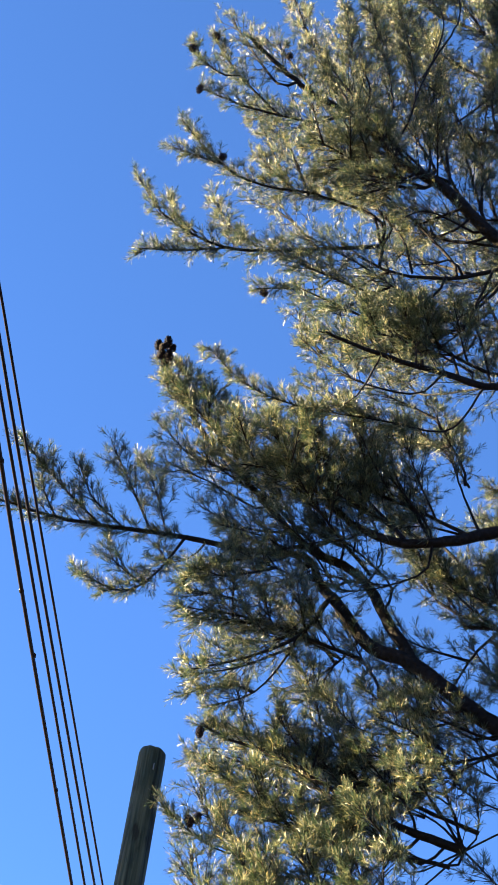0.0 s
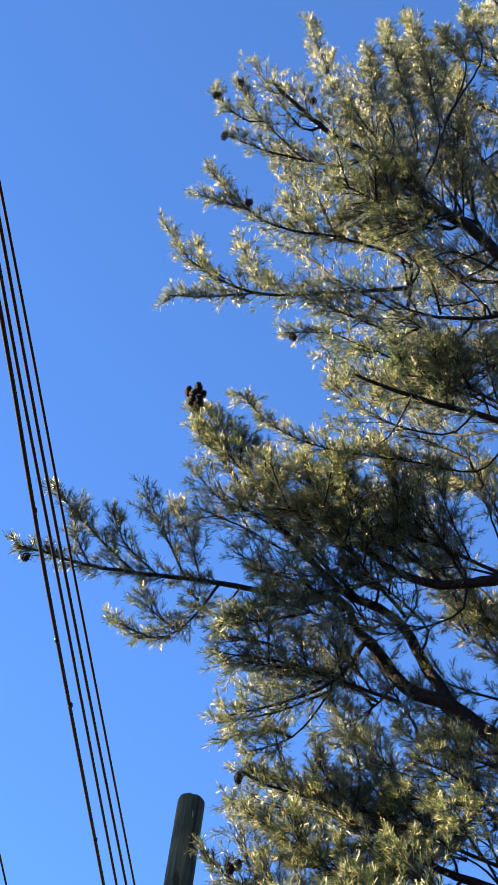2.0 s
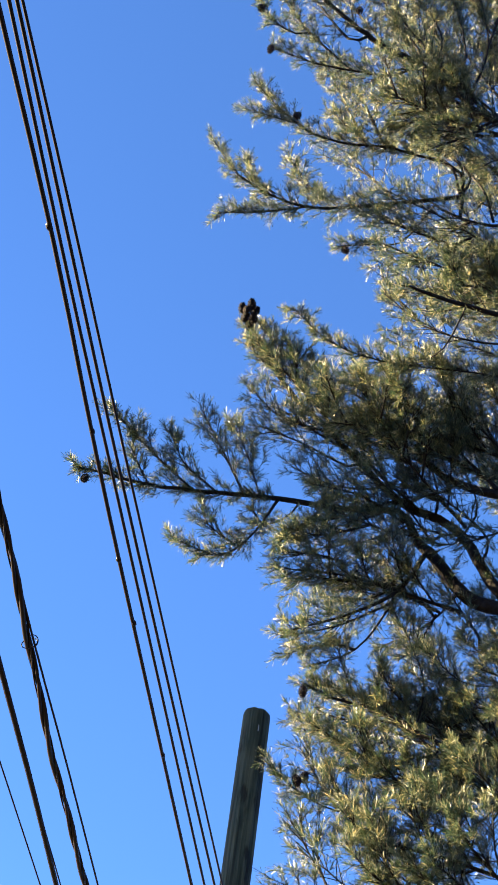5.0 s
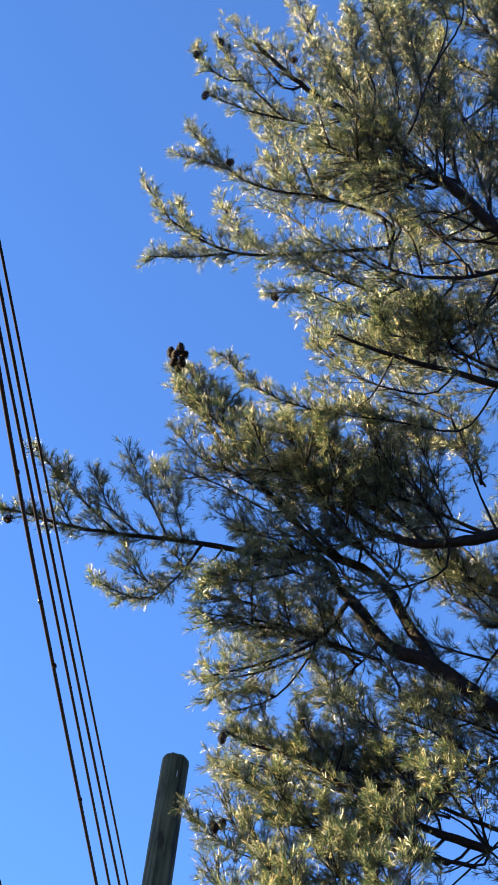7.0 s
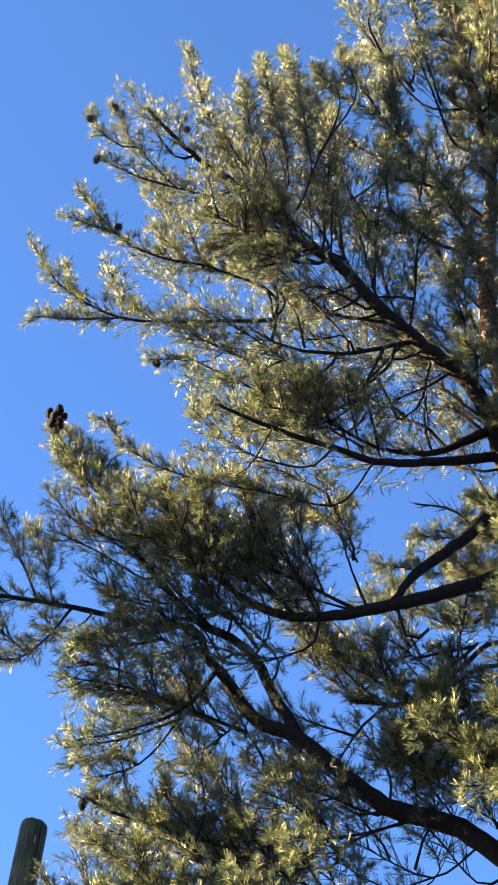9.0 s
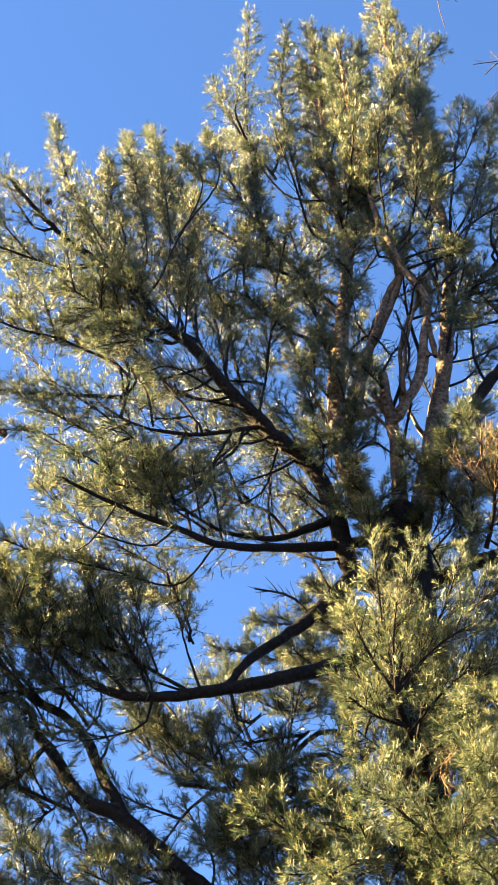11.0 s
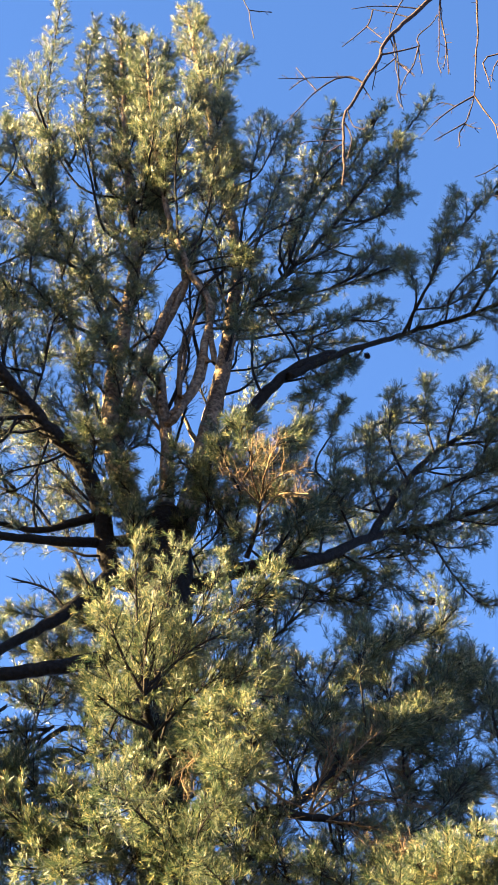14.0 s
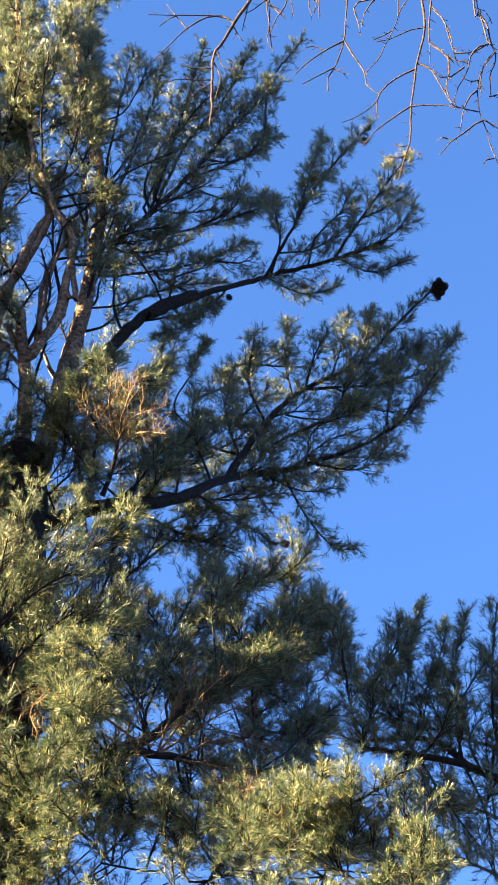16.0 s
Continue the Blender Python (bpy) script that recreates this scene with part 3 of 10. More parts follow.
grow(pine, "branch", [(-1.47, 9.94, 7.70), (-1.99, 9.93, 7.25), (-2.42, 9.90, 7.53)], 0.010, 0.005, 0.38, 0.65, 1.0)
grow(pine, "branch", [(-1.90, 9.94, 7.34), (-2.17, 9.86, 6.99), (-2.65, 9.73, 7.27)], 0.010, 0.005, 0.34, 0.52, 1.0)
grow(pine, "branch", [(-2.07, 9.89, 7.12), (-2.32, 9.78, 6.74), (-2.69, 9.67, 7.01)], 0.010, 0.005, 0.34, 0.58, 1.0)
grow(pine, "branch", [(-1.47, 9.94, 7.70), (-1.65, 9.85, 7.35), (-1.85, 9.78, 7.69)], 0.010, 0.005, 0.38, 0.58, 1.0)
grow(pine, "branch", [(-1.07, 9.95, 7.70), (-1.50, 10.14, 7.98), (-1.68, 10.29, 8.50)], 0.010, 0.005, 0.39, 0.54, 1.0)
grow(pine, "branch", [(-1.65, 9.85, 7.35), (-1.84, 9.98, 6.91), (-2.15, 10.09, 7.27)], 0.010, 0.005, 0.40, 0.59, 1.0)
grow(pine, "limb", [(0.44, 9.99, 9.41), (0.32, 9.99, 9.40), (-0.01, 10.04, 9.44), (-0.38, 10.09, 9.47), (-0.82, 10.12, 9.49), (-1.16, 10.15, 9.54)], 0.032, 0.015, 0.15, 0.81, 0.5)
grow(pine, "branch", [(-0.82, 10.12, 9.49), (-0.58, 10.24, 9.83), (-0.33, 10.35, 10.21)], 0.021, 0.016, 0.00, 1.00, 0.0)
grow(pine, "branch", [(-0.89, 10.12, 9.50), (-1.07, 10.16, 9.35), (-1.24, 10.22, 9.06)], 0.017, 0.009, 0.00, 1.00, 0.0)
grow(pine, "branch", [(-0.66, 10.11, 9.48), (-1.00, 10.23, 9.84), (-1.28, 10.38, 10.33)], 0.017, 0.008, 0.33, 0.15, 0.7)
grow(pine, "branch", [(-1.13, 10.14, 9.54), (-0.93, 10.24, 9.90), (-0.67, 10.37, 10.34)], 0.013, 0.006, 0.00, 1.00, 0.0)
grow(pine, "branch", [(-0.38, 10.09, 9.47), (-0.58, 10.18, 9.76), (-0.40, 10.29, 10.05)], 0.013, 0.006, 0.00, 1.00, 0.0)
grow(pine, "branch", [(-0.95, 10.13, 9.51), (-1.31, 10.29, 9.82), (-1.55, 10.44, 10.23)], 0.017, 0.008, 0.35, 0.15, 0.8)
grow(pine, "branch", [(-0.40, 9.97, 8.40), (-0.79, 10.14, 8.90), (-0.89, 10.24, 9.28)], 0.011, 0.006, 0.37, 0.65, 0.9)
grow(pine, "branch", [(-0.13, 9.99, 8.22), (-0.13, 9.99, 8.32), (-0.36, 10.23, 8.98), (-0.53, 10.38, 9.45)], 0.016, 0.008, 0.37, 0.17, 0.9)
grow(pine, "branch", [(-0.83, 9.93, 8.53), (-0.93, 9.92, 8.48), (-1.23, 9.76, 8.51), (-1.50, 9.64, 8.55)], 0.016, 0.007, 0.32, 0.23, 0.9)
grow(pine, "branch", [(-0.73, 9.94, 8.51), (-0.82, 9.93, 8.41), (-1.21, 9.83, 8.24), (-1.66, 9.76, 8.25)], 0.016, 0.007, 0.33, 0.21, 0.9)
grow(pine, "branch", [(-0.36, 9.86, 15.94), (-0.86, 9.83, 16.01), (-1.25, 9.74, 16.95), (-1.37, 9.63, 18.85)], 0.015, 0.009, 0.33, 0.23, 1.0)
grow(pine, "branch", [(-0.93, 9.80, 16.17), (-1.38, 9.62, 16.84), (-1.61, 9.53, 17.32)], 0.021, 0.011, 0.29, 0.10, 1.0)
grow(pine, "branch", [(-0.68, 9.84, 15.99), (-0.94, 9.77, 17.24), (-0.99, 9.72, 18.70)], 0.021, 0.012, 0.26, 0.10, 1.0)
grow(pine, "branch", [(0.37, 10.21, 17.44), (0.27, 10.27, 18.68), (0.60, 10.30, 19.56)], 0.022, 0.012, 0.29, 0.61, 1.0)
grow(pine, "branch", [(-0.04, 9.66, 15.64), (0.20, 9.65, 16.01), (0.31, 9.74, 16.81), (0.37, 9.85, 17.89)], 0.015, 0.008, 0.28, 0.27, 1.0)
grow(pine, "branch", [(-0.27, 9.88, 15.31), (-0.55, 9.86, 15.41), (-0.76, 9.69, 16.01), (-0.97, 9.53, 16.58)], 0.020, 0.010, 0.43, 0.27, 1.0)
grow(pine, "branch", [(-0.27, 9.88, 15.31), (-0.25, 9.58, 15.82), (-0.24, 9.28, 16.28)], 0.020, 0.010, 0.50, 0.10, 1.0)
grow(pine, "branch", [(0.09, 9.60, 15.05), (0.08, 9.60, 15.22), (-0.01, 9.40, 15.87), (-0.01, 9.20, 16.58)], 0.019, 0.010, 0.48, 0.19, 1.0)
grow(pine, "branch", [(0.15, 9.62, 14.89), (0.28, 9.61, 15.18), (0.33, 9.47, 15.57), (0.33, 9.31, 16.05)], 0.019, 0.010, 0.35, 0.33, 1.0)
grow(pine, "branch", [(-0.44, 9.84, 16.42), (-0.65, 9.94, 17.57), (-0.83, 10.02, 18.52)], 0.021, 0.012, 0.33, 0.10, 1.0)
grow(pine, "branch", [(-0.24, 9.57, 16.56), (-0.24, 9.68, 17.63), (-0.22, 9.77, 18.53)], 0.021, 0.012, 0.30, 0.10, 1.0)
grow(pine, "branch", [(-0.25, 9.90, 14.60), (-0.58, 9.88, 14.77), (-1.16, 9.64, 15.51), (-1.59, 9.49, 16.39)], 0.026, 0.010, 0.26, 0.42, 1.0)
grow(pine, "branch", [(-1.20, 9.62, 15.59), (-1.66, 9.59, 15.90), (-1.80, 9.56, 16.25)], 0.020, 0.010, 0.19, 0.20, 1.0)
grow(pine, "branch", [(-0.90, 9.73, 15.15), (-1.16, 9.72, 15.04), (-1.83, 9.67, 15.72), (-2.14, 9.60, 16.61)], 0.020, 0.010, 0.26, 0.24, 1.0)
grow(pine, "branch", [(-1.49, 9.74, 15.04), (-2.11, 9.73, 15.85), (-2.35, 9.69, 16.62)], 0.019, 0.010, 0.25, 0.10, 1.0)
grow(pine, "branch", [(-0.97, 9.72, 15.12), (-1.16, 9.86, 16.02), (-1.25, 9.93, 16.47)], 0.020, 0.011, 0.31, 0.10, 1.0)
grow(pine, "branch", [(-0.25, 9.90, 14.36), (-0.69, 9.72, 14.61), (-1.14, 9.56, 14.55)], 0.033, 0.012, 0.16, 0.60, 0.8)
grow(pine, "branch", [(-0.26, 9.92, 13.91), (-0.72, 9.61, 13.77), (-1.01, 9.38, 13.87)], 0.033, 0.011, 0.16, 0.60, 0.8)
grow(pine, "branch", [(-0.16, 9.96, 12.61), (-0.48, 9.74, 12.64), (-0.67, 9.54, 12.74)], 0.017, 0.009, 0.32, 0.10, 1.0)
grow(pine, "branch", [(-0.25, 9.94, 13.21), (-0.50, 9.78, 13.43), (-0.69, 9.62, 13.71)], 0.018, 0.009, 0.32, 0.10, 1.0)
grow(pine, "branch", [(-0.25, 9.90, 14.36), (-0.55, 9.75, 14.59), (-0.74, 9.58, 15.06)], 0.019, 0.010, 0.33, 0.10, 0.9)
grow(pine, "branch", [(-0.25, 9.88, 15.22), (-0.00, 9.75, 15.16), (0.23, 9.58, 15.29)], 0.020, 0.010, 0.34, 0.10, 0.7)
grow(pine, "branch", [(-0.22, 9.95, 12.99), (-0.08, 9.74, 12.49), (-0.01, 9.55, 12.54)], 0.016, 0.009, 0.21, 0.10, 0.7)
grow(pine, "branch", [(-0.24, 9.79, 11.88), (-0.18, 9.79, 12.03), (-0.28, 9.63, 12.15), (-0.46, 9.48, 12.15)], 0.015, 0.008, 0.25, 0.33, 0.8)
grow(pine, "branch", [(0.16, 9.99, 11.73), (0.04, 9.71, 11.85), (-0.10, 9.50, 11.84)], 0.015, 0.008, 0.25, 0.10, 0.9)
grow(pine, "limb", [(0.49, 10.03, 12.80), (0.66, 10.01, 13.06), (0.88, 9.98, 13.46), (1.16, 10.00, 13.99), (1.55, 10.11, 14.44), (1.12, 9.95, 13.84), (1.55, 10.09, 14.39), (2.16, 10.19, 14.95), (2.74, 10.03, 15.16), (3.12, 9.73, 15.13)], 0.062, 0.014, 0.28, 0.75, 1.0)
grow(pine, "branch", [(2.16, 10.19, 14.95), (2.33, 9.79, 15.23), (2.53, 9.76, 15.85), (3.03, 9.63, 16.80)], 0.024, 0.011, 0.26, 0.20, 1.0)
grow(pine, "branch", [(2.33, 9.79, 15.23), (2.49, 9.77, 16.11), (2.61, 9.75, 16.66)], 0.015, 0.008, 0.18, 0.15, 1.0)
grow(pine, "branch", [(2.74, 10.03, 15.16), (2.96, 9.62, 15.44), (3.34, 9.50, 16.21)], 0.021, 0.010, 0.28, 0.15, 1.0)
grow(pine, "branch", [(2.78, 10.00, 15.16), (3.14, 10.16, 15.25), (3.39, 9.92, 15.20)], 0.014, 0.007, 0.16, 0.15, 1.0)
grow(pine, "branch", [(2.84, 9.94, 15.15), (3.16, 9.66, 15.14), (3.38, 9.59, 15.55)], 0.017, 0.007, 0.25, 0.10, 1.0)
grow(pine, "branch", [(2.90, 9.64, 15.31), (3.11, 9.62, 15.48), (3.33, 9.61, 15.75)], 0.015, 0.008, 0.20, 0.10, 1.0)
grow(pine, "branch", [(2.53, 10.12, 15.13), (2.53, 9.79, 15.13), (2.73, 9.75, 15.46), (2.85, 9.77, 15.86)], 0.014, 0.008, 0.23, 0.39, 1.0)
grow(pine, "branch", [(1.31, 10.00, 14.08), (1.47, 10.08, 13.99), (1.21, 9.89, 13.56)], 0.014, 0.007, 0.14, 0.20, 1.0)
grow(pine, "branch", [(1.83, 10.16, 14.69), (1.67, 10.18, 14.38), (1.47, 10.10, 14.03)], 0.014, 0.007, 0.14, 0.20, 1.0)
grow(pine, "branch", [(2.16, 10.19, 14.95), (2.59, 10.50, 15.21), (2.88, 10.42, 15.30)], 0.014, 0.007, 0.17, 0.15, 1.0)
grow(pine, "branch", [(2.21, 10.18, 14.99), (2.22, 9.86, 15.12), (2.14, 9.91, 15.75)], 0.017, 0.008, 0.21, 0.30, 1.0)
grow(pine, "branch", [(2.23, 9.95, 15.01), (2.55, 9.90, 15.11), (2.84, 9.79, 15.38)], 0.014, 0.007, 0.21, 0.10, 0.7)
grow(pine, "branch", [(0.61, 10.09, 14.14), (0.80, 10.13, 14.91), (1.13, 10.18, 15.64), (1.54, 10.25, 16.56), (1.98, 10.32, 17.78), (2.58, 10.38, 19.36)], 0.038, 0.012, 0.31, 0.40, 1.0)
grow(pine, "branch", [(1.13, 10.18, 15.64), (1.41, 10.25, 16.91), (1.74, 10.30, 17.77), (2.05, 10.35, 19.02)], 0.023, 0.012, 0.28, 0.30, 1.0)
grow(pine, "branch", [(1.10, 10.18, 15.58), (1.31, 10.31, 17.16), (1.55, 10.46, 19.03)], 0.023, 0.012, 0.27, 0.30, 1.0)
grow(pine, "branch", [(0.65, 10.13, 15.54), (0.76, 10.13, 15.65), (0.98, 10.21, 16.91), (1.15, 10.30, 18.43)], 0.023, 0.012, 0.28, 0.24, 1.0)
grow(pine, "branch", [(0.65, 10.14, 15.62), (0.71, 10.28, 17.04), (0.83, 10.43, 18.62)], 0.023, 0.012, 0.32, 0.58, 1.0)
grow(pine, "branch", [(0.57, 10.16, 16.23), (0.51, 10.27, 17.16), (0.45, 10.37, 18.06)], 0.021, 0.011, 0.23, 0.20, 1.0)
grow(pine, "branch", [(0.95, 10.15, 15.24), (1.09, 10.15, 15.17), (1.77, 10.30, 15.80), (2.30, 10.41, 16.39)], 0.020, 0.008, 0.21, 0.37, 1.0)
grow(pine, "branch", [(1.38, 10.22, 16.22), (1.92, 10.26, 16.79), (2.20, 10.29, 17.39)], 0.021, 0.008, 0.25, 0.20, 1.0)
grow(pine, "branch", [(0.70, 10.11, 14.49), (0.82, 10.10, 14.48), (1.47, 10.22, 14.96), (2.04, 10.35, 15.64)], 0.019, 0.008, 0.17, 0.26, 0.8)
grow(pine, "branch", [(0.60, 10.08, 13.96), (0.89, 10.06, 14.06), (1.38, 10.24, 14.67), (1.80, 10.34, 14.96)], 0.014, 0.007, 0.17, 0.36, 0.7)
grow(pine, "branch", [(0.32, 9.65, 14.49), (0.50, 9.64, 14.75), (0.81, 9.72, 15.44), (1.21, 9.80, 16.02)], 0.021, 0.010, 0.45, 0.26, 0.9)
grow(pine, "branch", [(1.66, 10.27, 16.89), (1.96, 10.21, 17.49), (2.29, 10.14, 18.04)], 0.016, 0.008, 0.24, 0.10, 1.0)
grow(pine, "branch", [(0.98, 10.15, 15.31), (1.31, 10.04, 15.67), (1.60, 9.93, 15.87)], 0.015, 0.008, 0.36, 0.10, 0.8)
grow(pine, "branch", [(0.64, 10.11, 14.84), (0.93, 9.99, 14.85), (1.26, 9.88, 14.86)], 0.015, 0.007, 0.29, 0.10, 0.6)
grow(pine, "branch", [(1.05, 9.98, 13.79), (1.32, 10.08, 14.04), (1.79, 10.29, 14.56)], 0.016, 0.007, 0.17, 0.20, 0.8)
grow(pine, "limb", [(0.32, 9.99, 11.31), (0.54, 9.99, 11.37), (0.77, 9.90, 11.46), (1.09, 9.83, 11.53), (1.43, 9.93, 11.75), (1.85, 10.13, 12.26), (2.44, 10.36, 12.76), (2.99, 10.27, 13.06), (3.26, 10.09, 13.19)], 0.070, 0.012, 0.31, 0.54, 1.0)
grow(pine, "limb", [(1.85, 10.13, 12.26), (2.20, 10.31, 13.19), (2.57, 10.45, 13.85), (3.07, 10.42, 14.30), (3.35, 10.28, 14.69), (3.68, 10.12, 15.12)], 0.037, 0.009, 0.26, 0.40, 1.0)
grow(pine, "branch", [(2.57, 10.45, 13.85), (3.26, 10.41, 14.05), (3.64, 10.28, 14.22), (3.89, 10.19, 14.60)], 0.019, 0.009, 0.30, 0.20, 1.0)
grow(pine, "branch", [(2.20, 10.31, 13.19), (2.04, 10.26, 13.58), (2.11, 10.36, 14.37)], 0.017, 0.009, 0.27, 0.20, 1.0)
grow(pine, "branch", [(2.46, 10.43, 13.67), (2.39, 10.44, 14.17), (2.44, 10.51, 14.78)], 0.015, 0.007, 0.22, 0.20, 1.0)
grow(pine, "branch", [(2.81, 10.48, 14.10), (2.93, 10.54, 14.63), (2.99, 10.58, 15.08)], 0.015, 0.007, 0.22, 0.20, 1.0)
grow(pine, "branch", [(3.07, 10.42, 14.30), (3.15, 10.45, 14.76), (3.20, 10.49, 15.14)], 0.013, 0.007, 0.19, 0.20, 1.0)
grow(pine, "branch", [(2.99, 10.27, 13.06), (3.37, 10.20, 13.42), (3.69, 10.16, 14.09)], 0.016, 0.009, 0.27, 0.15, 1.0)
grow(pine, "branch", [(2.33, 10.33, 12.68), (2.54, 10.42, 12.32), (2.78, 10.47, 12.05), (2.96, 10.46, 12.06)], 0.016, 0.006, 0.15, 0.30, 1.0)
grow(pine, "branch", [(2.59, 10.38, 12.87), (3.00, 10.33, 12.84), (3.25, 10.19, 13.13)], 0.014, 0.006, 0.24, 0.15, 1.0)
grow(pine, "branch", [(1.58, 10.00, 11.93), (1.96, 10.22, 11.94), (2.31, 10.40, 11.91)], 0.014, 0.006, 0.19, 0.20, 0.8)
grow(pine, "branch", [(2.17, 10.28, 12.55), (2.54, 10.40, 12.55), (2.82, 10.41, 12.69)], 0.014, 0.006, 0.22, 0.15, 0.9)
grow(pine, "branch", [(1.97, 10.20, 12.59), (1.95, 10.18, 12.65), (1.84, 10.21, 13.12), (1.91, 10.34, 13.71)], 0.014, 0.007, 0.28, 0.21, 0.9)
grow(pine, "branch", [(2.33, 10.38, 13.43), (2.46, 10.43, 13.45), (2.76, 10.48, 13.55), (3.03, 10.39, 13.67)], 0.015, 0.006, 0.29, 0.32, 0.9)
grow(pine, "branch", [(2.83, 10.50, 14.00), (3.21, 10.34, 13.60), (3.48, 10.21, 13.59)], 0.015, 0.006, 0.25, 0.15, 0.9)
grow(pine, "branch", [(1.73, 10.07, 12.12), (1.56, 10.05, 12.68), (1.58, 10.15, 13.26)], 0.014, 0.007, 0.26, 0.20, 0.8)
grow(pine, "branch", [(1.56, 10.05, 12.68), (1.38, 9.94, 12.77), (1.53, 10.08, 13.38), (1.66, 10.22, 13.98)], 0.013, 0.007, 0.12, 0.53, 1.0)
grow(pine, "branch", [(1.06, 9.84, 11.52), (0.80, 9.69, 11.63), (0.69, 9.63, 11.84)], 0.016, 0.008, 0.27, 0.65, 0.9)
grow(pine, "branch", [(0.80, 9.89, 11.46), (0.61, 9.73, 12.05), (0.52, 9.61, 12.47)], 0.016, 0.009, 0.29, 0.20, 0.9)
grow(pine, "branch", [(0.85, 9.46, 11.19), (0.90, 9.17, 11.38), (0.86, 8.97, 11.51)], 0.028, 0.010, 0.12, 0.60, 0.4)
grow(pine, "branch", [(0.89, 9.73, 11.58), (0.95, 9.74, 11.98), (0.73, 9.68, 12.34), (0.55, 9.66, 12.54)], 0.012, 0.006, 0.23, 0.49, 0.8)
grow(pine, "branch", [(0.91, 9.72, 12.04), (1.16, 9.74, 12.45), (1.12, 9.68, 12.77)], 0.015, 0.006, 0.26, 0.20, 0.8)
grow(pine, "dead", [(0.88, 9.07, 11.33), (0.93, 8.74, 11.24), (1.12, 8.39, 11.04)], 0.016, 0.005, 0.29, 0.10, 0.0)
grow(pine, "dead", [(0.88, 9.07, 11.39), (0.77, 8.67, 11.23), (0.73, 8.27, 11.08)], 0.016, 0.006, 0.29, 0.10, 0.0)
grow(pine, "dead", [(0.89, 9.07, 11.24), (0.97, 8.73, 11.09), (1.13, 8.40, 10.78)], 0.016, 0.005, 0.26, 0.10, 0.0)
grow(pine, "dead", [(0.87, 9.07, 11.33), (0.69, 8.63, 11.06), (0.55, 8.28, 10.83)], 0.014, 0.005, 0.23, 0.10, 0.0)
grow(pine, "dead", [(0.89, 9.07, 11.33), (0.87, 8.69, 11.26), (0.91, 8.29, 11.17)], 0.014, 0.006, 0.27, 0.10, 0.0)
grow(pine, "branch", [(0.40, 9.99, 10.02), (0.61, 9.98, 10.19), (0.78, 9.42, 10.53), (0.67, 9.08, 10.76)], 0.012, 0.006, 0.36, 0.28, 1.0)
grow(pine, "branch", [(0.42, 9.99, 9.77), (0.54, 9.99, 9.89), (1.08, 10.10, 10.76), (1.18, 10.21, 11.60)], 0.019, 0.008, 0.38, 0.18, 1.0)
grow(pine, "branch", [(0.69, 10.01, 10.12), (1.01, 10.18, 11.09), (1.01, 10.29, 11.83)], 0.019, 0.009, 0.39, 0.10, 0.9)
grow(pine, "branch", [(0.37, 9.29, 9.25), (0.42, 9.18, 9.53), (0.54, 9.08, 9.73)], 0.018, 0.007, 0.32, 0.20, 0.8)
grow(pine, "branch", [(0.45, 9.99, 9.29), (0.10, 9.54, 9.25), (-0.17, 9.20, 9.12)], 0.019, 0.007, 0.31, 0.10, 1.0)
grow(pine, "branch", [(0.45, 9.99, 9.29), (0.53, 9.99, 9.33), (0.84, 9.85, 9.62), (1.09, 9.79, 9.94)], 0.019, 0.008, 0.34, 0.18, 1.0)
grow(pine, "branch", [(1.04, 9.68, 8.97), (1.18, 9.67, 9.16), (1.45, 9.73, 9.45), (1.78, 9.85, 9.92)], 0.043, 0.014, 0.25, 0.50, 0.7)
grow(pine, "branch", [(0.40, 9.89, 8.97), (0.25, 9.90, 8.96), (-0.02, 9.47, 8.87), (-0.19, 9.20, 8.77)], 0.018, 0.007, 0.26, 0.23, 1.0)
grow(pine, "branch", [(0.53, 9.99, 8.28), (0.39, 9.99, 8.38), (0.17, 9.32, 8.37), (0.02, 8.80, 8.32)], 0.018, 0.007, 0.36, 0.21, 0.9)
grow(pine, "branch", [(0.53, 9.99, 8.28), (0.66, 9.98, 8.39), (0.54, 9.29, 8.30), (0.40, 8.67, 8.17)], 0.018, 0.006, 0.37, 0.20, 0.9)
grow(pine, "branch", [(0.66, 9.98, 8.39), (0.93, 9.28, 8.33), (0.82, 8.76, 8.22)], 0.011, 0.005, 0.35, 0.64, 0.9)
grow(pine, "branch", [(-0.05, 10.00, 8.17), (0.05, 10.00, 8.35), (-0.15, 9.63, 8.44), (-0.31, 9.27, 8.53)], 0.018, 0.007, 0.35, 0.28, 1.0)
grow(pine, "branch", [(1.09, 9.79, 9.94), (1.30, 9.90, 10.08), (1.59, 10.18, 10.91), (1.80, 10.41, 11.69)], 0.017, 0.008, 0.33, 0.22, 0.8)
grow(pine, "branch", [(1.30, 9.90, 10.08), (1.69, 10.16, 10.26), (2.03, 10.48, 11.14), (2.22, 10.70, 12.03)], 0.011, 0.006, 0.33, 0.28, 0.8)
grow(pine, "branch", [(1.69, 10.16, 10.26), (2.07, 10.42, 10.45), (2.43, 10.77, 11.29), (2.62, 11.01, 12.30)], 0.011, 0.006, 0.24, 0.26, 0.9)
grow(pine, "branch", [(2.07, 10.42, 10.45), (2.73, 10.90, 11.35), (2.84, 11.07, 12.15)], 0.011, 0.006, 0.23, 0.55, 0.9)
grow(pine, "branch", [(2.19, 10.52, 10.62), (2.75, 10.72, 10.93), (2.83, 10.67, 11.47)], 0.011, 0.006, 0.17, 0.55, 0.9)
grow(pine, "branch", [(0.92, 10.12, 10.82), (1.23, 10.05, 11.16), (1.37, 9.99, 11.53)], 0.018, 0.008, 0.28, 0.10, 0.7)
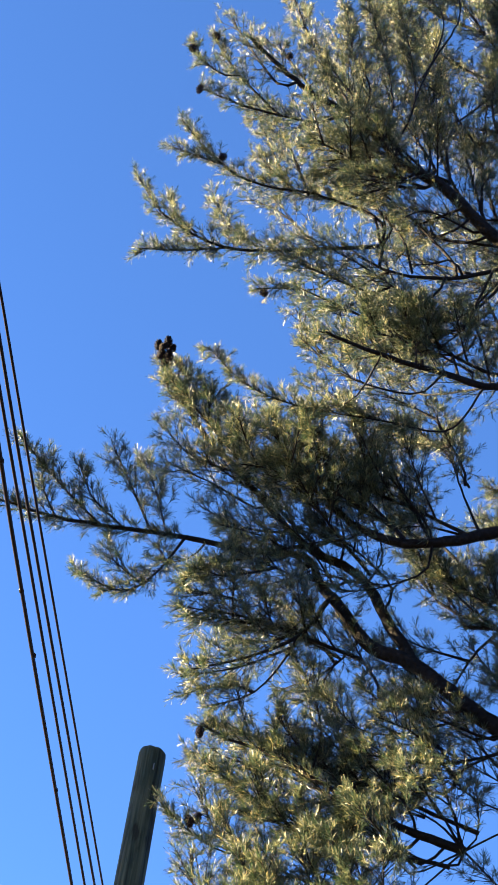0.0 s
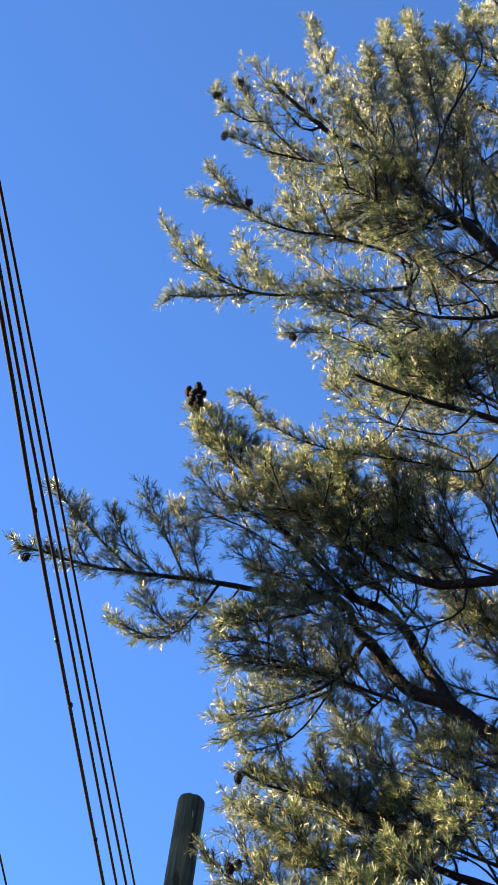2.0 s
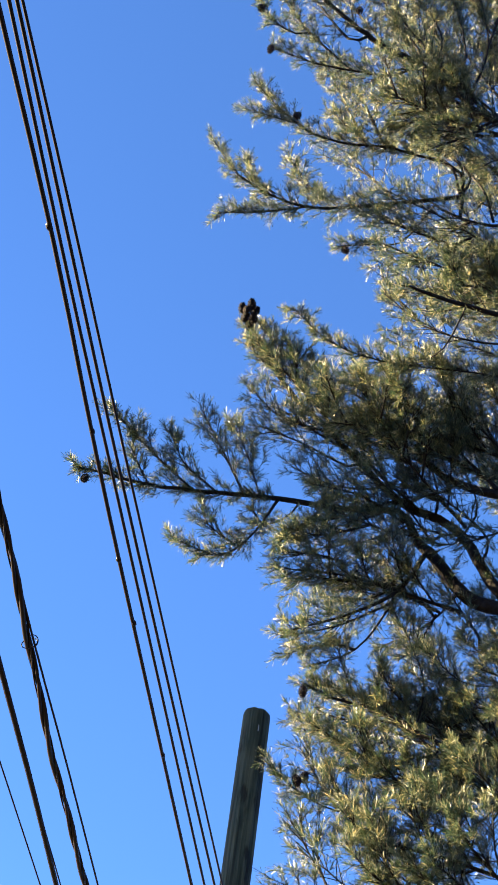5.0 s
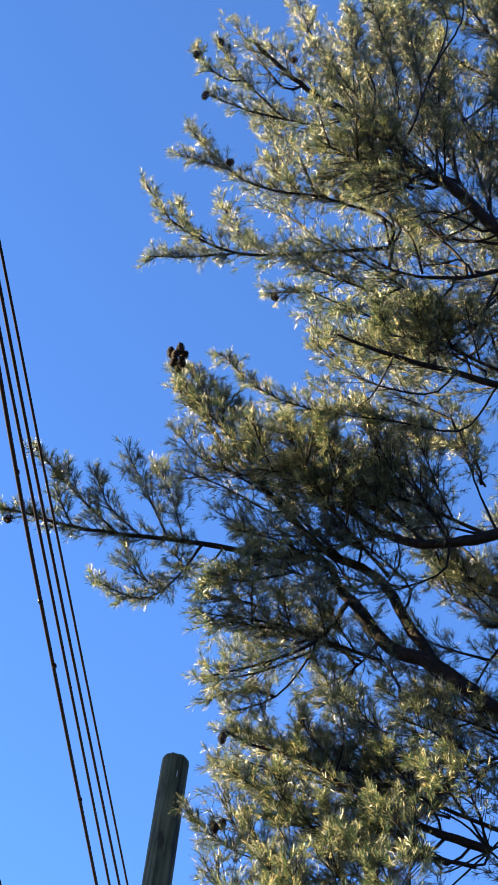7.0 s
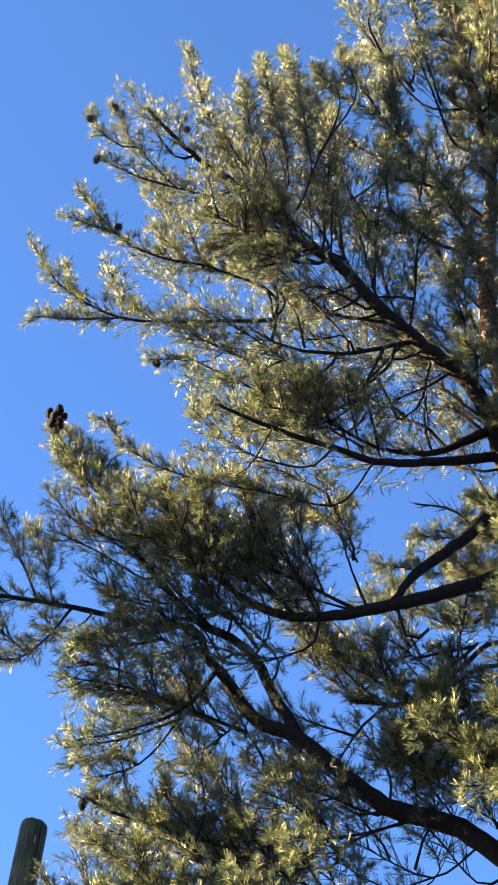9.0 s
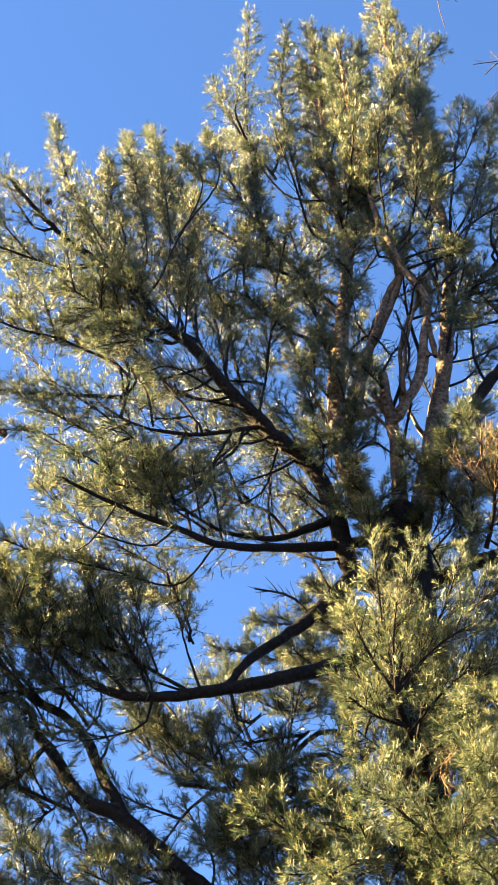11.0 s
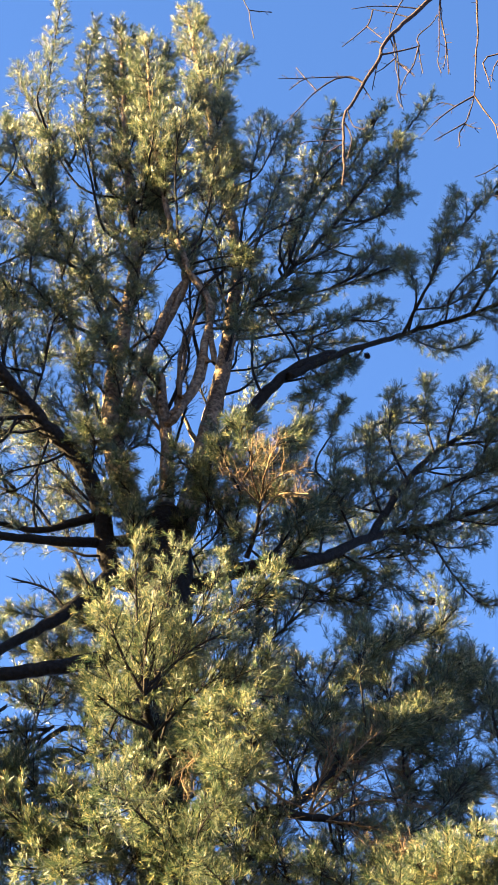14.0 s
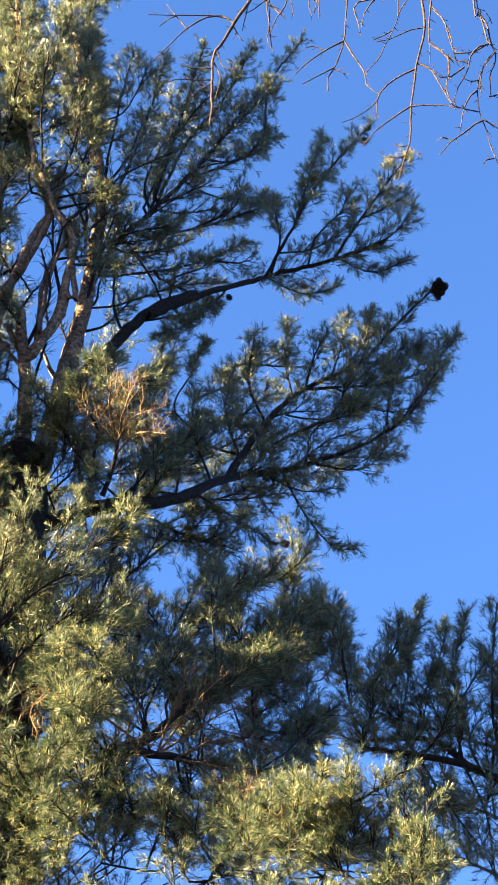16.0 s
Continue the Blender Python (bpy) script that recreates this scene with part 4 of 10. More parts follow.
grow(pine, "limb", [(0.89, 9.09, 8.29), (0.96, 9.10, 8.41), (0.98, 9.01, 8.63), (1.18, 9.01, 8.66), (1.50, 9.09, 8.70), (1.91, 9.22, 8.78)], 0.040, 0.013, 0.10, 0.73, 0.3)
grow(pine, "limb", [(0.98, 9.01, 8.63), (1.21, 9.06, 8.79), (1.46, 9.15, 9.17), (1.67, 9.25, 9.49)], 0.037, 0.012, 0.10, 0.70, 0.3)
grow(pine, "dead", [(1.33, 9.10, 8.96), (1.80, 9.26, 9.10), (2.11, 9.34, 9.07)], 0.010, 0.003, 0.18, 0.10, 0.0)
grow(pine, "dead", [(1.54, 9.11, 8.71), (1.74, 8.71, 8.17), (1.78, 7.60, 7.42)], 0.010, 0.003, 0.16, 0.10, 0.0)
grow(pine, "dead", [(1.73, 9.18, 8.75), (1.74, 8.11, 7.67), (1.69, 7.46, 7.17)], 0.010, 0.003, 0.13, 0.10, 0.0)
grow(pine, "dead", [(1.46, 9.15, 9.17), (1.68, 9.18, 9.51), (1.70, 9.14, 9.67)], 0.010, 0.003, 0.19, 0.10, 0.0)
grow(pine, "dead", [(1.07, 9.00, 8.64), (1.09, 8.93, 8.81), (0.95, 8.76, 8.90)], 0.010, 0.003, 0.18, 0.10, 0.0)
grow(pine, "dead", [(1.46, 9.15, 9.17), (1.74, 9.30, 9.39), (1.98, 9.42, 9.34)], 0.012, 0.003, 0.17, 0.10, 0.0)
grow(pine, "dead", [(1.50, 9.09, 8.70), (1.63, 8.67, 8.20), (1.65, 7.70, 7.54)], 0.011, 0.003, 0.18, 0.10, 0.0)
grow(pine, "dead", [(1.18, 9.01, 8.66), (1.37, 9.02, 8.41), (1.54, 9.07, 8.44)], 0.012, 0.003, 0.16, 0.10, 0.0)
grow(pine, "dead", [(1.35, 9.11, 8.99), (1.48, 9.05, 9.32), (1.50, 9.03, 9.44)], 0.012, 0.003, 0.17, 0.10, 0.0)
grow(pine, "branch", [(1.67, 9.25, 9.49), (2.00, 9.54, 9.73), (2.38, 9.83, 9.83)], 0.014, 0.007, 0.26, 0.10, 0.9)
grow(pine, "branch", [(1.46, 9.15, 9.17), (1.76, 9.36, 9.16), (2.11, 9.64, 9.40), (2.46, 9.85, 9.58)], 0.010, 0.005, 0.22, 0.43, 0.8)
grow(pine, "branch", [(1.21, 9.06, 8.79), (1.12, 9.03, 9.10), (0.96, 8.99, 9.30)], 0.013, 0.007, 0.31, 0.10, 0.9)
grow(pine, "branch", [(0.98, 9.01, 8.61), (0.71, 8.83, 8.74), (0.55, 8.71, 8.87)], 0.013, 0.007, 0.30, 0.10, 1.0)
grow(pine, "branch", [(1.58, 10.07, 10.21), (1.43, 9.83, 10.29), (1.23, 9.57, 10.30)], 0.015, 0.008, 0.34, 0.10, 0.8)
grow(pine, "branch", [(1.98, 9.54, 9.32), (1.96, 9.53, 9.57), (1.92, 9.54, 10.00), (1.75, 9.47, 10.26)], 0.013, 0.007, 0.31, 0.30, 0.9)
grow(pine, "branch", [(1.91, 9.22, 8.78), (2.14, 8.62, 7.79), (1.72, 7.41, 7.31)], 0.010, 0.004, 0.26, 0.73, 1.0)
grow(pine, "branch", [(2.14, 8.62, 7.79), (2.08, 7.62, 7.17), (1.95, 7.24, 7.34)], 0.009, 0.004, 0.25, 0.56, 1.0)
grow(pine, "branch", [(2.14, 8.38, 7.64), (2.27, 7.65, 7.17), (2.19, 7.38, 7.41)], 0.009, 0.004, 0.25, 0.55, 1.0)
grow(pine, "branch", [(2.27, 7.65, 7.17), (2.29, 7.31, 6.77), (2.29, 7.17, 6.99)], 0.008, 0.004, 0.18, 0.60, 1.0)
grow(pine, "branch", [(2.01, 8.81, 7.87), (2.11, 8.16, 7.34), (1.92, 7.61, 7.28)], 0.009, 0.004, 0.25, 0.65, 1.0)
grow(pine, "branch", [(0.56, 9.98, 8.03), (1.05, 9.43, 8.14), (0.87, 8.95, 8.23)], 0.010, 0.005, 0.35, 0.66, 1.0)
grow(pine, "branch", [(1.05, 9.43, 8.14), (1.38, 9.14, 7.96), (1.26, 8.69, 8.06)], 0.010, 0.005, 0.30, 0.66, 1.0)
grow(pine, "branch", [(0.56, 9.98, 8.03), (0.64, 9.31, 8.11), (0.53, 8.84, 8.19)], 0.017, 0.006, 0.32, 0.63, 1.0)
grow(pine, "branch", [(-0.26, 9.92, 13.73), (-0.50, 10.05, 14.21), (-0.78, 10.20, 14.67)], 0.016, 0.007, 0.33, 0.10, 0.8)
grow(pine, "branch", [(-0.26, 9.93, 13.29), (-0.22, 9.94, 13.37), (-0.12, 10.17, 14.26), (-0.10, 10.34, 14.95)], 0.016, 0.007, 0.29, 0.15, 0.5)
grow(pine, "branch", [(0.64, 10.11, 14.75), (0.90, 9.94, 14.89), (1.22, 9.77, 14.87)], 0.020, 0.007, 0.29, 0.10, 0.8)
grow(pine, "branch", [(0.68, 10.10, 14.42), (1.08, 10.23, 14.97), (1.51, 10.36, 15.53)], 0.019, 0.008, 0.30, 0.10, 0.8)
grow(pine, "branch", [(0.64, 9.68, 15.06), (0.43, 9.83, 15.68), (0.22, 10.00, 16.43)], 0.020, 0.008, 0.40, 0.10, 0.9)
grow(pine, "branch", [(0.65, 10.14, 15.71), (0.85, 10.01, 16.18), (0.94, 9.92, 16.60)], 0.020, 0.008, 0.42, 0.10, 0.9)
grow(pine, "branch", [(0.55, 9.77, 14.61), (0.36, 10.01, 15.41), (0.15, 10.18, 15.87)], 0.019, 0.008, 0.35, 0.10, 0.6)
grow(pine, "branch", [(-0.25, 9.89, 14.83), (-0.46, 10.05, 15.69), (-0.61, 10.17, 16.38)], 0.019, 0.008, 0.38, 0.10, 0.9)
grow(pine, "branch", [(-0.25, 9.88, 15.22), (-0.17, 10.10, 15.97), (-0.11, 10.38, 17.04)], 0.020, 0.008, 0.41, 0.10, 0.9)
grow(pine, "branch", [(-0.77, 9.69, 14.60), (-0.80, 9.69, 14.71), (-1.01, 9.73, 14.98), (-1.19, 9.78, 15.36)], 0.019, 0.007, 0.34, 0.22, 0.9)
grow(pine, "branch", [(-0.61, 9.75, 14.57), (-0.67, 9.75, 14.42), (-0.91, 9.61, 13.90), (-1.13, 9.53, 13.76)], 0.019, 0.007, 0.32, 0.24, 0.7)
grow(pine, "branch", [(-1.05, 9.28, 12.56), (-1.13, 9.28, 12.54), (-1.47, 9.06, 12.56), (-1.68, 8.93, 12.30)], 0.017, 0.006, 0.42, 0.18, 0.9)
grow(pine, "branch", [(-0.87, 9.42, 12.31), (-1.18, 9.52, 11.97), (-1.58, 9.64, 12.06)], 0.017, 0.006, 0.41, 0.10, 0.9)
grow(pine, "branch", [(-0.67, 9.53, 12.24), (-0.76, 9.67, 11.89), (-1.04, 9.81, 11.82)], 0.017, 0.006, 0.37, 0.10, 0.8)
grow(pine, "branch", [(-1.00, 9.38, 12.24), (-1.21, 9.22, 11.40), (-1.51, 9.11, 11.08)], 0.017, 0.006, 0.40, 0.10, 0.9)
grow(pine, "branch", [(-1.34, 9.31, 12.11), (-1.39, 9.33, 11.97), (-1.69, 9.40, 11.72), (-2.00, 9.47, 11.64)], 0.016, 0.006, 0.44, 0.26, 0.9)
grow(pine, "branch", [(-1.77, 9.01, 13.33), (-2.20, 9.21, 14.57), (-2.47, 9.31, 15.36)], 0.017, 0.007, 0.50, 0.10, 0.9)
grow(pine, "branch", [(-1.65, 9.05, 12.82), (-2.04, 8.91, 12.98), (-2.35, 8.75, 13.14)], 0.017, 0.006, 0.46, 0.10, 0.9)
grow(pine, "branch", [(-1.47, 9.10, 12.98), (-1.47, 9.10, 13.16), (-1.87, 9.24, 14.18), (-2.05, 9.34, 15.11)], 0.017, 0.007, 0.45, 0.18, 0.9)
grow(pine, "branch", [(-1.10, 9.33, 12.83), (-1.14, 9.49, 13.86), (-1.13, 9.62, 14.66)], 0.017, 0.007, 0.37, 0.10, 0.8)
grow(pine, "branch", [(-0.34, 9.71, 12.03), (-0.62, 9.81, 12.76), (-0.88, 9.87, 13.21)], 0.017, 0.007, 0.35, 0.10, 0.8)
grow(pine, "branch", [(0.48, 10.03, 12.70), (0.54, 10.03, 12.76), (0.71, 10.09, 12.98), (0.99, 10.20, 13.56)], 0.018, 0.007, 0.27, 0.17, 0.8)
grow(pine, "branch", [(0.47, 10.03, 12.60), (0.63, 9.92, 12.14), (0.72, 9.81, 11.67)], 0.018, 0.006, 0.34, 0.10, 0.9)
grow(pine, "branch", [(0.30, 10.00, 11.54), (0.40, 9.99, 11.58), (0.55, 9.81, 11.83), (0.65, 9.68, 12.01)], 0.017, 0.006, 0.33, 0.25, 0.9)
grow(pine, "branch", [(0.42, 9.18, 9.53), (0.63, 8.74, 9.26), (0.76, 8.35, 9.11)], 0.014, 0.005, 0.34, 0.10, 1.0)
grow(pine, "branch", [(0.39, 9.38, 9.21), (0.44, 9.37, 9.24), (0.62, 8.99, 9.12), (0.73, 8.65, 9.07)], 0.014, 0.005, 0.35, 0.16, 1.0)
grow(pine, "branch", [(0.39, 9.35, 9.22), (0.15, 9.06, 9.04), (-0.03, 8.76, 8.95)], 0.014, 0.005, 0.31, 0.10, 1.0)
grow(pine, "branch", [(0.47, 9.99, 9.30), (0.67, 9.52, 8.98), (0.83, 8.96, 8.74)], 0.015, 0.005, 0.35, 0.10, 1.0)
grow(pine, "branch", [(0.41, 8.73, 8.18), (0.19, 8.16, 7.93), (0.03, 7.74, 7.69)], 0.013, 0.004, 0.27, 0.10, 1.0)
grow(pine, "branch", [(0.48, 9.99, 8.91), (0.75, 9.50, 8.72), (0.97, 9.03, 8.59)], 0.015, 0.005, 0.35, 0.10, 1.0)
grow(pine, "branch", [(0.48, 9.99, 8.91), (0.44, 9.99, 8.88), (0.14, 9.56, 8.70), (-0.11, 9.16, 8.54)], 0.015, 0.005, 0.35, 0.15, 1.0)
grow(pine, "branch", [(0.65, 8.67, 9.23), (0.87, 8.82, 9.37), (1.10, 9.03, 9.56)], 0.014, 0.005, 0.35, 0.10, 0.9)
grow(pine, "branch", [(0.54, 9.08, 9.73), (0.63, 9.07, 10.12), (0.79, 8.91, 10.16), (0.95, 8.78, 10.22)], 0.011, 0.005, 0.29, 0.52, 0.7)
grow(pine, "branch", [(0.41, 9.98, 11.61), (0.48, 9.97, 11.61), (0.65, 9.74, 11.70), (0.69, 9.56, 11.83)], 0.017, 0.006, 0.37, 0.20, 0.9)
grow(pine, "branch", [(0.27, 10.00, 11.99), (0.35, 9.99, 12.09), (0.57, 9.87, 12.38), (0.67, 9.78, 12.63)], 0.017, 0.007, 0.39, 0.25, 0.9)
grow(pine, "branch", [(1.09, 9.83, 11.53), (1.20, 9.99, 12.27), (1.38, 10.16, 13.03)], 0.016, 0.007, 0.34, 0.10, 0.7)
grow(pine, "branch", [(1.43, 9.93, 11.75), (1.53, 10.16, 12.53), (1.70, 10.40, 13.21)], 0.016, 0.007, 0.30, 0.10, 0.8)
grow(pine, "branch", [(2.01, 10.21, 12.40), (2.23, 10.22, 12.83), (2.42, 10.24, 13.03)], 0.016, 0.006, 0.29, 0.10, 0.9)
grow(pine, "branch", [(2.44, 10.36, 12.76), (2.77, 10.51, 13.31), (3.07, 10.53, 13.55)], 0.016, 0.006, 0.33, 0.10, 0.9)
grow(pine, "branch", [(2.63, 10.48, 13.89), (2.95, 10.40, 13.95), (3.20, 10.18, 14.15)], 0.017, 0.006, 0.34, 0.10, 0.9)
grow(pine, "branch", [(3.02, 10.43, 14.28), (3.36, 10.39, 14.35), (3.63, 10.35, 14.69)], 0.017, 0.007, 0.30, 0.10, 0.9)
grow(pine, "branch", [(1.18, 10.21, 11.60), (1.55, 10.32, 11.71), (1.83, 10.44, 11.88)], 0.017, 0.006, 0.25, 0.10, 0.6)
grow(pine, "branch", [(1.41, 9.99, 10.37), (1.46, 10.02, 10.38), (1.80, 10.17, 10.56), (2.08, 10.28, 10.81)], 0.015, 0.006, 0.42, 0.19, 0.8)
grow(pine, "branch", [(1.67, 9.25, 9.49), (1.72, 9.28, 9.65), (2.10, 9.61, 10.00), (2.38, 9.83, 10.37)], 0.014, 0.005, 0.34, 0.25, 0.9)
grow(pine, "branch", [(0.90, 9.82, 9.70), (1.09, 9.86, 9.67), (1.37, 9.80, 9.81), (1.59, 9.77, 10.03)], 0.015, 0.005, 0.33, 0.31, 0.8)
grow(pine, "branch", [(1.98, 9.54, 9.39), (2.28, 9.75, 9.55), (2.55, 9.88, 9.74)], 0.013, 0.005, 0.24, 0.10, 0.9)
grow(pine, "branch", [(1.91, 9.22, 8.78), (2.25, 9.59, 9.16), (2.54, 9.87, 9.46)], 0.013, 0.005, 0.20, 0.10, 0.8)
grow(pine, "branch", [(0.75, 9.50, 8.72), (0.80, 9.20, 8.29), (0.73, 8.90, 7.84)], 0.014, 0.005, 0.34, 0.10, 1.0)
grow(pine, "branch", [(0.96, 9.08, 8.45), (1.05, 9.11, 8.43), (1.17, 8.98, 8.16), (1.36, 8.91, 8.07)], 0.013, 0.005, 0.29, 0.19, 0.9)
grow(pine, "branch", [(1.41, 9.07, 8.68), (1.47, 9.11, 8.50), (1.63, 8.63, 8.02), (1.59, 7.79, 7.28)], 0.013, 0.004, 0.24, 0.21, 0.8)
grow(pine, "branch", [(-1.47, 10.39, 10.08), (-1.74, 10.52, 10.70), (-1.86, 10.61, 11.24)], 0.016, 0.006, 0.41, 0.59, 0.9)
grow(pine, "branch", [(-1.83, 9.89, 9.72), (-1.90, 9.90, 9.73), (-2.15, 10.01, 9.90), (-2.40, 10.12, 9.90)], 0.015, 0.006, 0.30, 0.19, 0.8)
grow(pine, "branch", [(-2.10, 9.86, 9.43), (-2.18, 9.87, 9.45), (-2.37, 9.96, 9.29), (-2.75, 10.05, 9.38)], 0.015, 0.006, 0.29, 0.19, 0.9)
grow(pine, "branch", [(-1.97, 10.01, 9.16), (-2.11, 10.09, 8.96), (-2.23, 10.14, 8.90)], 0.015, 0.005, 0.22, 0.10, 0.8)
grow(pine, "branch", [(-1.43, 9.68, 8.53), (-1.61, 9.78, 8.66), (-1.79, 9.90, 8.90)], 0.014, 0.005, 0.18, 0.10, 0.8)
grow(pine, "branch", [(-1.17, 9.83, 8.25), (-1.44, 10.07, 8.78), (-1.63, 10.26, 9.19)], 0.014, 0.006, 0.29, 0.10, 0.8)
grow(pine, "branch", [(-1.36, 9.92, 7.80), (-1.41, 9.93, 7.97), (-1.58, 9.89, 8.16), (-1.76, 9.86, 8.39)], 0.014, 0.005, 0.31, 0.32, 1.0)
grow(pine, "branch", [(-1.70, 10.01, 7.71), (-1.76, 10.02, 7.76), (-2.09, 9.90, 7.85), (-2.35, 9.75, 8.05)], 0.014, 0.005, 0.38, 0.17, 1.0)
grow(pine, "branch", [(-1.80, 9.93, 7.41), (-2.12, 9.87, 7.49), (-2.47, 9.77, 7.70)], 0.013, 0.005, 0.37, 0.10, 1.0)
grow(pine, "branch", [(-1.79, 9.94, 7.03), (-1.82, 9.72, 7.21), (-1.93, 9.56, 7.41)], 0.010, 0.005, 0.39, 0.55, 1.0)
grow(pine, "branch", [(-1.07, 9.95, 7.70), (-1.38, 9.80, 7.46), (-1.50, 9.68, 7.70)], 0.010, 0.005, 0.40, 0.65, 1.0)
grow(pine, "branch", [(-1.84, 9.98, 6.91), (-2.09, 10.11, 7.28), (-2.33, 10.21, 7.49)], 0.013, 0.005, 0.41, 0.10, 1.0)
grow(pine, "branch", [(-1.84, 9.98, 6.91), (-1.31, 9.82, 7.04), (-1.43, 9.74, 7.21)], 0.010, 0.005, 0.40, 0.74, 1.0)
grow(pine, "branch", [(-1.14, 9.49, 13.86), (-1.24, 9.50, 13.96), (-1.45, 9.33, 14.28), (-1.65, 9.24, 14.41)], 0.018, 0.007, 0.51, 0.24, 1.0)
grow(pine, "branch", [(-1.52, 9.05, 12.97), (-1.72, 8.94, 12.74), (-1.95, 8.79, 12.64)], 0.017, 0.006, 0.42, 0.10, 1.0)
grow(pine, "branch", [(-1.22, 9.18, 12.72), (-1.55, 9.31, 12.72), (-1.83, 9.43, 12.75)], 0.017, 0.006, 0.42, 0.10, 1.0)
grow(pine, "branch", [(-1.94, 8.95, 13.54), (-2.29, 8.82, 13.46), (-2.47, 8.72, 13.19)], 0.017, 0.006, 0.34, 0.10, 1.0)
grow(pine, "branch", [(-1.74, 8.98, 13.12), (-2.02, 8.95, 13.11), (-2.30, 8.88, 12.98)], 0.017, 0.006, 0.34, 0.10, 1.0)
grow(pine, "branch", [(-1.30, 9.55, 11.99), (-1.33, 9.56, 12.07), (-1.70, 9.73, 12.43), (-2.09, 9.91, 12.64)], 0.017, 0.006, 0.47, 0.18, 1.0)
grow(pine, "branch", [(-1.10, 9.30, 11.01), (-1.10, 9.30, 11.09), (-1.46, 9.50, 11.54), (-1.74, 9.64, 11.77)], 0.016, 0.006, 0.40, 0.18, 1.0)
grow(pine, "branch", [(-0.91, 9.74, 11.84), (-1.13, 9.97, 12.65), (-1.25, 10.14, 13.25)], 0.017, 0.007, 0.44, 0.10, 0.8)
grow(pine, "branch", [(-1.01, 9.68, 13.11), (-1.13, 9.57, 13.54), (-1.22, 9.49, 13.87)], 0.018, 0.007, 0.50, 0.10, 1.0)
grow(pine, "branch", [(-0.83, 9.40, 12.40), (-0.81, 9.57, 13.23), (-0.88, 9.70, 13.97)], 0.017, 0.007, 0.44, 0.10, 0.9)
grow(pine, "branch", [(-0.28, 9.98, 8.32), (-0.57, 9.97, 8.07), (-0.99, 10.04, 8.32), (-1.37, 10.15, 8.64)], 0.011, 0.005, 0.39, 0.35, 0.9)
grow(pine, "branch", [(-0.57, 9.97, 8.07), (-0.84, 10.05, 8.04), (-1.20, 10.14, 8.30)], 0.010, 0.005, 0.42, 0.46, 0.9)
grow(pine, "branch", [(-1.07, 9.95, 7.70), (-1.26, 10.12, 8.00), (-1.57, 10.27, 8.26)], 0.014, 0.005, 0.42, 0.55, 0.9)
grow(pine, "branch", [(-1.07, 9.95, 7.70), (-1.15, 9.95, 7.59), (-1.52, 10.09, 7.81), (-1.83, 10.20, 8.05)], 0.014, 0.005, 0.42, 0.24, 0.9)
grow(pine, "branch", [(-1.07, 9.90, 8.71), (-1.13, 9.91, 8.68), (-1.38, 10.11, 8.83), (-1.63, 10.32, 9.03)], 0.014, 0.006, 0.18, 0.19, 0.8)
grow(pine, "branch", [(-0.85, 9.93, 8.55), (-0.85, 9.93, 8.74), (-0.95, 10.10, 9.09), (-1.12, 10.31, 9.48)], 0.014, 0.006, 0.30, 0.26, 0.8)
grow(pine, "branch", [(-1.16, 10.15, 9.54), (-1.36, 10.42, 10.11), (-1.52, 10.66, 10.57)], 0.015, 0.006, 0.32, 0.10, 0.7)
grow(pine, "branch", [(-1.28, 10.38, 10.33), (-1.32, 10.39, 10.38), (-1.59, 10.45, 10.77), (-1.79, 10.52, 11.17)], 0.016, 0.006, 0.45, 0.17, 0.9)
grow(pine, "branch", [(-1.04, 9.70, 9.97), (-1.20, 9.87, 10.52), (-1.32, 10.00, 11.01)], 0.015, 0.006, 0.35, 0.58, 0.7)
grow(pine, "branch", [(-0.82, 10.12, 9.49), (-0.90, 10.25, 9.87), (-1.08, 10.41, 10.30)], 0.015, 0.006, 0.35, 0.10, 0.6)
grow(pine, "branch", [(-0.68, 9.99, 8.14), (-0.64, 9.99, 8.33), (-0.58, 10.13, 8.67), (-0.67, 10.29, 9.14)], 0.014, 0.006, 0.29, 0.26, 0.7)
grow(pine, "branch", [(-0.28, 9.98, 8.32), (-0.33, 9.98, 8.30), (-0.48, 10.09, 8.62), (-0.73, 10.26, 9.12)], 0.014, 0.006, 0.36, 0.15, 0.9)
grow(pine, "branch", [(0.05, 10.00, 8.35), (-0.06, 9.67, 8.51), (-0.20, 9.40, 8.63)], 0.014, 0.005, 0.38, 0.10, 0.9)
grow(pine, "branch", [(0.39, 9.99, 8.38), (0.21, 9.63, 8.41), (0.13, 9.28, 8.48)], 0.014, 0.005, 0.38, 0.10, 0.9)
grow(pine, "branch", [(-1.17, 10.13, 8.27), (-1.17, 10.13, 8.36), (-1.46, 10.25, 8.69), (-1.75, 10.36, 8.92)], 0.014, 0.006, 0.37, 0.20, 0.9)
grow(pine, "branch", [(2.10, 8.31, 7.46), (2.03, 7.62, 7.30), (1.97, 7.26, 7.37)], 0.011, 0.004, 0.25, 0.10, 0.9)
grow(pine, "branch", [(2.06, 8.70, 7.76), (1.97, 8.21, 7.63), (1.76, 7.67, 7.50)], 0.012, 0.004, 0.29, 0.51, 0.9)
grow(pine, "branch", [(-1.94, 9.92, 9.76), (-1.97, 9.92, 9.71), (-2.32, 9.74, 9.69), (-2.67, 9.50, 9.71)], 0.015, 0.005, 0.26, 0.16, 0.9)
grow(pine, "branch", [(-2.21, 9.92, 9.88), (-2.47, 9.65, 9.92), (-2.72, 9.37, 9.80)], 0.015, 0.005, 0.26, 0.10, 0.9)
